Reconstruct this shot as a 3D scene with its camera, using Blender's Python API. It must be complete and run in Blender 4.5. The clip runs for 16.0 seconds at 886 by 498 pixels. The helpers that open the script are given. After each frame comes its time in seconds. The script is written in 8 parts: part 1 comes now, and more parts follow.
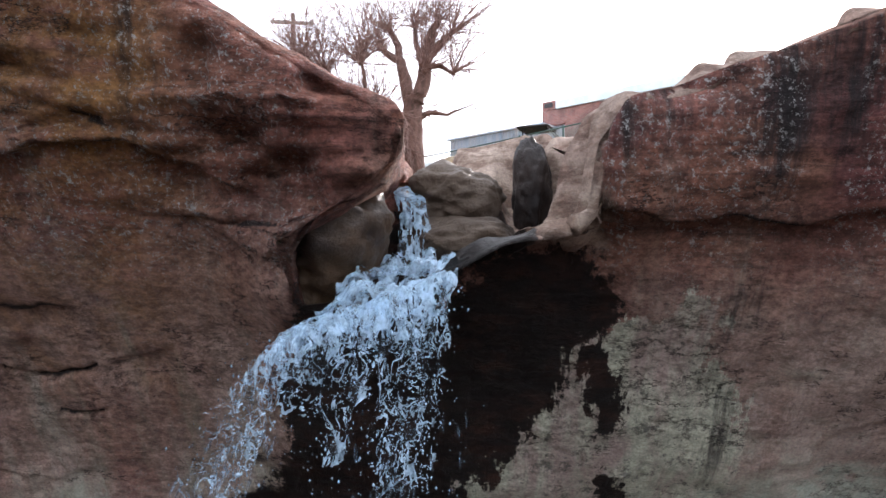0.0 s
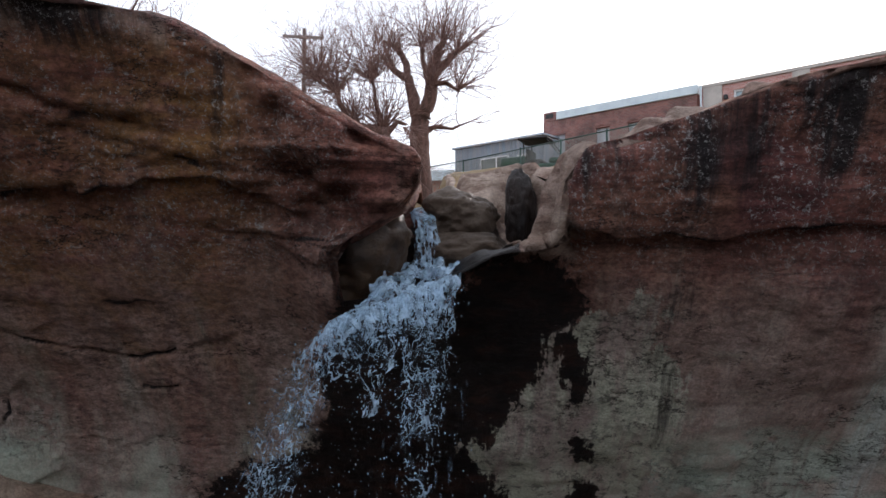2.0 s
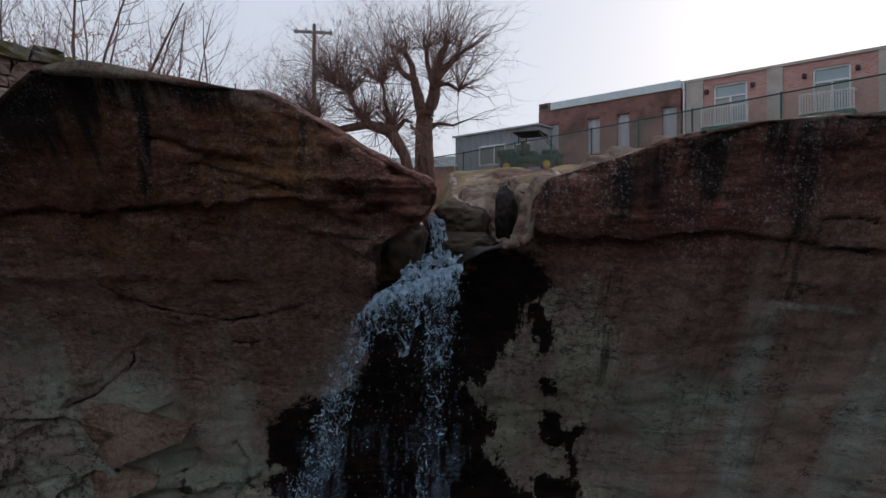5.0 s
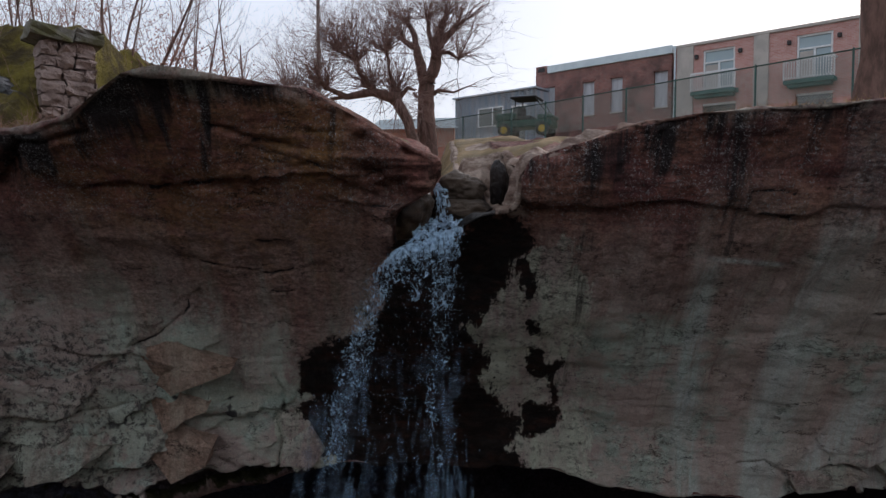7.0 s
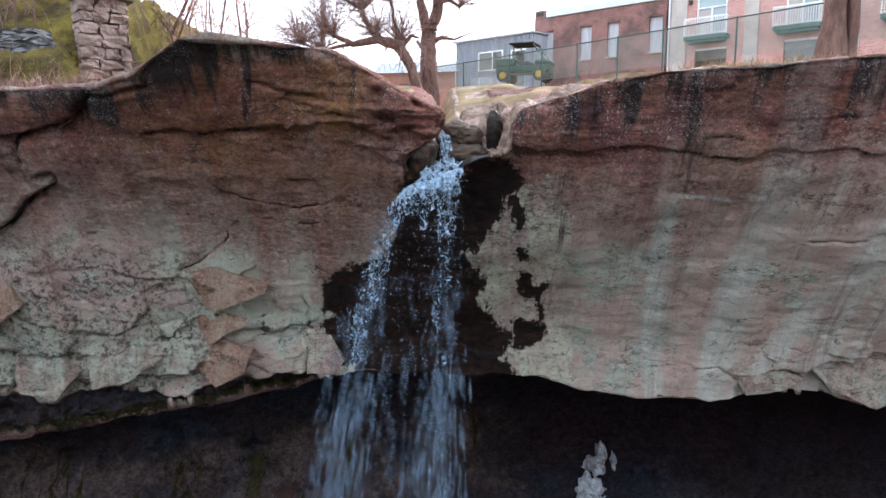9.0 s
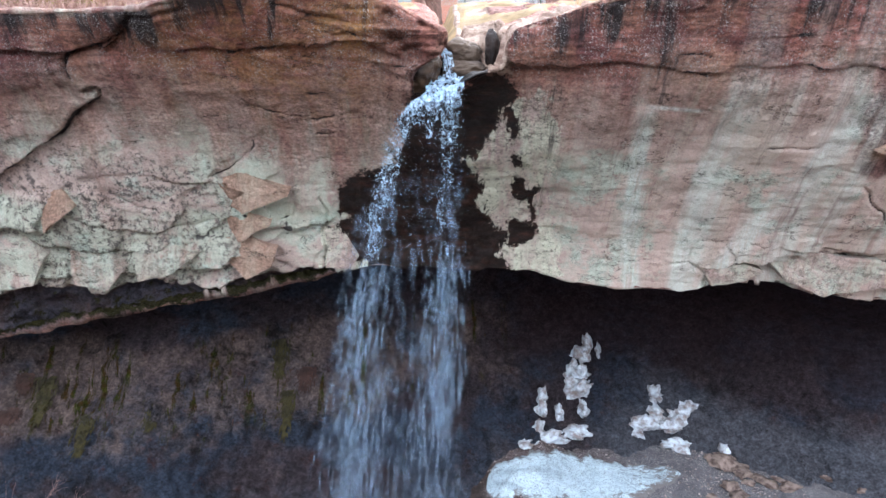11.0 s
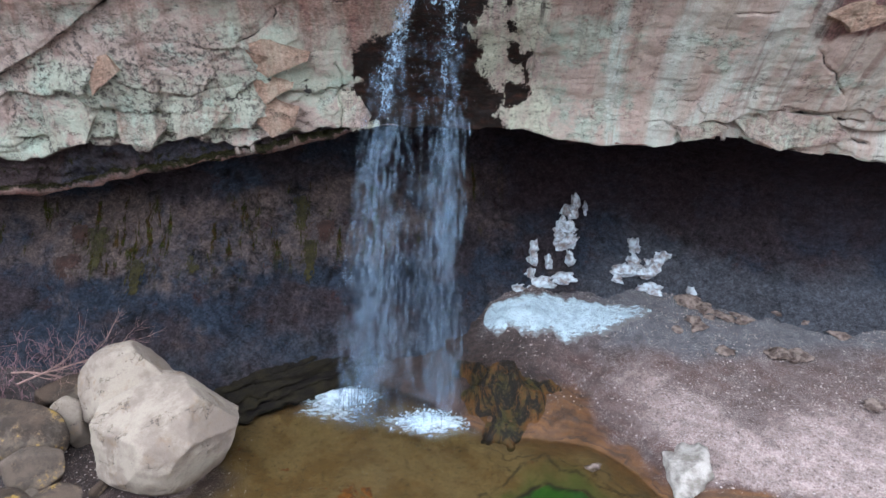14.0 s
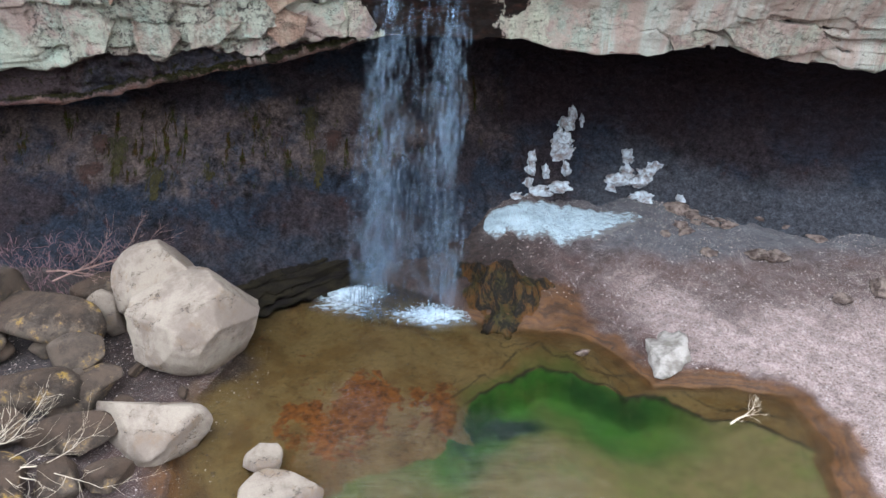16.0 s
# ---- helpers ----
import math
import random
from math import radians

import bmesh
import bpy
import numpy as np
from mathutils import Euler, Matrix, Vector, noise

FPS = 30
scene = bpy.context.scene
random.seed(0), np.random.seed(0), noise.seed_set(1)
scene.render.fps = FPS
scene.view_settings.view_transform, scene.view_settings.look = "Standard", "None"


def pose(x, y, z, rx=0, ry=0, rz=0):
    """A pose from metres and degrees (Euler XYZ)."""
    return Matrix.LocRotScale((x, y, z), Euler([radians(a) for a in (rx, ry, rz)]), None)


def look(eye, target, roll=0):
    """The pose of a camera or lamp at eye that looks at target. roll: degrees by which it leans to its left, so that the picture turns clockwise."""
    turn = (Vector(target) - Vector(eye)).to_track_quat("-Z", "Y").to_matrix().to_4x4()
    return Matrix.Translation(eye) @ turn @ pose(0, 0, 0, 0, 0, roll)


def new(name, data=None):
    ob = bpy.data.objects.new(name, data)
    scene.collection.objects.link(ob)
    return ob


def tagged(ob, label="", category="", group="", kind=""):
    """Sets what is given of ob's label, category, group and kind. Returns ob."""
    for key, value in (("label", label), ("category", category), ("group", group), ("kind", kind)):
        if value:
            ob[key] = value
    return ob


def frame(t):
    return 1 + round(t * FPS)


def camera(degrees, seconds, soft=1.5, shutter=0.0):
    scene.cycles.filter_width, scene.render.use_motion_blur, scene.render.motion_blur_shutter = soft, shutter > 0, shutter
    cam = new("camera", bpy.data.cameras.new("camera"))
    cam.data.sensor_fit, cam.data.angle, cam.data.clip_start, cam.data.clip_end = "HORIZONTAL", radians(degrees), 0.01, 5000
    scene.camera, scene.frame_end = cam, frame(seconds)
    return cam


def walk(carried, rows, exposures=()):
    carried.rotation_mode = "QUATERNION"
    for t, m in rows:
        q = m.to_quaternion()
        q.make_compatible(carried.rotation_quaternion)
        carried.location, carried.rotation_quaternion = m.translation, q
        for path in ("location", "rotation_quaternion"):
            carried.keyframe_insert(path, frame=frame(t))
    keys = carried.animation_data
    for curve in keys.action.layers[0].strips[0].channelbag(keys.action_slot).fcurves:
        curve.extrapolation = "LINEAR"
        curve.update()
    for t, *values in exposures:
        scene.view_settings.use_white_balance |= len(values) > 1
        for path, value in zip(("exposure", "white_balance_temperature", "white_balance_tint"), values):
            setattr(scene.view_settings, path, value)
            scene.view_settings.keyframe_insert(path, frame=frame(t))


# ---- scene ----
cam = camera(66.4, 16.0)
PATH = [
    (0, (-0.099, -0.131, 12.869), (-0.069, 1.867, 12.946), -0.2),
    (0.5, (-0.109, -0.454, 12.861), (-0.081, 1.544, 12.946), -0.1),
    (1, (-0.108, -0.78, 12.864), (-0.088, 1.218, 12.949), -0.1),
    (1.5, (-0.114, -1.166, 12.85), (-0.099, 0.832, 12.94), -0.0),
    (2, (-0.143, -1.578, 12.857), (-0.126, 0.42, 12.947), -0.1),
    (2.5, (-0.169, -2.009, 12.86), (-0.15, -0.011, 12.951), -0.1),
    (3, (-0.193, -2.453, 12.874), (-0.173, -0.455, 12.965), -0.0),
    (3.5, (-0.214, -2.909, 12.884), (-0.194, -0.911, 12.976), -0.1),
    (4, (-0.237, -3.377, 12.903), (-0.218, -1.378, 12.983), -0.0),
    (6.5, (-0.346, -5.831, 13.058), (-0.325, -3.832, 12.987), -0.0),
    (7, (-0.371, -6.322, 13.075), (-0.349, -4.324, 12.974), -0.0),
    (7.5, (-0.388, -6.83, 13.077), (-0.366, -4.835, 12.945), -0.0),
    (8, (-0.409, -7.332, 13.081), (-0.387, -5.338, 12.917), 0.0),
    (8.5, (-0.436, -7.853, 13.082), (-0.413, -5.864, 12.871), 0.0),
    (9, (-0.448, -8.351, 13.093), (-0.427, -6.37, 12.823), -0.0),
    (11.5, (-0.536, -10.729, 13.141), (-0.52, -8.81, 12.575), -0.1),
    (12, (-0.562, -11.191, 13.119), (-0.546, -9.289, 12.501), -0.1),
    (12.5, (-0.545, -11.639, 13.126), (-0.532, -9.756, 12.454), -0.2),
    (13, (-0.555, -12.081, 13.111), (-0.544, -10.216, 12.388), -0.2),
    (13.5, (-0.599, -12.511, 13.099), (-0.586, -10.667, 12.325), -0.2),
    (14, (-0.615, -12.947, 13.093), (-0.602, -11.125, 12.268), -0.3),
    (14.5, (-0.66, -13.378, 13.083), (-0.646, -11.579, 12.21), -0.2),
    (15, (-0.695, -13.805, 13.059), (-0.68, -12.03, 12.137), -0.3),
    (15.5, (-0.705, -14.197, 13.072), (-0.692, -12.449, 12.1), -0.3),
    (16, (-0.715, -14.555, 13.052), (-0.704, -12.83, 12.039), -0.4),
]
EXPOSURES = [(0, 1.45, 6400, 17), (1.0, 1.1, 6400, 17), (1.5, 0.78, 6400, 17), (2.5, 0.0, 6300, 17), (3.5, -0.52, 6250, 15), (4.2, -0.7, 6250, 16), (6.5, -0.6, 6250, 16), (7, -0.38, 6250, 16), (7.5, 0.06, 6250, 15), (8, 0.42, 6250, 15), (9, 1.45, 6200, 16), (11.5, 2.45, 6250, 17), (12.5, 2.42, 6200, 16), (14, 2.25, 6150, 14), (16, 2.15, 6300, 13)]
walk(cam, [(t, look(eye, target, roll)) for t, eye, target, roll in PATH], EXPOSURES)

# ---- world, sun ----
SUN_AZ, SUN_EL = 31.0, 22.0        # degrees clockwise from +y, and up
world = bpy.data.worlds.new("sky")
scene.world = world
world.use_nodes = True
wt = world.node_tree
wt.nodes.clear()
sky = wt.nodes.new("ShaderNodeTexSky")
sky.sky_type, sky.sun_disc = "NISHITA", False
sky.sun_elevation, sky.sun_rotation = radians(SUN_EL), radians(SUN_AZ)
sky.air_density, sky.dust_density, sky.ozone_density = 1.0, 2.0, 1.0
haze = wt.nodes.new("ShaderNodeMix")
haze.data_type = "RGBA"
haze.inputs[0].default_value = 0.8
haze.inputs[7].default_value = (9.7, 10.5, 11.2, 1)       # thin bright cloud veil
wbg = wt.nodes.new("ShaderNodeBackground")
wbg.inputs[1].default_value = 0.12
wout = wt.nodes.new("ShaderNodeOutputWorld")
wt.links.new(sky.outputs[0], haze.inputs[6])
wt.links.new(haze.outputs[2], wbg.inputs[0])
wt.links.new(wbg.outputs[0], wout.inputs[0])
sun = new("sun", bpy.data.lights.new("sun", "SUN"))
sun.data.energy, sun.data.angle, sun.data.color = 3.0, radians(0.6), (1.0, 0.93, 0.84)
_a, _e = radians(SUN_AZ), radians(SUN_EL)
sun.matrix_world = look((60 * math.sin(_a), 60 * math.cos(_a), 60), (60 * math.sin(_a) - math.sin(_a) * math.cos(_e), 60 * math.cos(_a) - math.cos(_a) * math.cos(_e), 60 - math.sin(_e)))

# ---- small tools ----
def smooth(a, b, v):
    t = np.clip((np.asarray(v, float) - a) / (b - a), 0.0, 1.0)
    return t * t * (3 - 2 * t)


def _hash(i, j, k, seed):
    h = (i * 374761393 + j * 668265263 + k * 2147483647 + seed * 1274126177) & 0xFFFFFFFF
    h = ((h ^ (h >> 13)) * 1274126177) & 0xFFFFFFFF
    return ((h ^ (h >> 16)) & 0xFFFF) / 65535.0


def vnoise(x, y, z, seed=0):
    """Value noise in -1 to 1."""
    x, y, z = np.broadcast_arrays(np.asarray(x, float), np.asarray(y, float), np.asarray(z, float))
    i, j, k = (np.floor(v).astype(np.int64) for v in (x, y, z))
    u, v, w = x - i, y - j, z - k
    u, v, w = (q * q * q * (q * (q * 6 - 15) + 10) for q in (u, v, w))
    out = 0
    for a in (0, 1):
        for b in (0, 1):
            for c in (0, 1):
                out = out + _hash(i + a, j + b, k + c, seed) * (u if a else 1 - u) * (v if b else 1 - v) * (w if c else 1 - w)
    return out * 2 - 1


def fbm(x, y, z, scale=1.0, octaves=4, seed=0, gain=0.5):
    out, amp, f = 0, 1.0, scale
    for n in range(octaves):
        out = out + amp * vnoise(np.asarray(x) * f + 17.3 * n, np.asarray(y) * f - 9.1 * n, np.asarray(z) * f + 4.7 * n, seed + n)
        amp, f = amp * gain, f * 2.03
    return out


def mesh_ob(name, bm, material, parent=None, flat=False):
    me = bpy.data.meshes.new(name)
    bm.normal_update()
    bm.to_mesh(me)
    bm.free()
    if not flat:
        me.shade_smooth()
    if material:
        me.materials.append(material)
    ob = new(name, me)
    if parent:
        ob.parent = parent
    return ob


def part(name, bm, material, parent, label=""):
    """One bmesh as one mesh object under a thing or a part, given in the parent's own space."""
    ob = mesh_ob(name, bm, material, parent, flat=True)
    return tagged(ob, label)


def soft_part(name, bm, material, parent, label=""):
    return tagged(mesh_ob(name, bm, material, parent), label)


def thing(name, label, category, at=None, group="", kind=""):
    ob = new(name)
    ob.empty_display_size = 0.3
    if at is not None:
        ob.matrix_world = at
    return tagged(ob, label, category, group, kind)


def grid_mesh(name, P, material, attrs=None, smooth_shade=True, up=True):
    """A sheet from an array of points (rows, columns, 3), with float attributes of the same rows and columns."""
    r, c = P.shape[:2]
    idx = np.arange(r * c).reshape(r, c)
    order = (idx[:-1, :-1], idx[:-1, 1:], idx[1:, 1:], idx[1:, :-1])
    quads = np.stack(order if up else order[::-1], -1).reshape(-1, 4)
    me = bpy.data.meshes.new(name)
    me.vertices.add(r * c)
    me.vertices.foreach_set("co", P.reshape(-1).astype(np.float32))
    me.loops.add(len(quads) * 4)
    me.loops.foreach_set("vertex_index", quads.reshape(-1).astype(np.int32))
    me.polygons.add(len(quads))
    me.polygons.foreach_set("loop_start", np.arange(0, len(quads) * 4, 4, dtype=np.int32))
    me.polygons.foreach_set("loop_total", np.full(len(quads), 4, dtype=np.int32))
    me.update()
    if smooth_shade:
        me.shade_smooth()
    for key, arr in (attrs or {}).items():
        at = me.attributes.new(key, "FLOAT", "POINT")
        at.data.foreach_set("value", np.ascontiguousarray(arr, dtype=np.float32).reshape(-1))
    me.materials.append(material)
    me.validate()
    return new(name, me)


def box_bm(bm, x0, x1, y0, y1, z0, z1, bevel=0.0, m=None):
    vs = [bm.verts.new(Vector((x, y, z))) for z in (z0, z1) for y in (y0, y1) for x in (x0, x1)]
    fs = [bm.faces.new([vs[i] for i in f]) for f in ((0, 2, 3, 1), (4, 5, 7, 6), (0, 1, 5, 4), (2, 6, 7, 3), (1, 3, 7, 5), (0, 4, 6, 2))]
    if m is not None:
        bmesh.ops.transform(bm, matrix=m, verts=vs)
    if bevel:
        es = {e for f in fs for e in f.edges}
        bmesh.ops.bevel(bm, geom=list(es), offset=bevel, segments=1, affect="EDGES", profile=0.5)
    return bm


def boxed(x0, x1, y0, y1, z0, z1, bevel=0.0, m=None):
    return box_bm(bmesh.new(), x0, x1, y0, y1, z0, z1, bevel, m)


def tube_bm(bm, pts, radii, sides=6, cap=True):
    """A tapered tube along points."""
    rings, up = [], Vector((0.13, 0.27, 0.95))
    n = len(pts)
    for i, (p, r) in enumerate(zip(pts, radii)):
        d = Vector(pts[min(i + 1, n - 1)]) - Vector(pts[max(i - 1, 0)])
        d = d.normalized() if d.length > 1e-6 else Vector((0, 0, 1))
        a = d.cross(up if abs(d.dot(up)) < 0.95 else Vector((1, 0, 0))).normalized()
        b = d.cross(a)
        rings.append([bm.verts.new(Vector(p) + r * (math.cos(2 * math.pi * k / sides) * a + math.sin(2 * math.pi * k / sides) * b)) for k in range(sides)])
    for q, s in zip(rings, rings[1:]):
        for k in range(sides):
            bm.faces.new((q[k], q[(k + 1) % sides], s[(k + 1) % sides], s[k]))
    if cap:
        bm.faces.new(rings[0])
        bm.faces.new(rings[-1][::-1])
    return bm


class Nodes:
    """A short way to write node materials."""

    def __init__(self, name):
        self.mat = bpy.data.materials.new(name)
        self.mat.use_nodes = True
        self.t = self.mat.node_tree
        self.t.nodes.clear()
        self.out = self.t.nodes.new("ShaderNodeOutputMaterial")
        self.co = self.t.nodes.new("ShaderNodeTexCoord").outputs["Object"]

    def put(self, socket, v):
        if isinstance(v, bpy.types.NodeSocket):
            self.t.links.new(v, socket)
        elif isinstance(v, (tuple, list)):
            socket.default_value = (*v, 1) if len(v) == 3 and socket.type == "RGBA" else v
        else:
            socket.default_value = v

    def scaled(self, v, co=None):
        n = self.t.nodes.new("ShaderNodeMapping")
        self.put(n.inputs[0], co or self.co)
        n.inputs["Scale"].default_value = v
        return n.outputs[0]

    def noise(self, scale=1.0, detail=4.0, rough=0.55, stretch=None, co=None, distort=0.0):
        n = self.t.nodes.new("ShaderNodeTexNoise")
        self.put(n.inputs["Vector"], self.scaled(stretch, co) if stretch else (co or self.co))
        n.inputs["Scale"].default_value, n.inputs["Detail"].default_value = scale, detail
        n.inputs["Roughness"].default_value, n.inputs["Distortion"].default_value = rough, distort
        return n.outputs[0]

    def voronoi(self, scale=1.0, stretch=None, feature="F1", rand=1.0):
        n = self.t.nodes.new("ShaderNodeTexVoronoi")
        n.feature = feature
        self.put(n.inputs["Vector"], self.scaled(stretch) if stretch else self.co)
        n.inputs["Scale"].default_value = scale
        n.inputs["Randomness"].default_value = rand
        return n.outputs[0]

    def attr(self, name):
        n = self.t.nodes.new("ShaderNodeAttribute")
        n.attribute_name = name
        return n.outputs["Fac"]

    def rnd(self):
        return self.t.nodes.new("ShaderNodeObjectInfo").outputs["Random"]

    def island(self):
        return self.t.nodes.new("ShaderNodeNewGeometry").outputs["Random Per Island"]

    def math(self, op, a, b=0.0, c=0.0):
        n = self.t.nodes.new("ShaderNodeMath")
        n.operation = op
        for s, v in zip(n.inputs, (a, b, c)):
            self.put(s, v)
        return n.outputs[0]

    def ramp(self, v, a, b, to0=0.0, to1=1.0):
        n = self.t.nodes.new("ShaderNodeMapRange")
        n.interpolation_type = "SMOOTHSTEP"
        for s, q in zip(n.inputs, (v, a, b, to0, to1)):
            self.put(s, q)
        return n.outputs[0]

    def mix(self, f, a, b, how="MIX"):
        n = self.t.nodes.new("ShaderNodeMix")
        n.data_type, n.blend_type = "RGBA", how
        self.put(n.inputs[0], f)
        self.put(n.inputs[6], a)
        self.put(n.inputs[7], b)
        return n.outputs[2]

    def bump(self, h, strength=0.5, dist=0.02, normal=None):
        n = self.t.nodes.new("ShaderNodeBump")
        n.inputs["Strength"].default_value, n.inputs["Distance"].default_value = strength, dist
        self.put(n.inputs["Height"], h)
        if normal is not None:
            self.put(n.inputs["Normal"], normal)
        return n.outputs[0]

    def surface(self, colour, rough=0.8, normal=None, metal=0.0, spec=0.5, **more):
        n = self.t.nodes.new("ShaderNodeBsdfPrincipled")
        self.put(n.inputs["Base Color"], colour)
        self.put(n.inputs["Roughness"], rough)
        self.put(n.inputs["Metallic"], metal)
        self.put(n.inputs["Specular IOR Level"], spec)
        if normal is not None:
            self.put(n.inputs["Normal"], normal)
        for k, v in more.items():
            self.put(n.inputs[k.replace("_", " ")], v)
        self.t.links.new(n.outputs[0], self.out.inputs[0])
        return n

    def shade(self, shader):
        self.t.links.new(shader, self.out.inputs[0])
        return self.mat

# ---- materials ----
def make_cliff_material():
    n = Nodes("sandstone_cliff")
    big = n.noise(0.45, 5, 0.6, (1, 1, 1.6))
    mid = n.noise(2.3, 8, 0.7, (1, 1, 2.2))
    grain = n.noise(42, 4, 0.75)
    fine = n.noise(11, 8, 0.78, (1, 1, 1.5))
    # dark red beds, purple and orange-brown by turns, finely laminated
    col = n.mix(n.ramp(big, 0.38, 0.62), (0.220, 0.080, 0.066), (0.220, 0.102, 0.070))
    col = n.mix(n.ramp(n.noise(0.7, 5, 0.65), 0.50, 0.62, 0, 0.7), col, (0.088, 0.028, 0.034))
    col = n.mix(n.ramp(mid, 0.45, 0.62, 0, 0.62), col, (0.082, 0.036, 0.030))
    lam = n.noise(1.0, 8, 0.75, (0.7, 0.7, 16.0))
    col = n.mix(n.ramp(lam, 0.52, 0.62, 0, 0.55), col, (0.060, 0.025, 0.022))
    col = n.mix(n.ramp(lam, 0.34, 0.44, 0.4, 0.0), col, (0.21, 0.085, 0.055))
    col = n.mix(n.math("MULTIPLY", n.attr("ochre"), n.ramp(mid, 0.3, 0.6)), col, (0.26, 0.13, 0.05))
    tan = n.math("MULTIPLY", n.attr("tan"), n.ramp(n.noise(0.9, 8, 0.72, (1.8, 0.3, 0.3)), 0.40, 0.62, 0.38, 1.0))
    col = n.mix(tan, col, n.mix(n.ramp(mid, 0.35, 0.65), (0.345, 0.235, 0.19), (0.26, 0.160, 0.13)))
    # thin grey-green film of algae in patches
    film = n.math("MULTIPLY", n.ramp(n.noise(0.75, 8, 0.72, (1.8, 0.3, 0.3)), 0.54, 0.68), n.attr("tan"))
    col = n.mix(n.math("MULTIPLY", film, 0.45), col, (0.17, 0.175, 0.115))
    # pale crust of grey-green and pinkish lichen and lime, in bands that run down
    run = n.noise(1.0, 6, 0.65, (1.5, 0.14, 0.14))
    blotch = n.noise(0.55, 8, 0.66, distort=0.6)
    band = n.math("ADD", n.math("MULTIPLY", run, n.attr("runs")), n.math("MULTIPLY", blotch, n.math("SUBTRACT", 1.0, n.attr("runs"))))
    crust = n.mix(n.ramp(band, 0.42, 0.56), (0.315, 0.345, 0.275), (0.315, 0.25, 0.215))
    crust = n.mix(n.math("MULTIPLY", n.attr("runs"), 0.68), crust, (0.38, 0.295, 0.250))
    crust = n.mix(n.ramp(n.noise(0.8, 6, 0.68), 0.50, 0.62, 0, 0.7), crust, (0.30, 0.395, 0.325))
    crust = n.mix(n.ramp(n.noise(1.7, 8, 0.72), 0.56, 0.66, 0, 0.8), crust, (0.27, 0.19, 0.165))
    pale = n.math("ADD", n.attr("pale"), n.math("MULTIPLY_ADD", n.noise(0.9, 7, 0.66, (2.0, 0.3, 0.3)), 2.0, -1.0))
    col = n.mix(n.ramp(pale, 0.05, 1.05, 0, 0.93), col, crust)
    # the grey plaster-like skin beside the fall, torn along its edge, with a rusty rim
    tear = n.math("ADD", n.math("MULTIPLY", n.noise(1.3, 10, 0.78, (2.0, 0.5, 0.5)), 0.65), n.math("MULTIPLY", n.noise(6.5, 8, 0.8), 0.35))
    skin = n.math("ADD", n.attr("skin"), n.math("MULTIPLY_ADD", tear, 3.4, -1.7))
    col = n.mix(n.math("MULTIPLY", n.attr("maroon"), 0.8), col, n.mix(n.ramp(mid, 0.4, 0.6), (0.16, 0.082, 0.075), (0.10, 0.045, 0.045)))
    # white and dark runs
    col = n.mix(n.math("MULTIPLY", n.attr("lime"), n.ramp(n.noise(1.0, 7, 0.7, (5.0, 0.5, 0.5)), 0.36, 0.6, 0.15, 0.9)), col, n.mix(n.noise(1.2, 4), (0.36, 0.46, 0.39), (0.44, 0.42, 0.40)))
    white = n.noise(1.0, 6, 0.62, (1.5, 0.05, 0.05))
    col = n.mix(n.math("MULTIPLY", n.ramp(white, 0.48, 0.66, 0, 0.62), n.attr("runs")), col, (0.38, 0.40, 0.355))
    dark_run = n.noise(1.0, 7, 0.68, (2.4, 0.09, 0.09))
    col = n.mix(n.math("MULTIPLY", n.ramp(dark_run, 0.54, 0.66, 0, 0.45), n.math("ADD", n.attr("runs"), 0.2)), col, (0.15, 0.085, 0.075))
    # black algae streaks down from the rim
    black = n.math("ADD", n.attr("streak"), n.math("MULTIPLY_ADD", n.math("ADD", n.noise(1.0, 9, 0.74, (4.2, 0.34, 0.34)), n.noise(1.0, 4, 0.6, (1.7, 0.12, 0.12))), 1.5, -1.5))
    col = n.mix(n.ramp(black, 0.30, 0.66, 0, 0.95), col, (0.020, 0.018, 0.019))
    # pale lichen: fine dots, rosettes and speckled patches along the runs
    where = n.ramp(n.math("ADD", n.math("MULTIPLY", n.noise(1.0, 6, 0.72, (2.4, 0.7, 0.7)), 0.75), n.math("MULTIPLY", n.noise(0.5, 3), 0.25)), 0.40, 0.56)
    dots = n.math("MAXIMUM", n.ramp(n.noise(30, 5, 0.8), 0.56, 0.60), n.ramp(n.noise(11, 7, 0.82), 0.585, 0.615))
    dots = n.math("MULTIPLY", n.math("MULTIPLY", dots, where), n.attr("lichen"))
    col = n.mix(n.math("MULTIPLY", dots, 0.9), col, n.mix(n.noise(3, 3), (0.36, 0.38, 0.36), (0.30, 0.27, 0.27)))
    dark_dots = n.math("MULTIPLY", n.ramp(n.noise(7, 8, 0.84), 0.50, 0.55), n.ramp(n.math("ADD", n.noise(0.9, 6, 0.7, (1.4, 1.4, 0.7)), n.math("MULTIPLY", n.attr("dotty"), 0.12)), 0.50, 0.62))
    col = n.mix(n.math("MULTIPLY", dark_dots, n.math("MULTIPLY", n.math("MAXIMUM", n.attr("pale"), n.attr("skin")), n.math("MULTIPLY_ADD", n.attr("dotty"), 0.75, 0.12))), col, (0.050, 0.044, 0.042))
    # freshly broken rock, moss, wet rock
    col = n.mix(n.attr("fresh"), col, n.mix(n.ramp(mid, 0.35, 0.7), (0.29, 0.180, 0.115), (0.36, 0.245, 0.170)))
    col = n.mix(n.math("MULTIPLY", n.attr("washed"), 0.88), col, n.mix(n.ramp(mid, 0.43, 0.58), (0.33, 0.265, 0.215), (0.15, 0.105, 0.08)))
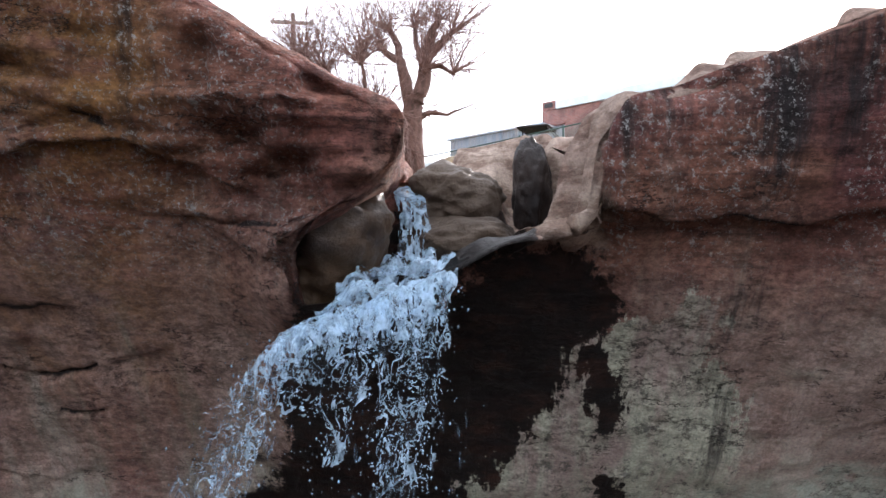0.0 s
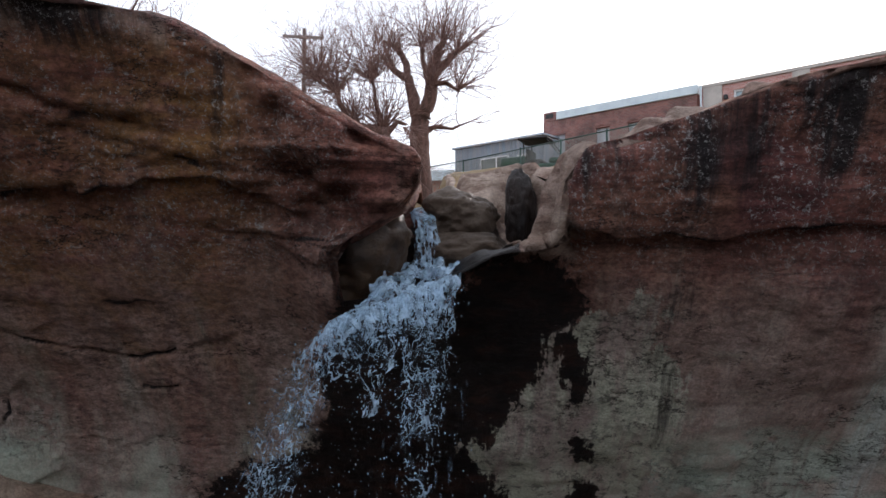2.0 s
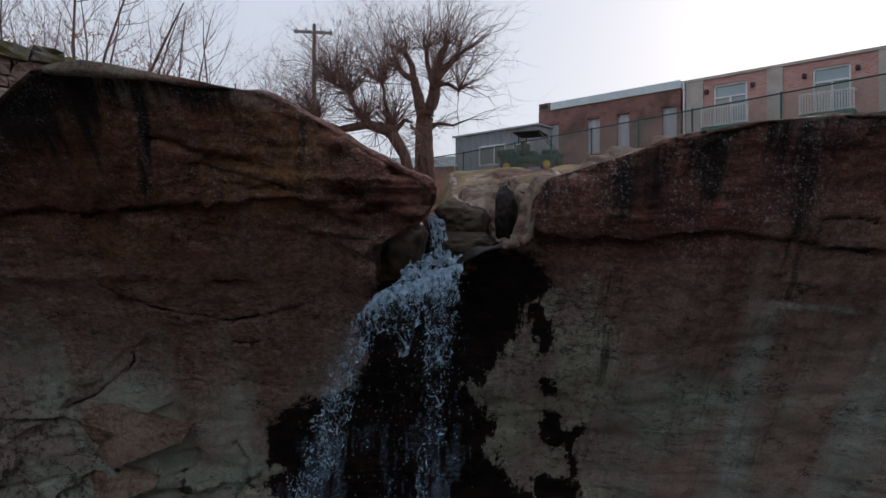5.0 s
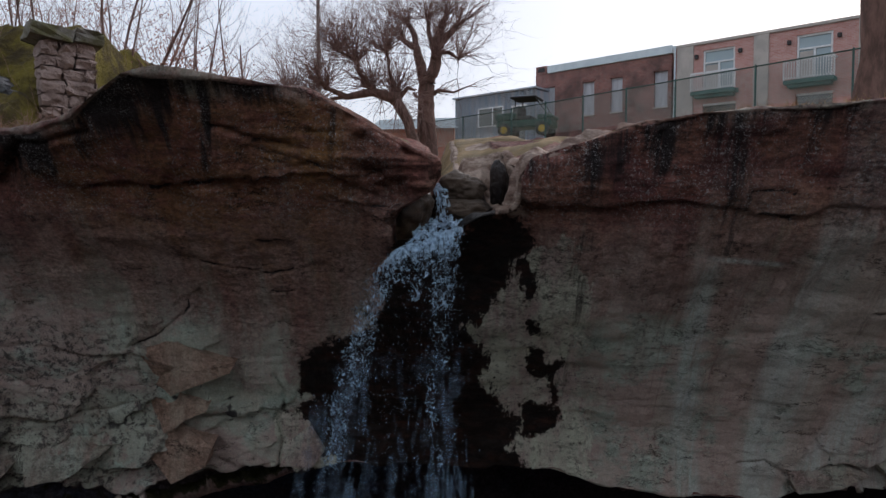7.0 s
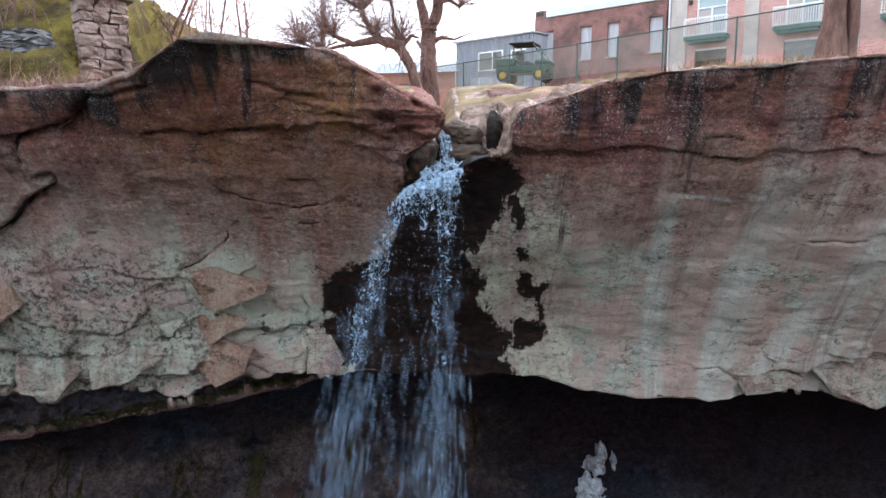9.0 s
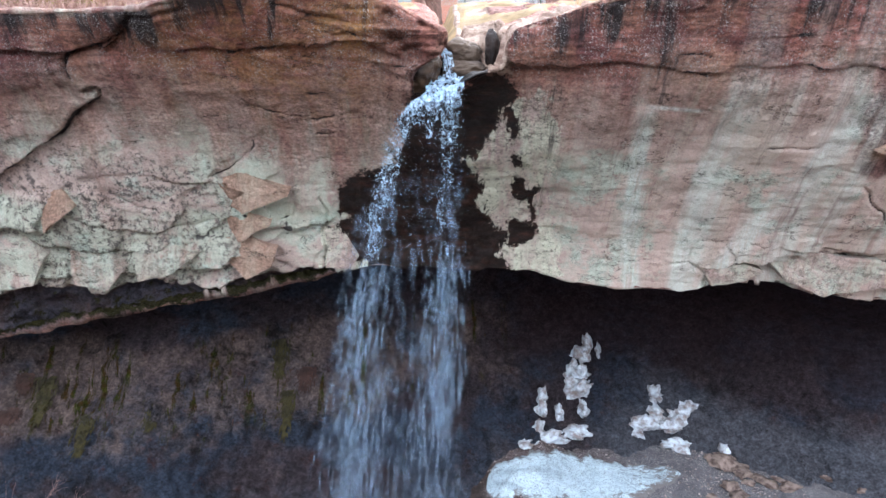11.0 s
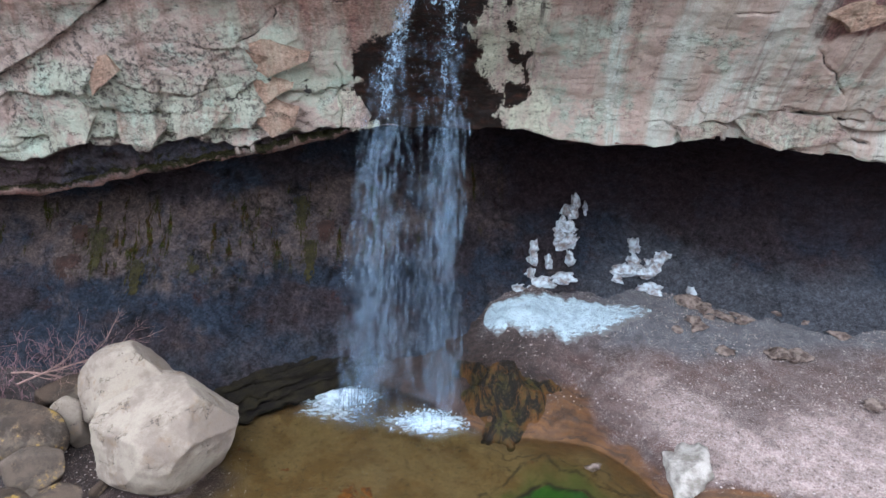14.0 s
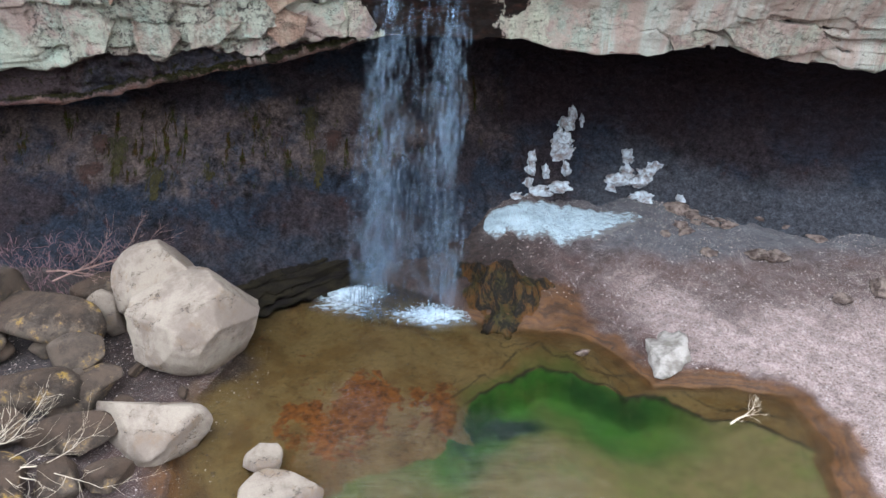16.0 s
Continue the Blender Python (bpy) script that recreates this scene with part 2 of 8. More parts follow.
    wear = n.math("ADD", n.math("MULTIPLY", n.noise(1.6, 10, 0.78), 0.7), n.math("MULTIPLY", n.noise(7, 8, 0.82), 0.3))
    wet = n.math("ADD", n.attr("wet"), n.math("MULTIPLY_ADD", wear, 3.2, -1.6))
    wetf = n.ramp(wet, 0.45, 0.54)
    col = n.mix(n.ramp(wet, 0.2, 0.5, 0, 0.5), col, (0.075, 0.028, 0.02))
    col = n.mix(wetf, col, n.mix(n.ramp(mid, 0.45, 0.75), (0.008, 0.005, 0.004), (0.040, 0.016, 0.010)))
    skinf = n.ramp(skin, 0.47, 0.53, 0, 0.94)
    col = n.mix(skinf, col, n.mix(n.ramp(n.noise(1.4, 6, 0.7, (1.5, 0.4, 0.4)), 0.4, 0.62), (0.40, 0.40, 0.31), (0.33, 0.25, 0.22)))
    col = n.mix(n.math("MULTIPLY", skinf, n.ramp(n.noise(8, 9, 0.84), 0.535, 0.58, 0, 0.8)), col, (0.09, 0.085, 0.075))
    col = n.mix(n.math("MULTIPLY", skinf, n.ramp(black, 0.30, 0.6, 0, 0.85)), col, (0.03, 0.026, 0.025))
    wetf = n.math("MULTIPLY", wetf, n.math("SUBTRACT", 1.0, skinf))
    # damp grey back wall of the hollow, the recess's shade put into its colour
    shaded = n.attr("hollow")
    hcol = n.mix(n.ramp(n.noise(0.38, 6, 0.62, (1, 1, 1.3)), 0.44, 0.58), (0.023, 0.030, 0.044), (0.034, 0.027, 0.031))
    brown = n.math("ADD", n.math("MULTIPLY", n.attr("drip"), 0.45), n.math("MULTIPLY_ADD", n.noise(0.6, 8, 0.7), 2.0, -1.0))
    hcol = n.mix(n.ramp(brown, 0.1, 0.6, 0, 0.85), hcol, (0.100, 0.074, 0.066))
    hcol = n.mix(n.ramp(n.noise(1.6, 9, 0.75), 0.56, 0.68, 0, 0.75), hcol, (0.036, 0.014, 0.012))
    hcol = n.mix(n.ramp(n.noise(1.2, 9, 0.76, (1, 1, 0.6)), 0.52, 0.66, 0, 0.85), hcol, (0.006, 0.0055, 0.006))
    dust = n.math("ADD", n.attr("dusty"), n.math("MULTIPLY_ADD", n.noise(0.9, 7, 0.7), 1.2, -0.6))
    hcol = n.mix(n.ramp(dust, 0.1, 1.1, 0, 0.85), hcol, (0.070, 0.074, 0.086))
    # gloom under the ceiling, painted in as a dark maroon tint
    hcol = n.mix(n.math("MULTIPLY", n.attr("gloom"), n.ramp(mid, 0.3, 0.6, 0.6, 0.9)), hcol, (0.022, 0.014, 0.016))
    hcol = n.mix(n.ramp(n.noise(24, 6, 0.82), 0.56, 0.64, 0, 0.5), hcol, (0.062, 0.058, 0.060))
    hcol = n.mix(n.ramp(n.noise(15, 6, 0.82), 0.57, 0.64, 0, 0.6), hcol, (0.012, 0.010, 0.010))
    col = n.mix(shaded, col, hcol)
    hmoss = n.math("MULTIPLY", n.math("MULTIPLY", n.attr("drip"), shaded), n.ramp(n.noise(1.0, 9, 0.76, (2.4, 0.45, 0.45)), 0.55, 0.60))
    col = n.mix(hmoss, col, n.mix(n.ramp(n.noise(4, 4), 0.4, 0.6), (0.034, 0.020, 0.006), (0.022, 0.026, 0.004)))
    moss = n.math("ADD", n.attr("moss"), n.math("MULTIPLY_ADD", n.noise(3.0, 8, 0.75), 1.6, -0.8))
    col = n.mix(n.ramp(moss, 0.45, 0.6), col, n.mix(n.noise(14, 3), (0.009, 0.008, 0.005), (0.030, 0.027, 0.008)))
    pit = n.noise(4.5, 12, 0.82, (1, 1, 1.2))
    col = n.mix(n.math("MULTIPLY", shaded, 0.5), col, n.mix(n.ramp(pit, 0.36, 0.64), (0.10, 0.10, 0.10), (0.86, 0.86, 0.86)), "OVERLAY")
    rough_rock = n.math("SUBTRACT", 1.0, n.math("MULTIPLY", n.attr("washed"), 0.75))
    calm = n.ramp(pale, 0.2, 0.9, 1.0, 0.26)
    col = n.mix(n.math("MULTIPLY", n.math("MULTIPLY", calm, rough_rock), 0.40), col, n.mix(n.ramp(fine, 0.39, 0.61), (0.10, 0.10, 0.10), (0.90, 0.90, 0.90)), "OVERLAY")
    col = n.mix(0.18, col, n.mix(n.ramp(grain, 0.38, 0.62), (0.12, 0.12, 0.12), (0.88, 0.88, 0.88)), "OVERLAY")
    # short cracks along the beds
    ridge = n.math("ABSOLUTE", n.math("SUBTRACT", n.noise(0.8, 7, 0.68, (1, 1, 2.6)), 0.5))
    crackm = n.math("MULTIPLY", n.ramp(ridge, 0.0, 0.012, 1, 0), n.ramp(n.noise(1.1, 5, 0.7), 0.50, 0.58))
    plate_n = n.noise(2.2, 8, 0.72, (1, 1, 2.4))
    rim = n.ramp(n.math("ABSOLUTE", n.math("SUBTRACT", plate_n, 0.5)), 0.0, 0.014, 1, 0)
    crackm = n.math("MAXIMUM", crackm, n.math("MULTIPLY", rim, n.ramp(n.noise(0.8, 6, 0.7), 0.50, 0.60, 0, 0.85)))
    crackm = n.math("MULTIPLY", crackm, n.math("SUBTRACT", 1.0, n.math("MULTIPLY", n.attr("washed"), 0.9)))
    col = n.mix(n.math("MULTIPLY", crackm, 0.85), col, (0.012, 0.009, 0.008))
    crack = n.noise(1.5, 12, 0.78, (1.0, 1.0, 1.6))
    plate = n.ramp(plate_n, 0.47, 0.53)
    h = n.math("ADD", n.math("MULTIPLY", crack, 0.9), n.math("ADD", n.math("MULTIPLY", lam, 0.25), n.math("MULTIPLY", plate, 0.2)))
    h = n.math("SUBTRACT", n.math("ADD", h, n.math("MULTIPLY", fine, 0.22)), n.math("MULTIPLY", crackm, 0.2))
    bump = n.bump(n.math("MULTIPLY", h, n.math("MULTIPLY", rough_rock, calm)), 0.85, 0.13)
    bump = n.bump(n.math("MULTIPLY", pit, shaded), 0.8, 0.10, bump)
    bump = n.bump(n.math("ADD", grain, n.noise(90, 3, 0.7)), 0.3, 0.012, bump)
    n.surface(col, n.ramp(wetf, 0, 1, 0.88, 0.48), bump, spec=n.math("MULTIPLY", n.ramp(wetf, 0, 1, 0.2, 0.16), n.math("SUBTRACT", 1.0, n.math("MULTIPLY", shaded, 0.7))))
    return n.mat


def make_simple(name, a, b, scale=3.0, rough=0.8, bump=0.3, fine=40.0, dist=0.02, spec=0.35, stretch=None, metal=0.0):
    """Two tones in patches, fine grain and relief."""
    n = Nodes(name)
    col = n.mix(n.ramp(n.noise(scale, 6, 0.62, stretch), 0.36, 0.66), a, b)
    g = n.noise(fine, 4, 0.7, stretch)
    col = n.mix(0.4, col, n.mix(g, (0.08, 0.08, 0.08), (0.92, 0.92, 0.92)), "OVERLAY")
    h = n.math("ADD", g, n.noise(scale * 3, 6, 0.65, stretch))
    n.surface(col, rough, n.bump(h, bump, dist), metal, spec)
    return n.mat


def make_boulder_material(name, shift):
    n = Nodes(name)
    t = n.math("MULTIPLY_ADD", n.rnd(), 0.5, shift)
    big = n.noise(0.8, 5, 0.6)
    light = n.mix(t, (0.37, 0.315, 0.255), (0.066, 0.044, 0.031))
    dull = n.mix(t, (0.25, 0.20, 0.165), (0.030, 0.022, 0.017))
    col = n.mix(n.ramp(n.noise(0.8, 8, 0.7), 0.40, 0.60), light, dull)
    col = n.mix(n.ramp(n.noise(1.3, 9, 0.74), 0.52, 0.66, 0, 0.7), col, (0.20, 0.135, 0.085))
    col = n.mix(n.math("MULTIPLY", n.ramp(n.noise(1.3, 7, 0.7), 0.60, 0.66), n.ramp(t, 0.3, 0.9)), col, (0.27, 0.17, 0.04))
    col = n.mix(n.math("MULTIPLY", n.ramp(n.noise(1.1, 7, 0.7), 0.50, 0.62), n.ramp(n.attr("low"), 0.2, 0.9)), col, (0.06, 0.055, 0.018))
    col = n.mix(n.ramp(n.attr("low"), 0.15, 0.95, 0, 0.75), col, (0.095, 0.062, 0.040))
    col = n.mix(n.ramp(n.noise(7, 9, 0.84), 0.56, 0.64, 0, 0.35), col, (0.10, 0.078, 0.06))
    col = n.mix(n.ramp(n.noise(0.55, 8, 0.72), 0.52, 0.62, 0, 0.35), col, (0.17, 0.135, 0.105))
    seam = n.math("ABSOLUTE", n.math("SUBTRACT", n.noise(0.75, 6, 0.66, (1, 1, 1.4)), 0.5))
    seam = n.math("MULTIPLY", n.ramp(seam, 0.0, 0.010, 1, 0), n.ramp(n.noise(1.2, 4, 0.6), 0.48, 0.56))
    col = n.mix(n.math("MULTIPLY", seam, 0.8), col, (0.035, 0.026, 0.02))
    g = n.noise(45, 4, 0.75)
    col = n.mix(0.4, col, n.mix(g, (0.06, 0.06, 0.06), (0.94, 0.94, 0.94)), "OVERLAY")
    h = n.math("SUBTRACT", n.math("ADD", n.math("MULTIPLY", g, 0.18), n.noise(2.0, 12, 0.74)), n.math("MULTIPLY", seam, 0.4))
    n.surface(col, 0.88, n.bump(h, 0.8, 0.09), spec=0.25)
    return n.mat


def make_ground_material():
    """The floor of the gorge: reddish silt, pinkish gravel, rusty flow lines on the shore, amber shallows and a green deep."""
    n = Nodes("gorge_floor")
    big = n.noise(0.7, 7, 0.68)
    grit = n.noise(12, 8, 0.86)
    grain = n.noise(34, 5, 0.85)
    wet_land = n.math("SUBTRACT", 1.0, n.attr("bed"))
    col = n.mix(n.ramp(big, 0.38, 0.62), (0.064, 0.035, 0.030), (0.038, 0.023, 0.021))
    stony = n.math("ADD", n.attr("gravel"), n.math("MULTIPLY_ADD", n.noise(1.4, 8, 0.74), 1.1, -0.55))
    col = n.mix(n.ramp(stony, 0.0, 0.95), col, n.mix(n.ramp(grit, 0.38, 0.60), (0.120, 0.080, 0.073), (0.33, 0.258, 0.24)))
    # blue-grey of the overhang's shade, put into the floor's colour
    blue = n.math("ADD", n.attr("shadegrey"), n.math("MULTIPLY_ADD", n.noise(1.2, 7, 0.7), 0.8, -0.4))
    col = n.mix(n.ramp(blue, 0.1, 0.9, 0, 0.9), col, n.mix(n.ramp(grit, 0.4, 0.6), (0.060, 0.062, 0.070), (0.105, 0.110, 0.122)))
    # rusty layers that follow the shore
    flow = n.t.nodes.new("ShaderNodeCombineXYZ")
    n.put(flow.inputs[0], n.math("ADD", n.math("MULTIPLY", n.attr("shore"), 4.2), n.math("MULTIPLY", n.noise(0.9, 5, 0.62), 5.0)))
    n.put(flow.inputs[1], n.math("MULTIPLY", n.noise(0.5, 3), 1.5))
    line = n.noise(1.0, 6, 0.72, co=flow.outputs[0])
    rusty = n.mix(n.ramp(line, 0.40, 0.58), (0.105, 0.043, 0.010), (0.056, 0.024, 0.008))
    rusty = n.mix(n.math("MULTIPLY", n.ramp(line, 0.56, 0.62, 0, 0.75), n.attr("layered")), rusty, (0.013, 0.006, 0.003))
    rusty = n.mix(n.ramp(line, 0.30, 0.38, 0.8, 0), rusty, (0.125, 0.066, 0.030))
    rust = n.math("ADD", n.attr("rust"), n.math("MULTIPLY_ADD", n.noise(1.5, 8, 0.72), 1.0, -0.5))
    col = n.mix(n.ramp(rust, 0.05, 0.60, 0, 0.95), col, rusty)
    # the bed: amber silt, rust patches, dark creases
    bed = n.mix(n.ramp(n.noise(0.8, 8, 0.7), 0.42, 0.60), (0.140, 0.092, 0.036), (0.100, 0.056, 0.016))
    bed = n.mix(n.math("MULTIPLY", n.ramp(line, 0.56, 0.62, 0, 0.75), n.attr("layered")), bed, (0.030, 0.018, 0.007))
    patch = n.ramp(n.math("ADD", n.attr("rustbed"), n.math("MULTIPLY_ADD", n.noise(1.9, 10, 0.78), 3.0, -1.5)), 0.36, 0.50, 0, 0.95)
    bed = n.mix(patch, bed, n.mix(n.ramp(n.noise(4, 7, 0.75), 0.4, 0.6), (0.170, 0.052, 0.005), (0.075, 0.022, 0.003)))
    bed = n.mix(n.ramp(n.noise(8, 9, 0.84), 0.54, 0.60, 0, 0.7), bed, (0.035, 0.024, 0.012))
    col = n.mix(n.attr("bed"), col, bed)
    # the deep: green from its edge, yellower outwards, nearly black in one hole
    green = n.mix(n.ramp(n.attr("outer"), 0.0, 1.0), (0.026, 0.100, 0.010), (0.140, 0.112, 0.050))
    green = n.mix(n.ramp(n.noise(0.9, 7, 0.7), 0.45, 0.65, 0, 0.5), green, (0.070, 0.105, 0.018))
    col = n.mix(n.math("MULTIPLY", n.attr("terrace"), n.ramp(n.noise(1.1, 6, 0.7), 0.3, 0.6, 0.4, 0.9)), col, (0.055, 0.066, 0.012))
    green = n.mix(n.attr("hole"), green, (0.0015, 0.018, 0.013))
    col = n.mix(n.ramp(n.math("ADD", n.attr("deep"), n.math("MULTIPLY_ADD", n.noise(3, 6, 0.7), 0.4, -0.2)), 0.3, 0.6), col, green)
    crease = n.math("MULTIPLY", n.attr("crease"), n.ramp(n.noise(1.4, 6, 0.65), 0.36, 0.5))
    col = n.mix(crease, col, (0.012, 0.008, 0.004))
    flecks = n.math("MULTIPLY", n.ramp(n.noise(6, 9, 0.84), 0.57, 0.61), n.ramp(n.noise(0.9, 5, 0.7), 0.5, 0.62))
    col = n.mix(n.math("MULTIPLY", flecks, n.math("MULTIPLY", n.attr("bed"), 0.7)), col, (0.030, 0.026, 0.010))
    # loose grains, pale and dark
    col = n.mix(n.math("MULTIPLY", n.ramp(grain, 0.55, 0.60), n.math("MULTIPLY", n.math("MULTIPLY", wet_land, n.ramp(rust, 0.1, 0.5, 1.0, 0.12)), n.ramp(n.noise(1.1, 6, 0.7), 0.36, 0.6, 0.25, 0.95))), col, (0.42, 0.375, 0.36))
    col = n.mix(n.math("MULTIPLY", n.ramp(n.noise(22, 6, 0.85), 0.58, 0.63), n.math("MULTIPLY", wet_land, 0.7)), col, (0.022, 0.016, 0.014))
    # leaf litter, and painted shade that uses the same dark tones
    col = n.mix(n.attr("litter_shade"), col, n.mix(n.ramp(n.noise(6, 9, 0.82), 0.45, 0.58), (0.013, 0.009, 0.007), (0.046, 0.028, 0.024)))
    col = n.mix(n.math("MULTIPLY_ADD", n.attr("bed"), -0.2, 0.42), col, n.mix(n.ramp(n.noise(2.4, 9, 0.76), 0.36, 0.64), (0.2, 0.2, 0.2), (0.8, 0.8, 0.8)), "OVERLAY")
    h = n.math("ADD", n.math("MULTIPLY", grit, 0.8), n.math("ADD", n.noise(4, 9, 0.75), n.math("MULTIPLY", line, n.math("MULTIPLY", n.attr("rust"), 1.2))))
    n.surface(col, n.ramp(n.attr("rust"), 0.2, 0.8, 0.85, 0.42), n.bump(h, 0.7, 0.06), spec=0.35)
    return n.mat


def make_pool_material():
    n = Nodes("clear_pool_water")
    wave = n.math("ADD", n.noise(3.4, 3, 0.55, (0.55, 2.2, 1), distort=0.4), n.math("MULTIPLY", n.noise(8, 3, 0.55, (0.6, 2.0, 1)), 0.4))
    wave = n.math("MULTIPLY", wave, n.attr("ripple"))
    nor = n.bump(wave, 1.0, 0.12)
    clear = n.t.nodes.new("ShaderNodeBsdfTransparent")
    clear.inputs[0].default_value = (0.95, 0.95, 0.88, 1)
    gloss = n.t.nodes.new("ShaderNodeBsdfGlossy")
    gloss.inputs["Roughness"].default_value = 0.04
    n.put(gloss.inputs["Normal"], nor)
    fres = n.t.nodes.new("ShaderNodeFresnel")
    fres.inputs[0].default_value = 1.4
    n.put(fres.inputs["Normal"], nor)
    mix = n.t.nodes.new("ShaderNodeMixShader")
    n.put(mix.inputs[0], fres.outputs[0])
    n.put(mix.inputs[1], clear.outputs[0])
    n.put(mix.inputs[2], gloss.outputs[0])
    return n.shade(mix.outputs[0])


def make_fall_material(name, tint, clear_least, clear_most, scale=3.0, stretch=(3, 3, 1), rough=0.22):
    """Broken falling water: bright foam that lets light through, with glints."""
    n = Nodes(name)
    foam = n.t.nodes.new("ShaderNodeBsdfPrincipled")
    n.put(foam.inputs["Base Color"], tint)
    foam.inputs["Roughness"].default_value = rough
    trans = n.t.nodes.new("ShaderNodeBsdfTranslucent")
    n.put(trans.inputs[0], tint)
    add = n.t.nodes.new("ShaderNodeMixShader")
    add.inputs[0].default_value = 0.5
    n.put(add.inputs[1], foam.outputs[0])
    n.put(add.inputs[2], trans.outputs[0])
    clear = n.t.nodes.new("ShaderNodeBsdfTransparent")
    mix = n.t.nodes.new("ShaderNodeMixShader")
    lace = n.ramp(n.noise(scale, 6, 0.7, stretch), 0.36, 0.66, clear_least, clear_most)
    n.put(mix.inputs[0], n.math("MINIMUM", n.math("ADD", lace, n.attr("thin")), 1.0))
    n.put(mix.inputs[1], add.outputs[0])
    n.put(mix.inputs[2], clear.outputs[0])
    return n.shade(mix.outputs[0])


M_CLIFF = make_cliff_material()
M_ROCK = make_boulder_material("brown_grey_boulder", 0.78)
M_ROCK_PALE = make_boulder_material("pale_boulder", -0.02)
M_ROCK_CREAM = make_boulder_material("cream_boulder", 0.14)
M_GROUND = make_ground_material()
M_POOL = make_pool_material()
M_FALL = make_fall_material("white_water", (0.50, 0.68, 0.83), 0.15, 0.9, 7.0, (1.6, 1.6, 1))
M_VEIL = make_fall_material("water_spray", (0.36, 0.52, 0.68), 0.78, 0.96, 4.0, (1, 1, 0.6), 0.5)
M_GRASS_GROUND = make_simple("dry_grass_ground", (0.25, 0.17, 0.085), (0.13, 0.095, 0.05), 1.2, 0.95, 0.6, 30, 0.06)
M_BARK = make_simple("brown_bark", (0.20, 0.115, 0.092), (0.105, 0.062, 0.050), 6, 0.9, 0.7, 30, 0.03, stretch=(1, 1, 0.3))
M_TWIG = make_simple("reddish_twigs", (0.30, 0.19, 0.165), (0.19, 0.115, 0.10), 6, 0.85, 0.2, 30, 0.01)


def make_snow_material():
    n = Nodes("dirty_snow")
    col = n.mix(n.ramp(n.noise(1.6, 6, 0.7), 0.35, 0.65), (0.50, 0.64, 0.70), (0.36, 0.47, 0.53))
    dirt = n.math("ADD", n.attr("thin"), n.math("MULTIPLY_ADD", n.noise(4.5, 9, 0.8, (0.6, 1.5, 1)), 2.6, -1.15))
    col = n.mix(n.ramp(dirt, 0.22, 0.50, 0, 0.85), col, (0.095, 0.068, 0.058))
    col = n.mix(n.ramp(n.noise(26, 5, 0.8), 0.52, 0.58, 0, 0.8), col, (0.10, 0.085, 0.078))
    n.surface(col, 0.75, n.bump(n.noise(5, 10, 0.8), 0.9, 0.10), spec=0.3)
    return n.mat


M_SNOW = make_snow_material()
M_ICE = make_simple("cloudy_ice", (0.46, 0.53, 0.58), (0.16, 0.13, 0.12), 3.5, 0.4, 0.6, 12, 0.04, 0.4)


def make_rust_material():
    n = Nodes("rust_stained_wet_rock")
    vein = n.noise(1.2, 10, 0.76, (1.6, 0.7, 1.0), distort=1.2)
    col = n.mix(n.ramp(n.noise(1.1, 6, 0.7), 0.40, 0.62), (0.085, 0.036, 0.009), (0.034, 0.029, 0.009))
    col = n.mix(n.ramp(vein, 0.47, 0.54, 0, 0.95), col, (0.007, 0.006, 0.005))
    col = n.mix(n.ramp(n.noise(9, 7, 0.8), 0.58, 0.66, 0, 0.6), col, (0.13, 0.085, 0.045))
    n.surface(col, 0.75, n.bump(n.math("ADD", vein, n.math("MULTIPLY", n.noise(12, 6, 0.75), 0.4)), 0.9, 0.12), spec=0.2)
    return n.mat


M_RUSTROCK = make_rust_material()
M_STRATA = make_simple("dark_mossy_strata", (0.011, 0.009, 0.008), (0.026, 0.021, 0.012), 1.5, 0.9, 1.0, 20, 0.07, stretch=(1, 1, 6), spec=0.1)

# ---- the cliff: one sheet from the plateau over the rim, down the face, under the lip and down the hollow's back wall ----
def table(xs, *pairs):
    a = np.array(pairs, float)
    return np.interp(xs, a[:, 0], a[:, 1])


def profiles(xs, zs, stations):
    """Depth y for each x and z from a few upright profiles, (x, (z, y), ...), blended along x."""
    out = np.stack([sum(np.interp(zs + o, [p[0] for p in st[1:]][::-1], [p[1] for p in st[1:]][::-1]) for o in (-0.3, -0.15, 0.0, 0.15, 0.3)) / 5 for st in stations])
    at = np.array([st[0] for st in stations], float)
    i = np.clip(np.searchsorted(at, xs) - 1, 0, len(at) - 2)
    f = np.clip((xs - at[i]) / (at[i + 1] - at[i]), 0, 1)
    f = f * f * (3 - 2 * f)
    n = np.arange(xs.size).reshape(xs.shape)
    flat = out.reshape(len(stations), -1)
    return (flat[i.ravel(), n.ravel()] * (1 - f.ravel()) + flat[i.ravel() + 1, n.ravel()] * f.ravel()).reshape(xs.shape)


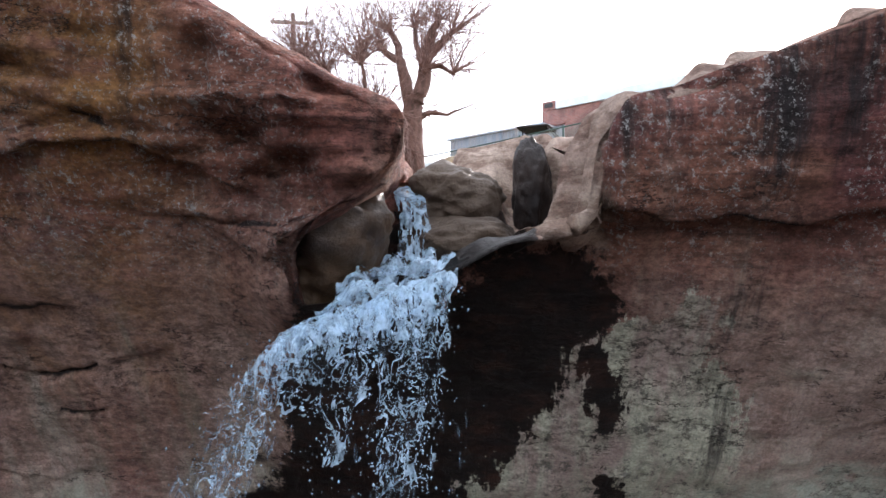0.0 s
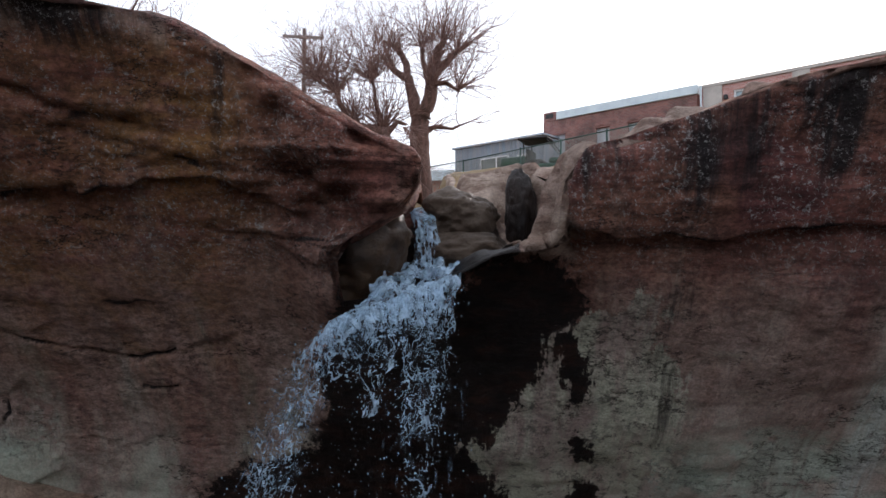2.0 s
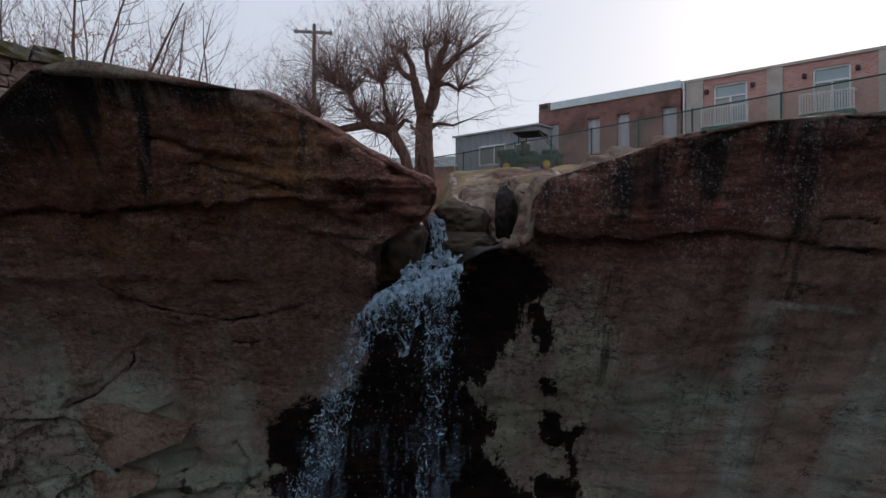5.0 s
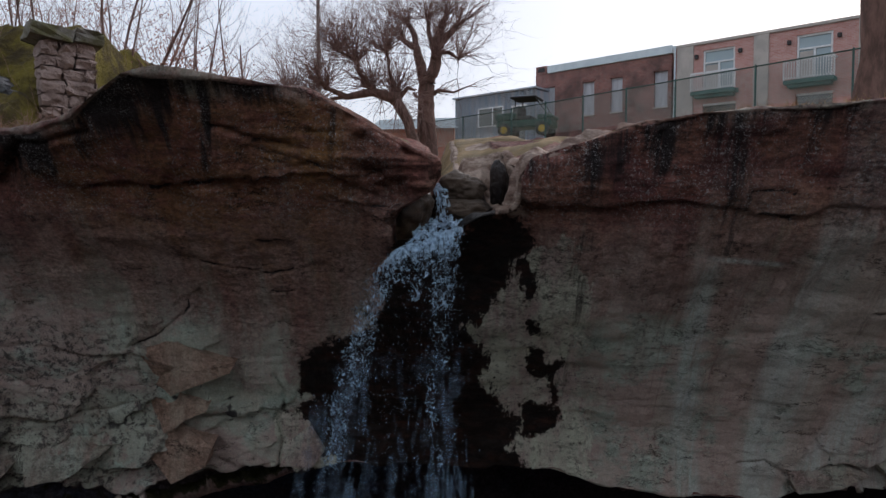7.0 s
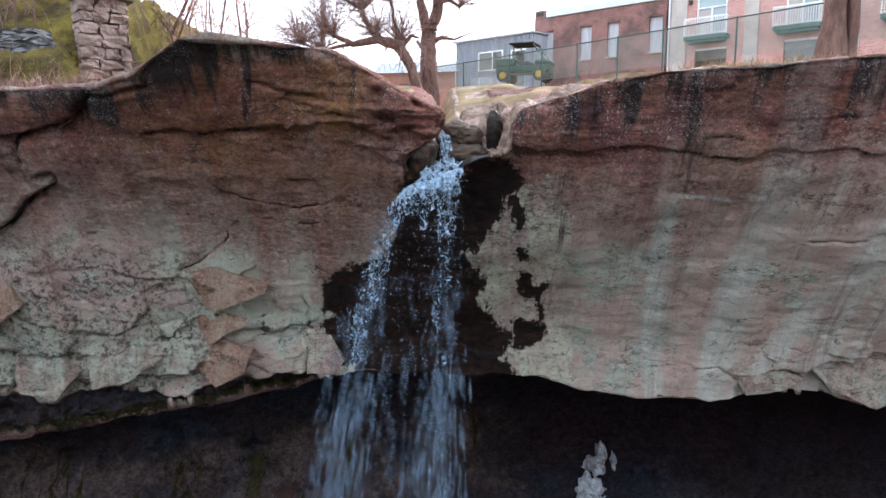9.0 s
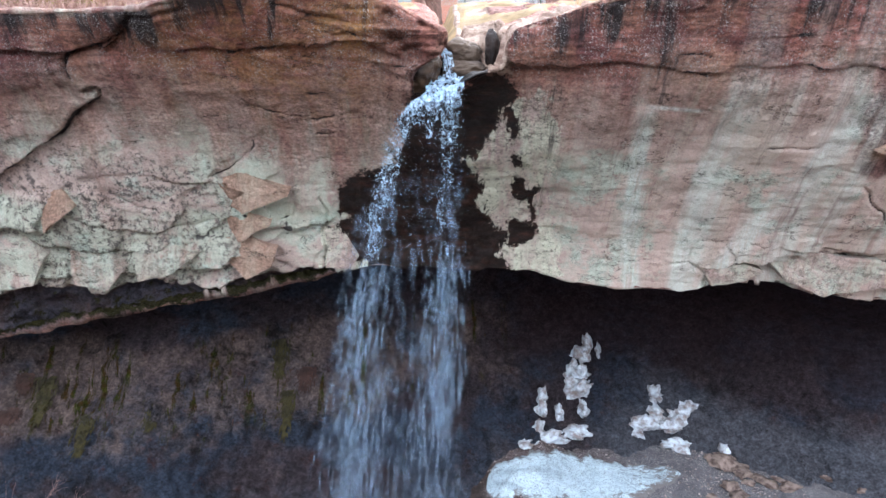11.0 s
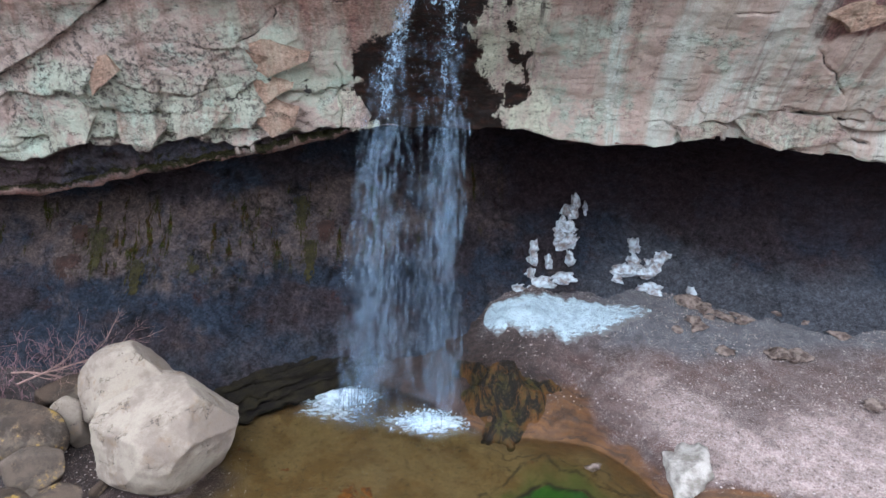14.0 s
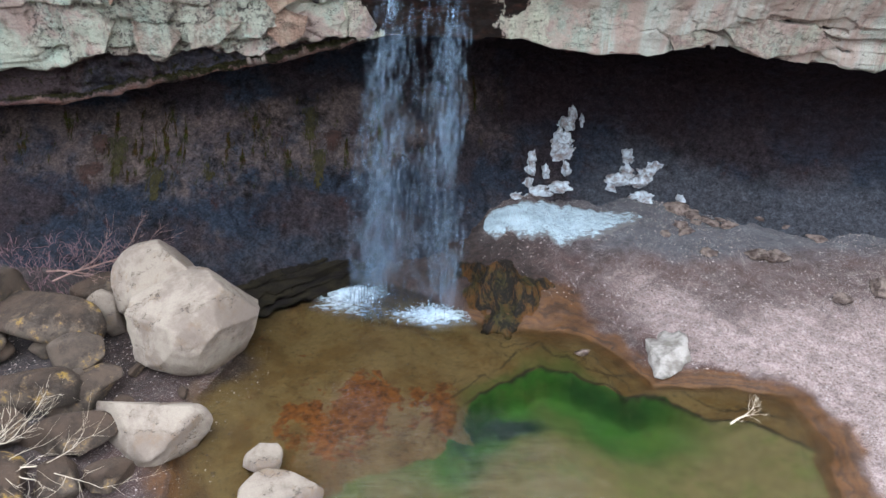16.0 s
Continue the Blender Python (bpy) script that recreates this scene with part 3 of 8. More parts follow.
FACE = [
    (-40, (14.6, 4.0), (13.0, 4.9), (11.0, 5.8), (8.0, 6.6), (5.0, 6.8)),
    (-10, (15.0, 3.9), (14.3, 4.2), (13.3, 4.5), (12.5, 5.1), (11.0, 5.75), (10.0, 6.0), (8.4, 6.5), (6.0, 6.7)),
    (-4.2, (15.3, 2.45), (14.9, 2.85), (14.3, 3.5), (13.6, 4.15), (13.2, 4.55), (12.5, 5.15), (11.5, 5.9), (10.3, 6.45), (9.3, 6.8), (8.3, 6.8), (7.4, 6.9)),
    (-1.9, (15.0, 3.55), (14.6, 3.75), (14.2, 3.9), (13.55, 4.0), (13.2, 4.45), (12.3, 5.3), (11.3, 6.0), (10.3, 6.5), (9.0, 7.0), (7.9, 7.0)),
    (-0.7, (14.0, 4.0), (13.3, 4.1), (12.75, 4.2), (12.2, 5.2), (11.3, 5.7), (10.5, 6.3), (9.0, 7.1), (7.9, 7.2)),
    (0.2, (13.2, 3.95), (12.85, 4.0), (12.5, 4.7), (12.2, 5.1), (11.3, 5.4), (10.5, 6.2), (9.0, 7.0), (7.9, 7.2)),
    (1.3, (14.2, 3.85), (13.7, 3.78), (13.15, 3.95), (12.9, 4.35), (12.2, 4.95), (11.3, 5.4), (10.5, 6.1), (9.3, 6.85), (8.0, 7.05)),
    (3.6, (14.6, 3.0), (13.9, 3.5), (13.3, 3.65), (12.8, 4.0), (12.3, 4.3), (11.6, 4.95), (10.5, 5.75), (9.0, 6.6), (7.6, 6.6)),
    (8.6, (14.9, 2.6), (14.0, 2.95), (13.0, 3.3), (11.6, 4.03), (10.0, 5.0), (8.4, 5.9), (7.4, 6.2)),
    (40, (15.4, 2.0), (13.0, 3.2), (11.6, 4.0), (8.4, 5.9), (6.0, 6.4)),
]
BACK = [   # hollow: ceiling, top corner, wall, low wall, foot: x then (y, z) of each
    (-40, (8.0, 5.0), (9.0, 4.2), (8.4, 3.0), (7.2, 1.6), (5.0, -0.8)),
    (-12, (8.2, 6.1), (9.0, 5.3), (8.0, 4.0), (6.3, 2.0), (4.0, -0.8)),
    (-8, (8.0, 6.8), (8.6, 6.0), (7.5, 4.5), (5.9, 2.2), (3.6, -0.8)),
    (-6, (9.0, 7.1), (10.2, 6.2), (9.5, 4.8), (7.0, 2.2), (4.4, -0.8)),
    (-2, (10.0, 7.6), (11.5, 6.5), (10.8, 4.6), (8.2, 2.0), (4.8, -0.8)),
    (1, (10.5, 7.5), (12.6, 6.3), (11.8, 4.0), (9.6, 1.7), (6.5, -0.6)),
    (4, (10.5, 7.2), (13.0, 5.8), (12.6, 4.0), (10.6, 1.8), (8.2, 0.2)),
    (8, (10.0, 7.0), (12.2, 5.4), (11.6, 3.2), (10.2, 1.7), (8.2, 0.2)),
    (13, (8.6, 6.6), (10.0, 5.0), (8.8, 3.3), (7.6, 2.2), (6.0, 0.2)),
    (40, (8.0, 6.0), (9.0, 4.6), (8.3, 3.2), (7.3, 2.0), (5.5, 0.2)),
]


def bulge(x):
    """How far the left mass leans over the notch, by x."""
    return 0.53 * smooth(-2.4, -0.95, x) * (1 - smooth(-0.86, -0.80, x))


def plateau(x, y):
    """Height of the top of the rock and of the land behind it."""
    xw = x + bulge(x)
    bank = table(xw, (-40, 14.6), (-15, 14.4), (-7.9, 14.32), (-6.3, 14.36), (-5.6, 14.5), (-4.97, 14.8), (-4.53, 14.99), (-4.03, 15.02), (-3.25, 14.99),
                 (-2.38, 14.95), (-2.04, 14.83), (-1.5, 14.57), (-1.12, 14.36), (-0.73, 14.16), (-0.45, 14.0), (-0.33, 13.86), (0.3, 13.85), (0.9, 13.92),
                 (1.06, 14.0), (1.54, 14.15), (2.46, 14.4), (3.4, 14.54), (5.2, 14.64), (6.7, 14.77), (15, 15.0), (40, 15.4))
    front = table(x, (-0.88, 13.86), (-0.83, 12.66), (-0.4, 12.74), (0.0, 12.88), (0.3, 13.04), (0.5, 13.13), (0.80, 13.16), (0.88, 13.3), (0.93, 13.6), (0.98, 13.86), (1.06, 13.97))
    back = table(x, (-0.88, 13.98), (-0.6, 13.86), (-0.47, 13.66), (-0.3, 13.57), (-0.17, 13.62), (-0.05, 13.72), (0.46, 13.62), (0.56, 13.36), (0.86, 13.33), (0.92, 13.6), (0.96, 13.95), (1.06, 14.0))
    rise = smooth(6.3, 15, y) * table(x, (-40, 3.0), (-12, 1.6), (-8, 1.2), (-3, 0.6), (0, 1.5), (4, 1.85), (9, 1.5), (40, 2))
    mid = -0.30 - 0.028 * (y - 5.7)
    gully = 13.6 + 0.105 * (y - 5.9) + 0.75 * smooth(0.28, 0.62, np.abs(x - mid))
    shelf = back + smooth(6.1, 6.9, y) * (np.maximum(gully, 13.6) - back)
    inner = front + (shelf - front) * smooth(5.1, 5.75, y + 0.12 * np.sin(x * 7))
    inside = smooth(-0.90, -0.86, x) * (1 - smooth(1.0, 1.12, x))
    far_gully = np.minimum(bank + rise, gully + 0.15 * fbm(x, y, 0, 1.2, 2, 3))
    plain = np.where(y > 6.9, far_gully, bank + rise)
    return np.where(inside > 0, plain + (np.minimum(inner, bank + rise + 0.3) - plain) * inside * (1 - smooth(6.9, 8.0, y)), plain)


def ledge(x, z, line, x0, x1, depth, below=0.5, fade=0.4):
    """A bed that juts out over the bed below it, along a wavy line: how far the rock is set back."""
    zc = line + 0.07 * vnoise(x * 1.3, 0, line * 3.1, 5) + 0.03 * vnoise(x * 5, 1, line, 6)
    on = smooth(x0, x0 + fade, x) * (1 - smooth(x1 - fade, x1, x))
    d = zc - z
    return on * depth * smooth(-0.015, 0.03, d) * (1 - smooth(0.02, below, d)), on * np.exp(-(d / 0.035) ** 2)


def polyline_distance(x, z, pts):
    """Distance from a line through points (x, z)."""
    best = np.full(np.shape(x), 99.0)
    for (xa, za), (xb, zb) in zip(pts, pts[1:]):
        dx, dz = xb - xa, zb - za
        f = np.clip(((x - xa) * dx + (z - za) * dz) / (dx * dx + dz * dz), 0, 1)
        best = np.minimum(best, np.hypot(x - xa - f * dx, z - za - f * dz))
    return best


def inside_of(x, z, pts):
    """Signed distance from an outline of points (x, z): positive inside."""
    ins = np.zeros(np.shape(x), bool)
    for (xa, za), (xb, zb) in zip(pts, pts[1:] + pts[:1]):
        if za != zb:
            ins ^= ((za > z) != (zb > z)) & (x < (xb - xa) * (z - za) / (zb - za) + xa)
    return polyline_distance(x, z, pts + pts[:1]) * np.where(ins, 1.0, -1.0)


def plates(x, z, wide, high, seed):
    """Angular plates of broken rock: how far each stands out, tilted outwards to its lower right, and the distance from its edge."""
    u, v = x / wide + 0.28 * vnoise(x * 0.9, z * 0.9, 2, seed), z / high + 0.28 * vnoise(x * 0.9, z * 0.9, 7, seed + 1)
    u, v = u + 0.07 * fbm(x, z, 0, 3.5, 3, seed + 2), v + 0.07 * fbm(x, z, 5, 3.5, 3, seed + 3)
    i, j = np.floor(u).astype(np.int64), np.floor(v).astype(np.int64)
    f1, f2 = np.full(u.shape, 9.0), np.full(u.shape, 9.0)
    out = np.zeros(u.shape)
    for a in (-1, 0, 1):
        for b in (-1, 0, 1):
            ca, cb = i + a, j + b
            du, dv = u - ca - _hash(ca, cb, 0 * ca, seed + 5), v - cb - _hash(ca, cb, 0 * ca, seed + 6)
            q = np.abs(du) * 0.75 + np.abs(dv) * 0.5 + 0.5 * np.hypot(du, dv)
            nearer = q < f1
            f2 = np.where(nearer, f1, np.minimum(f2, q))
            out = np.where(nearer, _hash(ca, cb, 0 * ca, seed + 7) - 0.5 + 0.45 * (du - 0.9 * dv), out)
            f1 = np.minimum(f1, q)
    return out, f2 - f1


CRACKS = [   # (how deep, how wide, points along it)
    (0.10, 0.035, [(-5.8, 13.43), (-5.08, 13.43), (-4.06, 13.56), (-3.22, 13.60)]),
    (0.06, 0.025, [(-3.2, 14.06), (-2.58, 13.92), (-2.18, 13.84)]), (0.07, 0.03, [(-3.6, 14.33), (-2.95, 14.16), (-2.26, 14.06)]),
    (0.06, 0.03, [(-5.07, 12.74), (-4.66, 12.34), (-3.93, 12.09), (-3.26, 11.97), (-2.88, 12.10)]), (0.05, 0.03, [(-3.3, 11.66), (-2.9, 11.73)]),
    (0.05, 0.025, [(-2.2, 13.2), (-1.7, 13.16), (-1.3, 13.18), (-0.85, 13.12)]), (0.05, 0.02, [(-2.6, 13.78), (-2.05, 13.80), (-1.6, 13.77)]),
    (0.16, 0.05, [(-9.4, 11.57), (-8.98, 11.87), (-8.57, 12.22), (-7.94, 12.51), (-7.91, 12.69), (-8.23, 12.65)]),
    (0.16, 0.05, [(-6.59, 14.15), (-7.01, 13.84), (-7.40, 13.59), (-7.98, 13.51), (-8.30, 13.38), (-8.46, 13.12), (-8.42, 12.96)]),
    (0.10, 0.04, [(-5.40, 14.52), (-5.41, 14.31), (-5.81, 14.23), (-6.62, 14.10)]),
    (0.10, 0.03, [(-3.43, 9.97), (-3.30, 9.65), (-3.35, 9.30), (-3.52, 9.06), (-3.40, 8.50), (-3.5, 8.2)]), (0.05, 0.025, [(-4.1, 9.9), (-4.2, 9.6), (-4.5, 9.45)]),
    (0.05, 0.025, [(-6.0, 10.6), (-5.4, 10.95), (-4.9, 11.35), (-4.85, 11.7)]), (0.06, 0.03, [(-8.4, 10.15), (-7.9, 9.85), (-7.5, 9.8)]), (0.05, 0.025, [(-8.1, 9.1), (-7.3, 9.2), (-6.4, 9.42)]),
    (0.05, 0.03, [(6.7, 11.48), (7.1, 11.52), (7.55, 11.50)]), (0.05, 0.03, [(4.3, 13.41), (4.6, 13.43), (4.9, 13.38)]), (0.05, 0.03, [(4.7, 13.08), (5.2, 12.98), (5.5, 13.12)]),
    (0.14, 0.05, [(6.9, 7.95), (7.25, 8.29), (8.27, 8.38), (9.48, 8.59), (10.47, 8.41), (11.5, 8.34)]), (0.14, 0.05, [(8.76, 8.22), (9.69, 8.28), (10.68, 7.96), (11.9, 7.6)]),
    (0.05, 0.025, [(5.4, 8.3), (5.9, 8.45), (6.3, 8.1), (6.5, 7.8)]), (0.06, 0.03, [(9.0, 10.6), (9.5, 10.1), (9.9, 9.9), (10.4, 9.2)]),
]
WET = [(-0.9, 12.9), (-1.3, 12.1), (-1.6, 11.0), (-1.79, 10.82), (-2.69, 10.6), (-3.0, 10.2), (-2.94, 9.62), (-2.7, 9.40), (-3.3, 9.35), (-3.4, 8.6), (-3.2, 8.1), (-3.2, 7.6),
       (2.3, 7.6), (2.2, 8.6), (2.1, 9.5), (1.9, 11.0), (1.7, 11.9), (1.25, 12.5), (1.1, 13.02), (0.3, 13.1), (-0.3, 12.6)]
SKIN = [(0.95, 12.35), (0.62, 11.5), (0.2, 11.0), (0.68, 10.5), (0.58, 9.9), (0.92, 9.27), (1.38, 8.86), (1.1, 8.35), (1.5, 7.9), (2.9, 7.8), (2.75, 8.57), (2.47, 9.75), (2.2, 11.35), (2.05, 12.3), (1.6, 12.75)]
SKIN_LEFT = [(-3.45, 9.3), (-3.05, 9.28), (-2.78, 8.9), (-2.95, 8.5), (-2.75, 8.3), (-2.2, 8.28), (-2.2, 8.02), (-3.6, 8.0), (-3.4, 8.5)]
HOLES = [[(1.33, 10.5), (1.94, 10.5), (2.08, 10.07), (2.1, 9.5), (1.9, 9.45), (1.7, 9.98), (1.36, 10.2)], [(1.3, 9.35), (1.9, 9.5), (2.2, 9.03), (1.9, 8.65), (1.4, 8.55)], [(1.0, 12.45), (1.22, 12.4), (1.40, 11.72), (1.22, 11.6)], [(1.2, 11.2), (1.45, 11.15), (1.4, 10.95), (1.2, 10.98)]]
MAROON = [(7.95, 13.3), (8.5, 11.3), (8.8, 10.95), (10.0, 10.85), (11.2, 11.4), (11.5, 13.5)]


def cliff():
    xs = np.unique(np.round(np.concatenate([
        -np.geomspace(13, 45, 40), np.arange(-13, -2.2, 0.036), np.arange(-2.2, -0.92, 0.03), np.linspace(-0.92, -0.80, 16),
        np.arange(-0.8, 0.45, 0.03), np.arange(0.45, 1.1, 0.02), np.arange(1.1, 2.2, 0.03), np.arange(2.2, 12, 0.036), np.geomspace(12, 45, 40)]), 4))
    C = len(xs)
    X = xs[None, :]
    rim_y = profiles(X, plateau(X, np.full_like(X, 4.0)) * 1.0, FACE)
    rim_z = plateau(X, rim_y)
    rim_y = profiles(X, rim_z, FACE)
    lip_z = table(X, (-45, 5.0), (-12.5, 6.1), (-10.9, 6.4), (-9.3, 6.8), (-7.8, 7.04), (-6.2, 7.28), (-4.7, 7.6), (-3.2, 7.95), (-2.56, 8.08), (-1.4, 8.05), (0.3, 7.97),
                  (1.3, 8.0), (2.8, 7.8), (4.3, 7.62), (5.8, 7.58), (6.5, 7.72), (7.1, 7.98), (8.0, 7.9), (9.56, 7.5), (11.4, 7.25), (20, 6.8), (45, 6.0))
    lip_z = lip_z + 0.05 * vnoise(X * 2.1, 3, 1, 8)
    # rows: plateau, face, hollow
    ty = np.concatenate([np.geomspace(12, 0.9, 34), np.linspace(0.85, 0.0, 34)])[:, None]
    top = np.stack([np.repeat(X, len(ty), 0), rim_y + ty, plateau(np.repeat(X, len(ty), 0), rim_y + ty)], -1)
    edge = smooth(0.0, 0.16, ty)
    top[..., 2] -= 0.05 * (1 - edge) ** 2 * (1 - smooth(-0.9, -0.8, X) * (1 - smooth(0.3, 0.6, X)))
    R0, R1 = 64, 190
    R = R0 + R1
    v0, v1 = np.linspace(0, 1, R0 + 1)[1:, None], np.linspace(0, 1, R1 + 1)[1:, None]
    zf = np.concatenate([(rim_z - 0.05) + (12.45 - rim_z + 0.05) * v0, 12.45 + (lip_z - 12.45) * v1])
    xf = np.repeat(X, R, 0)
    yf = profiles(xf, zf, FACE)
    yf = yf + 0.05 * (1 - smooth(0.0, 0.14, rim_z - zf))
    face = np.stack([xf, yf, zf], -1)
    bx = np.array([b[0] for b in BACK], float)
    ctrl = [np.stack([xs, face[-1, :, 1], face[-1, :, 2]], -1)]
    lift = np.stack([xs, face[-1, :, 1] + 0.5, face[-1, :, 2] + 0.12], -1)
    ctrl.append(lift)
    for k in range(5):
        ctrl.append(np.stack([xs, np.interp(xs, bx, [b[1 + k][0] for b in BACK]), np.interp(xs, bx, [b[1 + k][1] for b in BACK])], -1))
    H = []
    for k, n in enumerate((8, 22, 16, 32, 34, 24)):
        for s in np.linspace(0, 1, n + 1)[1:]:
            a, b = ctrl[k], ctrl[k + 1]
            p0, p3 = ctrl[max(k - 1, 0)], ctrl[min(k + 2, 6)]
            q = 0.5 * (2 * a + (b - p0) * s + (2 * p0 - 5 * a + 4 * b - p3) * s * s + (3 * a - p0 - 3 * b + p3) * s ** 3)
            H.append(q * 0.6 + (a + (b - a) * s) * 0.4)
    hollow = np.stack(H)
    P = np.concatenate([top, face, hollow])
    nt, nf = len(top), len(face)
    zone_face = np.zeros(P.shape[:2])
    zone_face[nt:nt + nf] = 1
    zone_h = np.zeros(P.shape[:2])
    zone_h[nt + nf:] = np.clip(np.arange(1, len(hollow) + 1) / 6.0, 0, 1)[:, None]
    XU = P[..., 0].copy()
    # lean of the left mass over the notch
    P[..., 0] += bulge(P[..., 0]) * smooth(13.05, 13.65, P[..., 2]) * (1 - 0.25 * smooth(13.8, 14.1, P[..., 2])) * (1 - zone_h)
    P[..., 0] -= 0.20 * np.exp(-((P[..., 0] + 0.95) / 0.35) ** 2) * (1 - smooth(13.1, 13.5, P[..., 2])) * smooth(12.2, 12.7, P[..., 2]) * (1 - zone_h)
    # normals of the sheet
    du = np.gradient(P, axis=1)
    dv = np.gradient(P, axis=0)
    N = np.cross(dv, du)
    N /= np.linalg.norm(N, axis=-1, keepdims=True) + 1e-9
    x, y, z = P[..., 0], P[..., 1], P[..., 2]
    notch = smooth(-0.9, -0.8, XU) * (1 - smooth(0.9, 1.1, x)) * smooth(12.3, 12.7, z)
    calm = 1 - 0.75 * notch
    d = calm * (0.085 * fbm(x, y, z * 1.1, 0.55, 3, 11) + 0.022 * fbm(x, y, z * 1.2, 2.7, 4, 21))
    d = d + zone_face * 0.012 * fbm(x * 0.5, y, z * 3.0, 1.5, 3, 31) * calm
    d = d + zone_h * (0.16 * fbm(x, y, z, 0.9, 4, 41) + 0.09 * fbm(x, y, z, 3.2, 4, 43))
    scoop = (1 - zone_face) * (1 - zone_h) * smooth(0.5, 0.9, x) * (1 - smooth(2.4, 3.4, x)) * (1 - smooth(6, 8, y))
    d = d + scoop * (0.05 * fbm(x, y, z, 1.6, 3, 111) - 0.09 * np.abs(fbm(x, y, 0, 2.2, 2, 113)))
    hole = np.exp(-(((x - 1.42) / 0.26) ** 2 + ((z - 14.03) / 0.10) ** 2)) * zone_face + np.exp(-(((x - 1.45) / 0.30) ** 2 + ((y - 3.95) / 0.22) ** 2)) * (1 - zone_face) * (1 - zone_h)
    d = d - 0.16 * hole
    for px, py, pr, pd in ((0.95, 4.55, 0.24, 0.18), (2.05, 4.05, 0.34, 0.14), (1.05, 5.3, 0.30, 0.22), (1.75, 4.9, 0.36, 0.2), (2.7, 4.3, 0.4, 0.12), (0.8, 6.2, 0.3, 0.2)):
        rr = np.hypot(x - px, (y - py) * 0.8) / pr
        d = d + (1 - zone_face) * (1 - zone_h) * pd * (0.45 * np.exp(-((rr - 1.15) / 0.3) ** 2) - np.exp(-rr ** 4))
    # thin beds, each a little before or behind the next, broken by upright joints near the notch
    bed_z = z + 0.05 * fbm(x, y, 0, 0.5, 3, 201) + 0.04 * x * smooth(-8, 8, x)
    for thick, amp, sd in ((0.34, 0.055, 205), (0.13, 0.022, 209)):
        q = bed_z / thick + 0.35 * vnoise(x * 0.35, 0, bed_z * 0.2, sd)
        k = np.floor(q)
        f = smooth(0.80, 1.0, q - k)
        off = lambda j: vnoise(x * 0.55 + j * 7.3, j * 3.7, 0.5, sd + 1) + 0.5 * np.sign(vnoise(x * 1.7 + j * 5.1, j * 2.9, 0.3, sd + 2))
        step = off(k) * (1 - f) + off(k + 1) * f
        near_notch = np.exp(-((x + 1.3) / 0.9) ** 2) * smooth(12.9, 13.3, z)
        d = d + zone_face * calm * amp * step * (0.06 + 0.22 * smooth(12.6, 13.4, z) + 0.9 * near_notch) * smooth(0.03, 0.2, rim_z - z)
    mass = zone_face * np.exp(-((x + 0.95) / 0.75) ** 2) * smooth(12.7, 13.1, z) * (1 - smooth(-0.9, -0.86, XU)) * smooth(0.02, 0.15, rim_z - z)
    q = 5 * fbm(x * 0.9, y * 0.9, z * 1.3, 2.3, 2, 221)
    d = d + mass * 0.05 * (np.floor(q) + smooth(0.75, 1.0, q - np.floor(q)))
    # beds and breaks
    cut, dark = np.zeros_like(x), np.zeros_like(x)
    right_line = table(x, (0.3, 13.08), (0.96, 13.17), (1.53, 13.09), (2.34, 13.07), (2.7, 13.22), (3.36, 13.25), (3.84, 13.19), (4.6, 13.12), (5.05, 13.04), (5.49, 13.22), (6.65, 13.24), (7.28, 13.15), (12, 13.3))
    left_line = table(x, (-9, 13.45), (-6.0, 13.43), (-4.2, 13.55), (-3.1, 13.58), (-2.04, 13.62), (-1.6, 13.48), (-1.23, 13.34), (-1.0, 13.52), (-0.85, 13.58))
    for line, x0, x1, dep, bel in (
            (left_line, -4.0, -1.1, 0.13, 0.7), (left_line + 0.02, -6.2, -3.7, 0.05, 0.5), (left_line + 0.30, -3.2, -1.95, 0.05, 0.3), (left_line + 0.55, -3.4, -2.25, 0.06, 0.25), (left_line - 0.36, -1.6, -0.75, 0.09, 0.5),
            (left_line - 1.0 - 0.05 * (x + 3), -3.6, -2.6, 0.05, 0.3), (left_line - 1.45 + 0.1 * (x + 3), -3.0, -2.0, 0.05, 0.35),
            (table(x, (-9, 13.5), (-7.4, 13.55), (-6.6, 14.0)), -12, -6.5, 0.20, 0.45), (table(x, (-13, 9.6), (-9.4, 11.57), (-8.57, 12.22), (-7.9, 12.55), (-7.0, 12.7)), -13, -7.7, 0.22, 1.1),
            (right_line, 0.25, 3.4, 0.11, 0.6), (right_line, 3.0, 12, 0.06, 0.5), (right_line + 0.55, 5.2, 7.0, 0.03, 0.3),
            (table(x, (6.3, 8.0), (7.2, 8.5), (8.6, 8.45), (12, 8.1)), 6.2, 14, 0.22, 0.6), (table(x, (7.5, 9.0), (10, 8.7)), 7.8, 11.0, 0.10, 0.5),
            (table(x, (-13, 8.0), (-9, 7.95), (-6.5, 8.1)), -13, -4.6, 0.22, 0.7), (table(x, (-13, 9.0), (-8, 8.6)), -12.0, -6.4, 0.13, 0.4)):
        c, k = ledge(x, z, line, x0, x1, dep, bel)
        cut, dark = np.maximum(cut, c * zone_face), np.maximum(dark, k * zone_face)
    # the dark undercut right of the fall
    under = zone_face * smooth(-0.2, 0.1, x) * (1 - smooth(0.9, 1.5, x)) * smooth(0.02, 0.12, right_line - z) * (1 - smooth(0.2, 1.0, right_line - z))
    cut = cut + 0.22 * under
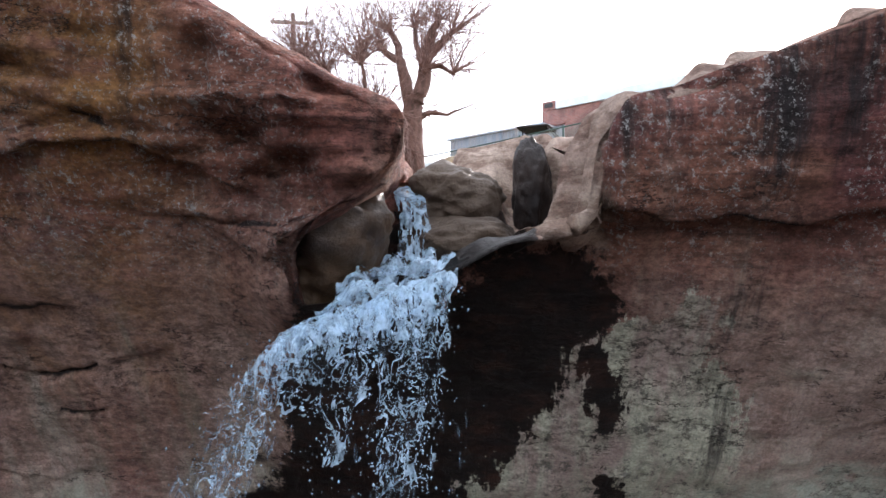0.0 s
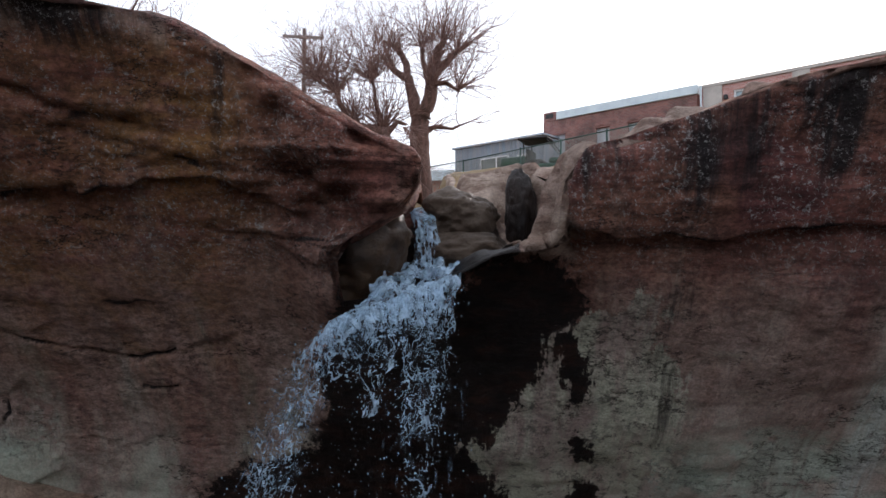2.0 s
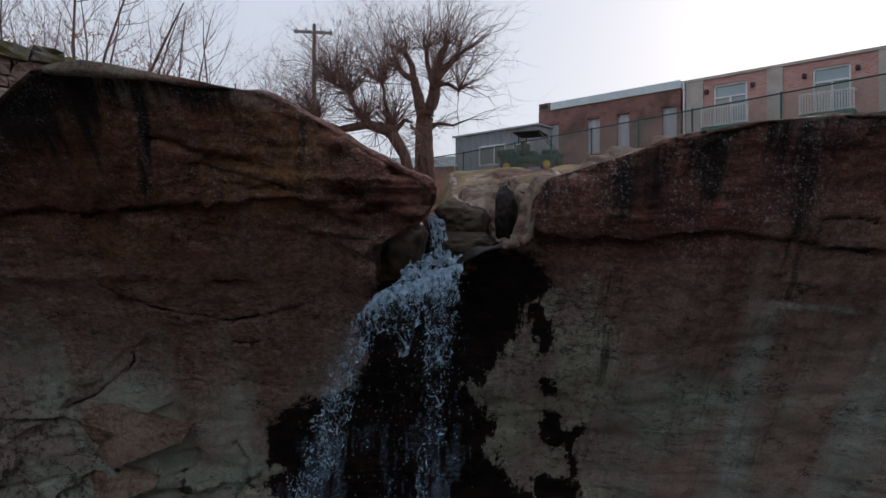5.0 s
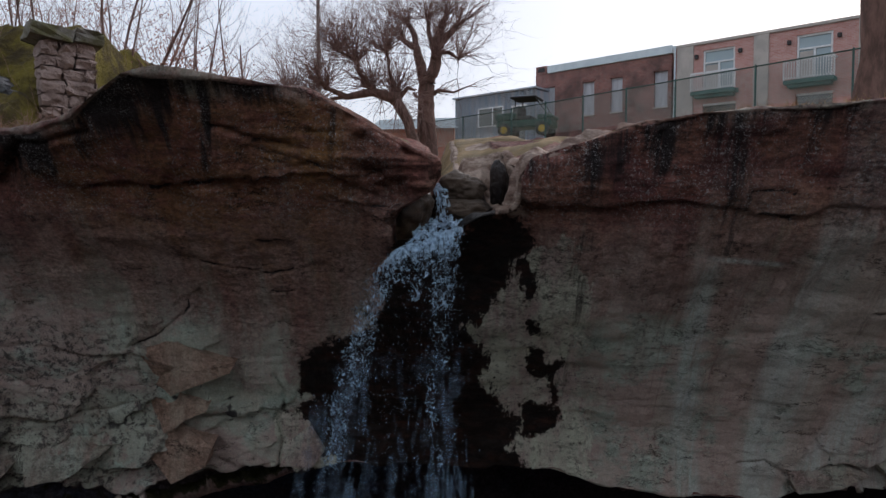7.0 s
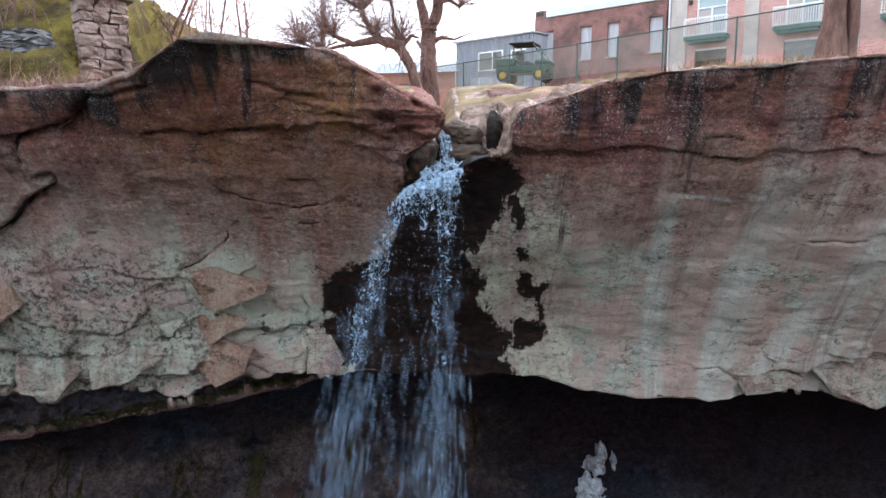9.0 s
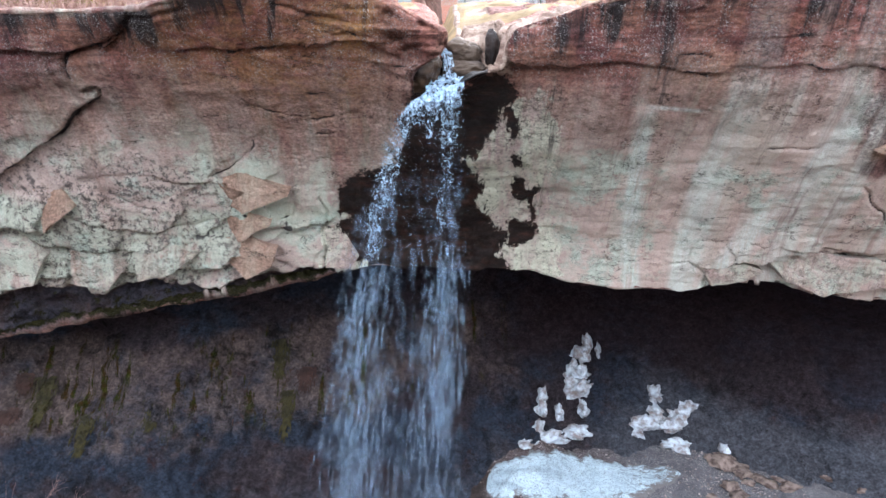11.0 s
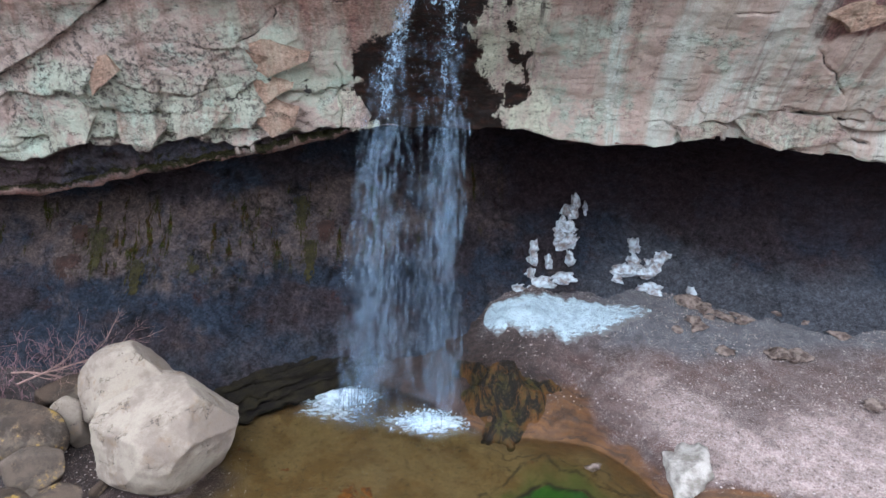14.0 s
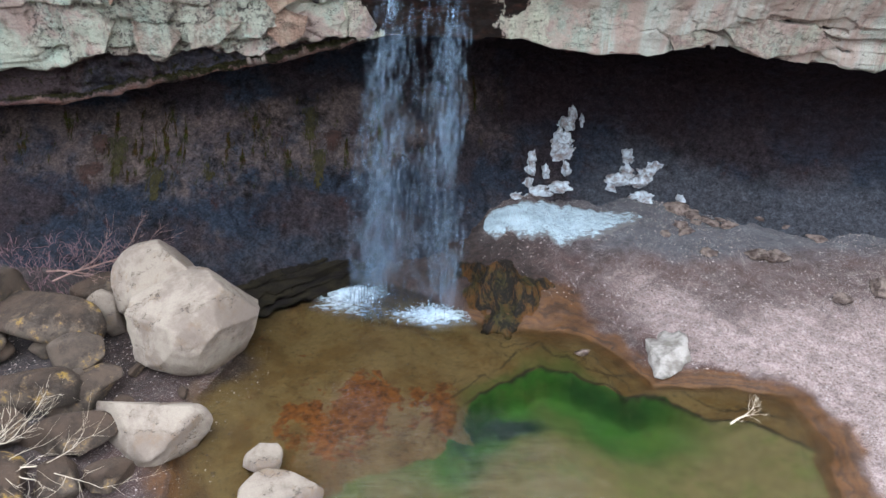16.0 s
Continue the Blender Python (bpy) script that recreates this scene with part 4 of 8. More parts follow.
    brow0 = table(x, (-45, 6.6), (-12.2, 7.34), (-11.2, 7.73), (-9.2, 7.48), (-8.2, 7.87), (-6.5, 7.58), (-5.1, 7.94), (-3.3, 8.12), (-2.8, 8.0), (0, 7.0))
    cut = cut + (0.26 + 0.16 * fbm(x, y, z, 2.4, 4, 79) + 0.10 * np.abs(fbm(x, y, z, 5.0, 3, 78))) * zone_face * smooth(-0.02, 0.08, brow0 + 0.12 * fbm(x, 0, z, 2.0, 3, 77) - z) * (1 - smooth(-3.4, -2.9, x))
    xc, zc = x + 0.05 * fbm(x, 0, z, 2.6, 3, 131), z + 0.05 * fbm(x, 9, z, 2.6, 3, 133)
    thin = 0.55 + 0.5 * vnoise(x * 2.1, 3, z * 2.1, 135)
    for deep, wide, pts in CRACKS:
        gap = polyline_distance(xc, zc, pts)
        cut = cut + zone_face * deep * np.exp(-(gap / (wide * (0.6 + 0.6 * thin))) ** 2)
        dark = np.maximum(dark, 1.1 * zone_face * np.exp(-(gap / (0.75 * wide * (0.5 + 0.7 * thin))) ** 2))
    # exfoliating plates, thickest low on the left and along the right-hand lip
    broken = zone_face * np.clip((1 - smooth(-3.6, -2.9, x)) * (0.16 + 0.84 * (1 - smooth(9.4, 11.2, z + 0.4 * vnoise(x * 0.5, 0, z * 0.5, 141)))) + smooth(5.6, 7.2, x) * (1 - smooth(8.4, 9.6, z)) + 0.10 * smooth(1.6, 2.4, x), 0, 1)
    for wide, high, amp, sd in ((1.5, 0.85, 0.17, 301), (0.6, 0.36, 0.028, 321)):
        stand, edge_gap = plates(x, z, wide, high, sd)
        d = d + broken * amp * stand
        dark = np.maximum(dark, broken * 0.9 * (1 - smooth(0.012, 0.05, edge_gap)) * smooth(-0.1, 0.4, vnoise(x * 1.1, 2, z * 1.1, sd + 9)) * (0.25 + 0.75 * (wide > 1)))
    P = P + N * (d - cut)[..., None]
    x, y, z = P[..., 0], P[..., 1], P[..., 2]
    # stains, crusts and wet rock
    wx, wz = x + 0.10 * fbm(x, 0, z, 2.2, 5, 101), z + 0.13 * fbm(x, 5, z, 2.2, 5, 103)
    spot = lambda cx, cz, rx, rz: np.exp(-(((wx - cx) / rx) ** 2 + ((wz - cz) / rz) ** 2))
    wet = np.clip(0.5 + inside_of(wx, wz, WET) / 0.5, 0, 1.2) * zone_face
    basin = smooth(-0.86, -0.82, XU) * (1 - smooth(0.45, 0.6, x)) * (1 - smooth(13.35, 13.55, z)) * smooth(12.4, 12.6, z)
    skin = np.clip(0.5 + np.maximum(inside_of(wx, wz, SKIN), inside_of(wx, wz, SKIN_LEFT)) / 0.5, 0, 1.0)
    for hole_line in HOLES:
        skin = np.minimum(skin, np.clip(0.5 - inside_of(wx, wz, hole_line) / 0.4, 0, 1))
    skin = zone_face * skin
    pale = zone_face * (1 - smooth(table(x, (-14, 11.4), (-8, 12.3), (-4, 11.1), (-1.5, 10.7), (2, 12.0), (5, 12.7), (10, 12.8)) - 1.8,
                                   table(x, (-14, 11.4), (-8, 12.3), (-4, 11.1), (-1.5, 10.7), (2, 12.0), (5, 12.7), (10, 12.8)) + 1.7, z + 0.25 * fbm(x, 0, z, 0.7, 3, 51)))
    pale = np.clip(pale, 0, 1)
    pale = np.maximum(pale, (1 - zone_face) * (1 - zone_h) * 0.45 * np.maximum(1 - smooth(-1.9, -1.4, x), smooth(2.6, 3.6, x)))
    maroon = zone_face * smooth(-0.15, 0.2, inside_of(wx, wz, MAROON))
    pale = pale * (1 - 0.85 * maroon)
    top_d = np.maximum(rim_z[0][None, :] - z, 0)
    streak = zone_face * ((0.56 + 0.16 * smooth(-1.9, -2.6, x) + 0.12 * smooth(3.2, 4.0, x) * (1 - smooth(5.2, 6.5, x))) * (1 - smooth(0.05, 1.5, top_d + 0.4 * fbm(x, 0, z, 0.9, 3, 57))) * smooth(-0.4, 0.6, np.abs(x) - 0.7) - 0.1)
    streak = np.maximum(streak, zone_face * 0.52 * smooth(0, 0.22, 0.36 - np.abs(x - 3.87 - 0.2 * (14.3 - z) - 0.05 * np.sin(z * 3))) * smooth(12.35, 12.45, z))
    streak = np.maximum(streak, zone_face * 0.62 * smooth(0, 0.14, 0.17 - np.abs(x + 3.70 - 0.2 * (z - 14.3))) * smooth(13.5, 13.8, z))
    streak = np.maximum(streak, zone_face * 0.58 * smooth(0, 0.08, 0.10 - np.abs(x + 4.27)) * smooth(14.2, 14.4, z))
    streak = np.maximum(streak, zone_face * 0.6 * smooth(0, 0.08, 0.12 - np.abs(x + 1.95 - 0.1 * (z - 14))) * smooth(13.5, 13.7, z))
    streak = np.maximum(streak, zone_face * 0.55 * smooth(0, 0.08, 0.12 - np.abs(x + 1.72 - 0.1 * (z - 14))) * smooth(13.7, 14.0, z))
    streak = np.maximum(streak, zone_face * 0.5 * smooth(0, 0.4, 0.6 - np.abs(x - 9.0)) * smooth(10.6, 11.0, z) * (1 - smooth(11.9, 12.6, z)))
    streak = np.maximum(streak, dark * (0.34 + 0.40 * smooth(-0.3, 0.5, vnoise(x * 2.3, 4, z * 5.0, 151))))
    streak = np.maximum(streak, zone_face * 0.28 * smooth(0, 0.3, 0.30 - np.abs(wx - 2.02 - 0.1 * fbm(x, 0, z, 0.9, 3, 153) + 0.08 * (z - 12))) * smooth(11.0, 11.5, z) * (1 - smooth(12.7, 13.0, z)))
    tan = zone_face * (1 - smooth(12.3, 13.5, z + 0.25 * fbm(x, 0, z, 0.6, 3, 53) - 0.25 * smooth(2.5, 5, x)))
    lichen = zone_face * (smooth(12.7, 13.3, z) + 0.22) * smooth(0.5, 1.0, np.abs(x + 0.1)) + (1 - zone_face) * (1 - zone_h) * 0.4
    lichen = np.maximum(lichen, zone_face * 1.0 * (1 - smooth(0.12, 0.42, top_d)) * smooth(-6.5, -5.5, x) * (1 - smooth(-2.4, -1.8, x)))
    pale = np.maximum(pale, zone_face * 0.62 * (1 - smooth(0.02, 0.34, top_d + 0.12 * fbm(x, 0, z, 1.5, 3, 58))) * np.maximum(1 - smooth(-2.2, -1.4, x), 0.7 * smooth(2.4, 3.4, x)))
    lime = zone_face * np.clip(smooth(0, 0.2, 0.30 - np.abs(x - 3.95 - 0.13 * (12.3 - z))) * (1 - smooth(12.2, 12.45, z)) + 0.8 * smooth(0, 0.3, 0.42 - np.abs(x - 8.35 + 0.38 * (12.6 - z))) * (1 - smooth(12.4, 12.9, z)) + 0.7 * smooth(0, 0.2, 0.3 - np.abs(x - 5.6 - 0.02 * (12 - z))) * (1 - smooth(10.8, 11.6, z)) + 0.9 * smooth(0, 0.04, 0.06 - np.abs(z - 12.38 + 0.09 * (x - 4))) * smooth(3.8, 4.0, x) * (1 - smooth(4.9, 5.3, x)), 0, 1)
    runs = zone_face * (0.05 + 0.95 * smooth(2.4, 3.6, x)) * smooth(1.4, 2.0, np.abs(x)) * (1 - 0.6 * smooth(12.5, 13.2, z))
    ochre = zone_face * (0.55 * smooth(-7.5, -6, x) * (1 - smooth(-2.0, -1.3, x)) * smooth(11.6, 12.6, z) + spot(-3.6, 12.4, 1.6, 0.6) + 0.8 * spot(-2.3, 14.0, 0.5, 0.4) + 0.7 * spot(4.9, 13.0, 0.5, 0.4))
    fresh = zone_face * np.clip(1.2 * spot(9.35, 11.45, 0.5, 0.16), 0, 1)
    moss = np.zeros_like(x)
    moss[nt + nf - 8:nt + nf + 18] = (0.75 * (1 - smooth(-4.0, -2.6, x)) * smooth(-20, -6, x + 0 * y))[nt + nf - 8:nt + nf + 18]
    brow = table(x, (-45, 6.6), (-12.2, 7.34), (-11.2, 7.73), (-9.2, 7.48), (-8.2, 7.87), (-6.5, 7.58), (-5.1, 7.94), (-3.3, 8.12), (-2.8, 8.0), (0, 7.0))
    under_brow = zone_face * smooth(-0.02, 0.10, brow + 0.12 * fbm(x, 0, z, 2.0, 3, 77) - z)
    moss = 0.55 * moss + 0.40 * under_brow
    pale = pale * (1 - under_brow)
    flare = 0.84 + 0.30 * smooth(13.5, 13.05, z) + 0.12 * smooth(13.6, 13.95, z)
    washed = (1 - zone_h) * smooth(-0.86, -0.82, XU) * (1 - smooth(-0.03, 0.06, x - flare + 0.08 * fbm(x, y, z, 2.0, 3, 71))) * smooth(12.95, 13.12, z) * smooth(-0.35, 0.0, x)
    washed = np.maximum(washed, (1 - zone_h) * (1 - zone_face) * smooth(0.4, 1.0, x) * (1 - smooth(2.0, 3.6, x + 0.5 * fbm(x, y, z, 1.2, 3, 73))) * (1 - smooth(6, 9, y)) * 0.85)
    wet = np.maximum(wet, 0.75 * basin)
    dusty = 1.15 * zone_h * smooth(3.5, 8.0, x) * (1 - smooth(0.9, 3.9, z + 0.7 * fbm(x, y, z, 0.7, 4, 83))) + 0.45 * zone_h * (1 - smooth(0.6, 2.6, z))
    drip = smooth(2.6, 3.4, z + 0.3 * fbm(x, y, z, 1.1, 2, 81)) * (1 - smooth(5.0, 5.7, z)) * (1 - smooth(0.5, 3, x))
    # the band under the brow takes the hollow's darkened colour too
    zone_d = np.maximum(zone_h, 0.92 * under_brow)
    drip = drip * (1 - under_brow)
    drip[nt + nf:nt + nf + 20] = np.maximum(drip[nt + nf:nt + nf + 20], (1 - smooth(-3.6, -2.8, x[nt + nf:nt + nf + 20])))
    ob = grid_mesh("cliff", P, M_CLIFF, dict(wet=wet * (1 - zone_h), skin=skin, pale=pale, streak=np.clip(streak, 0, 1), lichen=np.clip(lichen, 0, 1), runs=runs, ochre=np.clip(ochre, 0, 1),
                                             fresh=fresh, moss=moss, washed=np.clip(washed, 0, 1), hollow=np.clip(zone_d, 0, 1), drip=drip, tan=tan, dusty=dusty, maroon=maroon, lime=lime, gloom=zone_h * smooth(0.0, 3.0, x) * smooth(2.4, 4.2, z + 0.6 * fbm(x, y, z, 0.8, 4, 84)), dotty=zone_face * (1 - smooth(-6.2, -5.0, x)) * smooth(-14, -12.5, x) * (1 - smooth(10.9, 11.9, z))), up=False)
    return tagged(ob, "layered red-brown sandstone cliff with pale lichen crust and overhanging lip", "cliff", kind="structure")


cliff()


# ---- the floor of the gorge with the pool's bed, and the land on top ----
def shore_distance(x, y):
    """Signed: positive in the water."""
    cx, cy = 1.2, -2.2
    a = np.degrees(np.arctan2(y - cy, x - cx))
    r = table(a, (-180, 8.4), (-160, 8.4), (-120, 8.5), (-90, 8.8), (-60, 9.0), (-25, 8.2), (-13, 7.6), (3, 7.7), (12, 7.6), (18, 6.6), (22, 5.4), (27, 4.4), (42, 4.7), (58, 5.0), (74, 4.75), (90, 4.7),
              (101, 5.3), (112, 7.3), (125, 9.2), (133, 9.4), (143, 10.2), (150, 9.3), (157, 8.6), (167, 8.6), (180, 8.4))
    r = r + 0.22 * fbm(x, y, 0, 0.9, 3, 91)
    return r - np.hypot(x - cx, y - cy)


def deepness(x, y):
    line = table(x, (-8, -0.6), (-0.6, -1.1), (-0.18, -0.75), (0.4, -0.16), (1.25, 0.42), (2.31, 1.0), (3.1, 0.74), (3.77, 0.02), (4.49, -0.34), (5.56, -0.5), (6.39, -1.2), (7.51, -1.48), (9, -2.6))
    south = line - y + 0.12 * fbm(x, y, 0, 1.3, 3, 95)
    return smooth(0.0, 0.55, south) * (1 - smooth(0.7, 3.4, south)) * smooth(-0.8, 0.3, x) * (1 - smooth(4.5, 8.0, x)), south


def floor_height(X, Y):
    """Height of the gorge's floor, with the signed distance from the shore and the deep part."""
    s = shore_distance(X, Y)
    dp, south = deepness(X, Y)
    land = 0.06 + 0.10 * np.clip(-s, 0, 20) ** 0.9 * smooth(0, 1.5, -s) + 0.035 * np.clip(-s, 0, 2)
    land = np.minimum(land, 0.75) + 0.05 * fbm(X, Y, 0, 1.2, 4, 61) + smooth(8, 40, np.hypot(X, Y + 2) - 6) * (2.2 + 1.5 * fbm(X, Y, 0, 0.05, 3, 62))
    ridges = 0.035 * np.abs(np.sin(4.2 * (s + 0.25 * fbm(X, Y, 0, 0.8, 3, 63)) + 2)) * smooth(-1.4, -0.2, s) * (1 - smooth(0.0, 1.0, s)) * smooth(0, 1.5, X)
    bed = -0.05 - 0.16 * smooth(0, 2.5, s) - 0.75 * dp + 0.03 * fbm(X, Y, 0, 1.5, 3, 64)
    Z = np.where(s > 0, -0.05 + (bed + 0.05) * smooth(0, 0.5, s), land * smooth(0, 0.6, -s) + (-0.05) * (1 - smooth(0, 0.6, -s))) + ridges
    Z = Z + 0.30 * smooth(4.2, 8.8, Y) * smooth(0.5, 2.5, X) * (1 - smooth(20, 40, X))
    Z = Z + 0.40 * smooth(2.4, 4.4, Y) * smooth(-0.3, 1.9, X) * (1 - smooth(2.6, 4.0, X))
    # unseen banks added to block low sky, tallest behind the camera
    Z = Z + 24 * smooth(24, 62, -Y) + 8 * smooth(24, 70, np.abs(X)) * (1 - smooth(3, 9, Y))
    return Z, s, dp, south


def floor_z(x, y):
    return float(floor_height(np.array([[float(x)]]), np.array([[float(y)]]))[0][0, 0])


def gorge_floor():
    xs = np.unique(np.round(np.concatenate([-np.geomspace(14, 400, 40), np.arange(-14, 14, 0.055), np.geomspace(14, 400, 40)]), 4))
    ys = np.unique(np.round(np.concatenate([-np.geomspace(7, 400, 40), np.arange(-7, 12.5, 0.055), [13, 14, 15]]), 4))
    X, Y = np.meshgrid(xs, ys)
    Z, s, dp, south = floor_height(X, Y)
    left_bank = smooth(0.3, 3.5, -7.0 - X + 0.4 * (Y + 2)) * smooth(-9, -2, Y)
    # unseen far ground, kept dark so that it throws back less light
    litter_shade = np.maximum(smooth(12, 20, -Y), smooth(18, 26, np.abs(X)))
    litter_shade = np.maximum(litter_shade, 0.55 * smooth(-8.2, -9.6, X) * smooth(-1.5, 1.5, Y))
    band = -s + 0.5 * fbm(X, Y, 0, 0.6, 3, 72)
    gravel = 0.22 * smooth(0.2, 2.0, -s) * (1 - 0.55 * smooth(2.6, 5.5, -s)) * smooth(1.5, 6.0, X) * (1 - smooth(3.5, 7.5, Y)) + 0.25 * smooth(4, 7, X) * smooth(1.0, 3, -s)
    # shade in the gaps of the rock pile, put into the bank's colour
    litter_shade = np.maximum(litter_shade, 0.75 * left_bank)
    gravel = gravel + 0.85 * smooth(0.9, 1.8, band) * (1 - smooth(2.8, 4.4, band)) * (0.35 * smooth(3.5, 6.5, X) + 0.65 * smooth(7.0, 10.0, X + 0.5 * Y)) * (1 - smooth(4.5, 7.5, Y))
    gravel = np.maximum(gravel, 0.9 * smooth(6.5, 9.5, X) * smooth(0.3, 1.2, -s) * (1 - smooth(1.5, 4.5, Y)))
    # darker floor beside and behind the fall
    litter_shade = np.maximum(litter_shade, 0.8 * smooth(-0.4, 0.2, X) * (1 - smooth(1.8, 3.2, X + 0.5 * fbm(X, Y, 0, 1.2, 3, 74))) * smooth(3.2, 4.2, Y) * (1 - smooth(6.4, 8.0, Y)))
    litter_shade = np.maximum(litter_shade, 0.9 * smooth(-8.5, -7.0, X) * (1 - smooth(0.6, 1.6, X + 0.4 * fbm(X, Y, 0, 1.2, 3, 78))) * smooth(3.9, 4.9, Y))
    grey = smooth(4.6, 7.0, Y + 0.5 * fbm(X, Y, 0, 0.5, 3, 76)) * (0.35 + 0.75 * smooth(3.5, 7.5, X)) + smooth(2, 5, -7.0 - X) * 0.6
    rust = 0.85 * smooth(-1.7, 0.1, s + 0.55 * fbm(X, Y, 0, 0.9, 5, 70)) * (1 - smooth(0.2, 1.4, s)) * smooth(0.3, 2.0, X)
    rust = np.maximum(rust, 0.9 * smooth(-0.2, 0.5, X) * (1 - smooth(3.0, 4.6, X)) * smooth(1.6, 2.6, Y) * (1 - smooth(3.6, 5.0, Y)))
    rust = np.maximum(rust, 0.55 * smooth(-1.6, 0.2, s + 0.7 * fbm(X, Y, 0, 0.7, 4, 75)) * (1 - smooth(0.6, 2.2, s)) * (1 - smooth(-5.2, -4.2, X)) * (1 - smooth(-1.8, -0.4, Y)))
    blot = lambda cx, cy, rx, ry: np.exp(-(((X - cx + 0.25 * fbm(X, Y, 0, 1.4, 4, 83)) / rx) ** 2 + ((Y - cy + 0.3 * fbm(X, Y, 3, 1.4, 4, 85)) / ry) ** 2))
    rustbed = smooth(0.1, 0.8, s) * np.clip(0.02 + blot(-4.95, -0.6, 0.28, 0.4) + blot(-4.25, -0.75, 0.34, 0.6) + 1.1 * blot(-3.05, -0.2, 0.45, 0.9) + blot(-2.3, -0.3, 0.3, 0.9) + 1.1 * blot(-0.62, -0.75, 0.45, 0.9) + 0.7 * blot(-1.5, -0.3, 0.3, 0.5) + 0.45 * blot(-3.4, -1.6, 1.6, 1.0), 0, 1)
    crease = np.exp(-((south + 0.0 + 0.08 * fbm(X, Y, 0, 2, 2, 65)) / 0.06) ** 2) * smooth(-0.5, 0.5, X) + np.exp(-((south + 0.75 + 0.25 * fbm(X, Y, 0, 1.0, 3, 66)) / 0.05) ** 2) * smooth(-1.5, 0, X) * 0.8
    left = table(Y, (-8, -5.5), (-4, -3.4), (-2.4, -1.2), (-1.5, -0.55), (2, -0.5))
    inside = smooth(0.05, 0.4, s) * smooth(0, 1, (X - left + 0.7 * fbm(X, Y, 0, 0.9, 4, 68)) / (0.5 + 1.6 * smooth(-1.5, -3.5, Y)) + 0.5)
    deep = inside * smooth(-0.06, 0.10, south)
    outer = smooth(0.5, 3.4, south + 0.5 * fbm(X, Y, 0, 0.6, 3, 69)) + smooth(4.6, 7.5, X)
    wob = 0.25 * fbm(X, Y, 0, 1.2, 4, 87)
    hole = 1.15 * np.exp(-(((X - 1.15 + wob) / 1.15) ** 2 + ((Y + 0.85 + wob) / 0.5) ** 2) ** 1.6) + 0.75 * np.exp(-(((X + 0.1 + wob) / 0.35) ** 2 + ((Y + 1.5 + 0.5 * X) / 0.9) ** 2)) + 0.5 * np.exp(-((south - 0.25) / 0.22) ** 2) * smooth(2.6, 3.2, X) * (1 - smooth(4.6, 6.0, X))
    bedm = smooth(-0.35, 0.7, s + 0.5 * fbm(X, Y, 0, 1.1, 4, 89) * (1 - smooth(-0.5, 0.5, X)))
    ob = grid_mesh("ground", np.stack([X, Y, Z], -1), M_GROUND, dict(gravel=gravel, shadegrey=grey, rust=rust, rustbed=rustbed, crease=np.clip(crease, 0, 1) * bedm, deep=deep, outer=np.clip(outer, 0, 1), hole=np.clip(hole, 0, 1), shore=np.clip(s, -4, 4), bed=bedm, litter_shade=litter_shade, layered=smooth(-0.2, 1.4, X) * (1 - 0.85 * smooth(4.2, 6.0, X)), terrace=smooth(-1.0, -0.1, south + 0.4 * fbm(X, Y, 0, 1.0, 3, 86)) * smooth(-0.6, 0.4, X) * (1 - smooth(3.2, 4.4, X)) * smooth(0.1, 0.5, s)))
    tagged(ob, "reddish silt and pale gravel floor below the cliff", "ground", kind="structure")
    wx, wy = np.meshgrid(np.arange(-11, 11, 0.06), np.concatenate([np.arange(-13, -6, 0.12), np.arange(-6, 6.5, 0.035)]))
    rip = 0.22 * np.exp(-(((wx + 1.8) / 3.2) ** 2 + ((wy - 3.0) / 2.2) ** 2)) + 0.95 * (1 - smooth(-2.2, 0.6, wy + 0.25 * wx + 0.6 * fbm(wx, wy, 0, 0.8, 3, 88))) * (1 - smooth(1.0, 4.0, wx)) * smooth(-5.0, -2.5, wx) + 0.03
    pool = grid_mesh("pool_water", np.stack([wx, wy, (0.012 * fbm(wx, wy * 1.6, 0, 1.6, 3, 67) + 0.030 * fbm(wx + 0.3 * wy, wy * 3.4, 0, 1.5, 3, 93)) * rip], -1), M_POOL, dict(ripple=np.clip(rip, 0, 1)))
    tagged(pool, "shallow clear amber and green pool under the fall", "water", kind="structure")


gorge_floor()


def grassy(X):
    return np.maximum(smooth(3.4, 5.0, X), 1 - smooth(-7.4, -6.4, X))


def land_z(X, Y):
    """Height of the grassy land on top."""
    g = grassy(X)
    Z = plateau(X, np.minimum(Y, 16)) + np.clip(Y - 16, 0, 60) * 0.02 + 0.05 * fbm(X, Y, 0, 0.5, 4, 71)
    Z = Z + g * (0.10 * smooth(4.6, 5.6, Y + 0.4 * fbm(X, Y, 0, 0.7, 3, 73)) - 0.25 * (1 - smooth(4.4, 5.0, Y))) - 0.2 * (1 - g) * (1 - smooth(7.2, 9.0, Y))
    return Z + 0.35 * smooth(5, 9.5, Y) * smooth(5, 9, X) + 1.9 * smooth(26, 33, Y) * smooth(2, 12, X)


def high_ground():
    xs = np.unique(np.concatenate([-np.geomspace(14, 700, 36), np.arange(-14, 16, 0.2), np.geomspace(16, 700, 36)]))
    ys = np.concatenate([np.arange(3.2, 12, 0.2), np.arange(12, 40, 0.5), np.geomspace(40, 900, 40)])
    X, Y = np.meshgrid(xs, ys)
    y0 = 7.2 - 2.8 * grassy(X)
    Y = np.where(Y < 40, y0 + (Y - 3.2) / (40 - 3.2) * (40 - y0), Y)
    Z = land_z(X, Y)
    ob = grid_mesh("ground_plateau", np.stack([X, Y, Z], -1), M_GRASS_GROUND)
    tagged(ob, "dry winter grass and bare soil on the plateau", "ground", kind="structure")


high_ground()

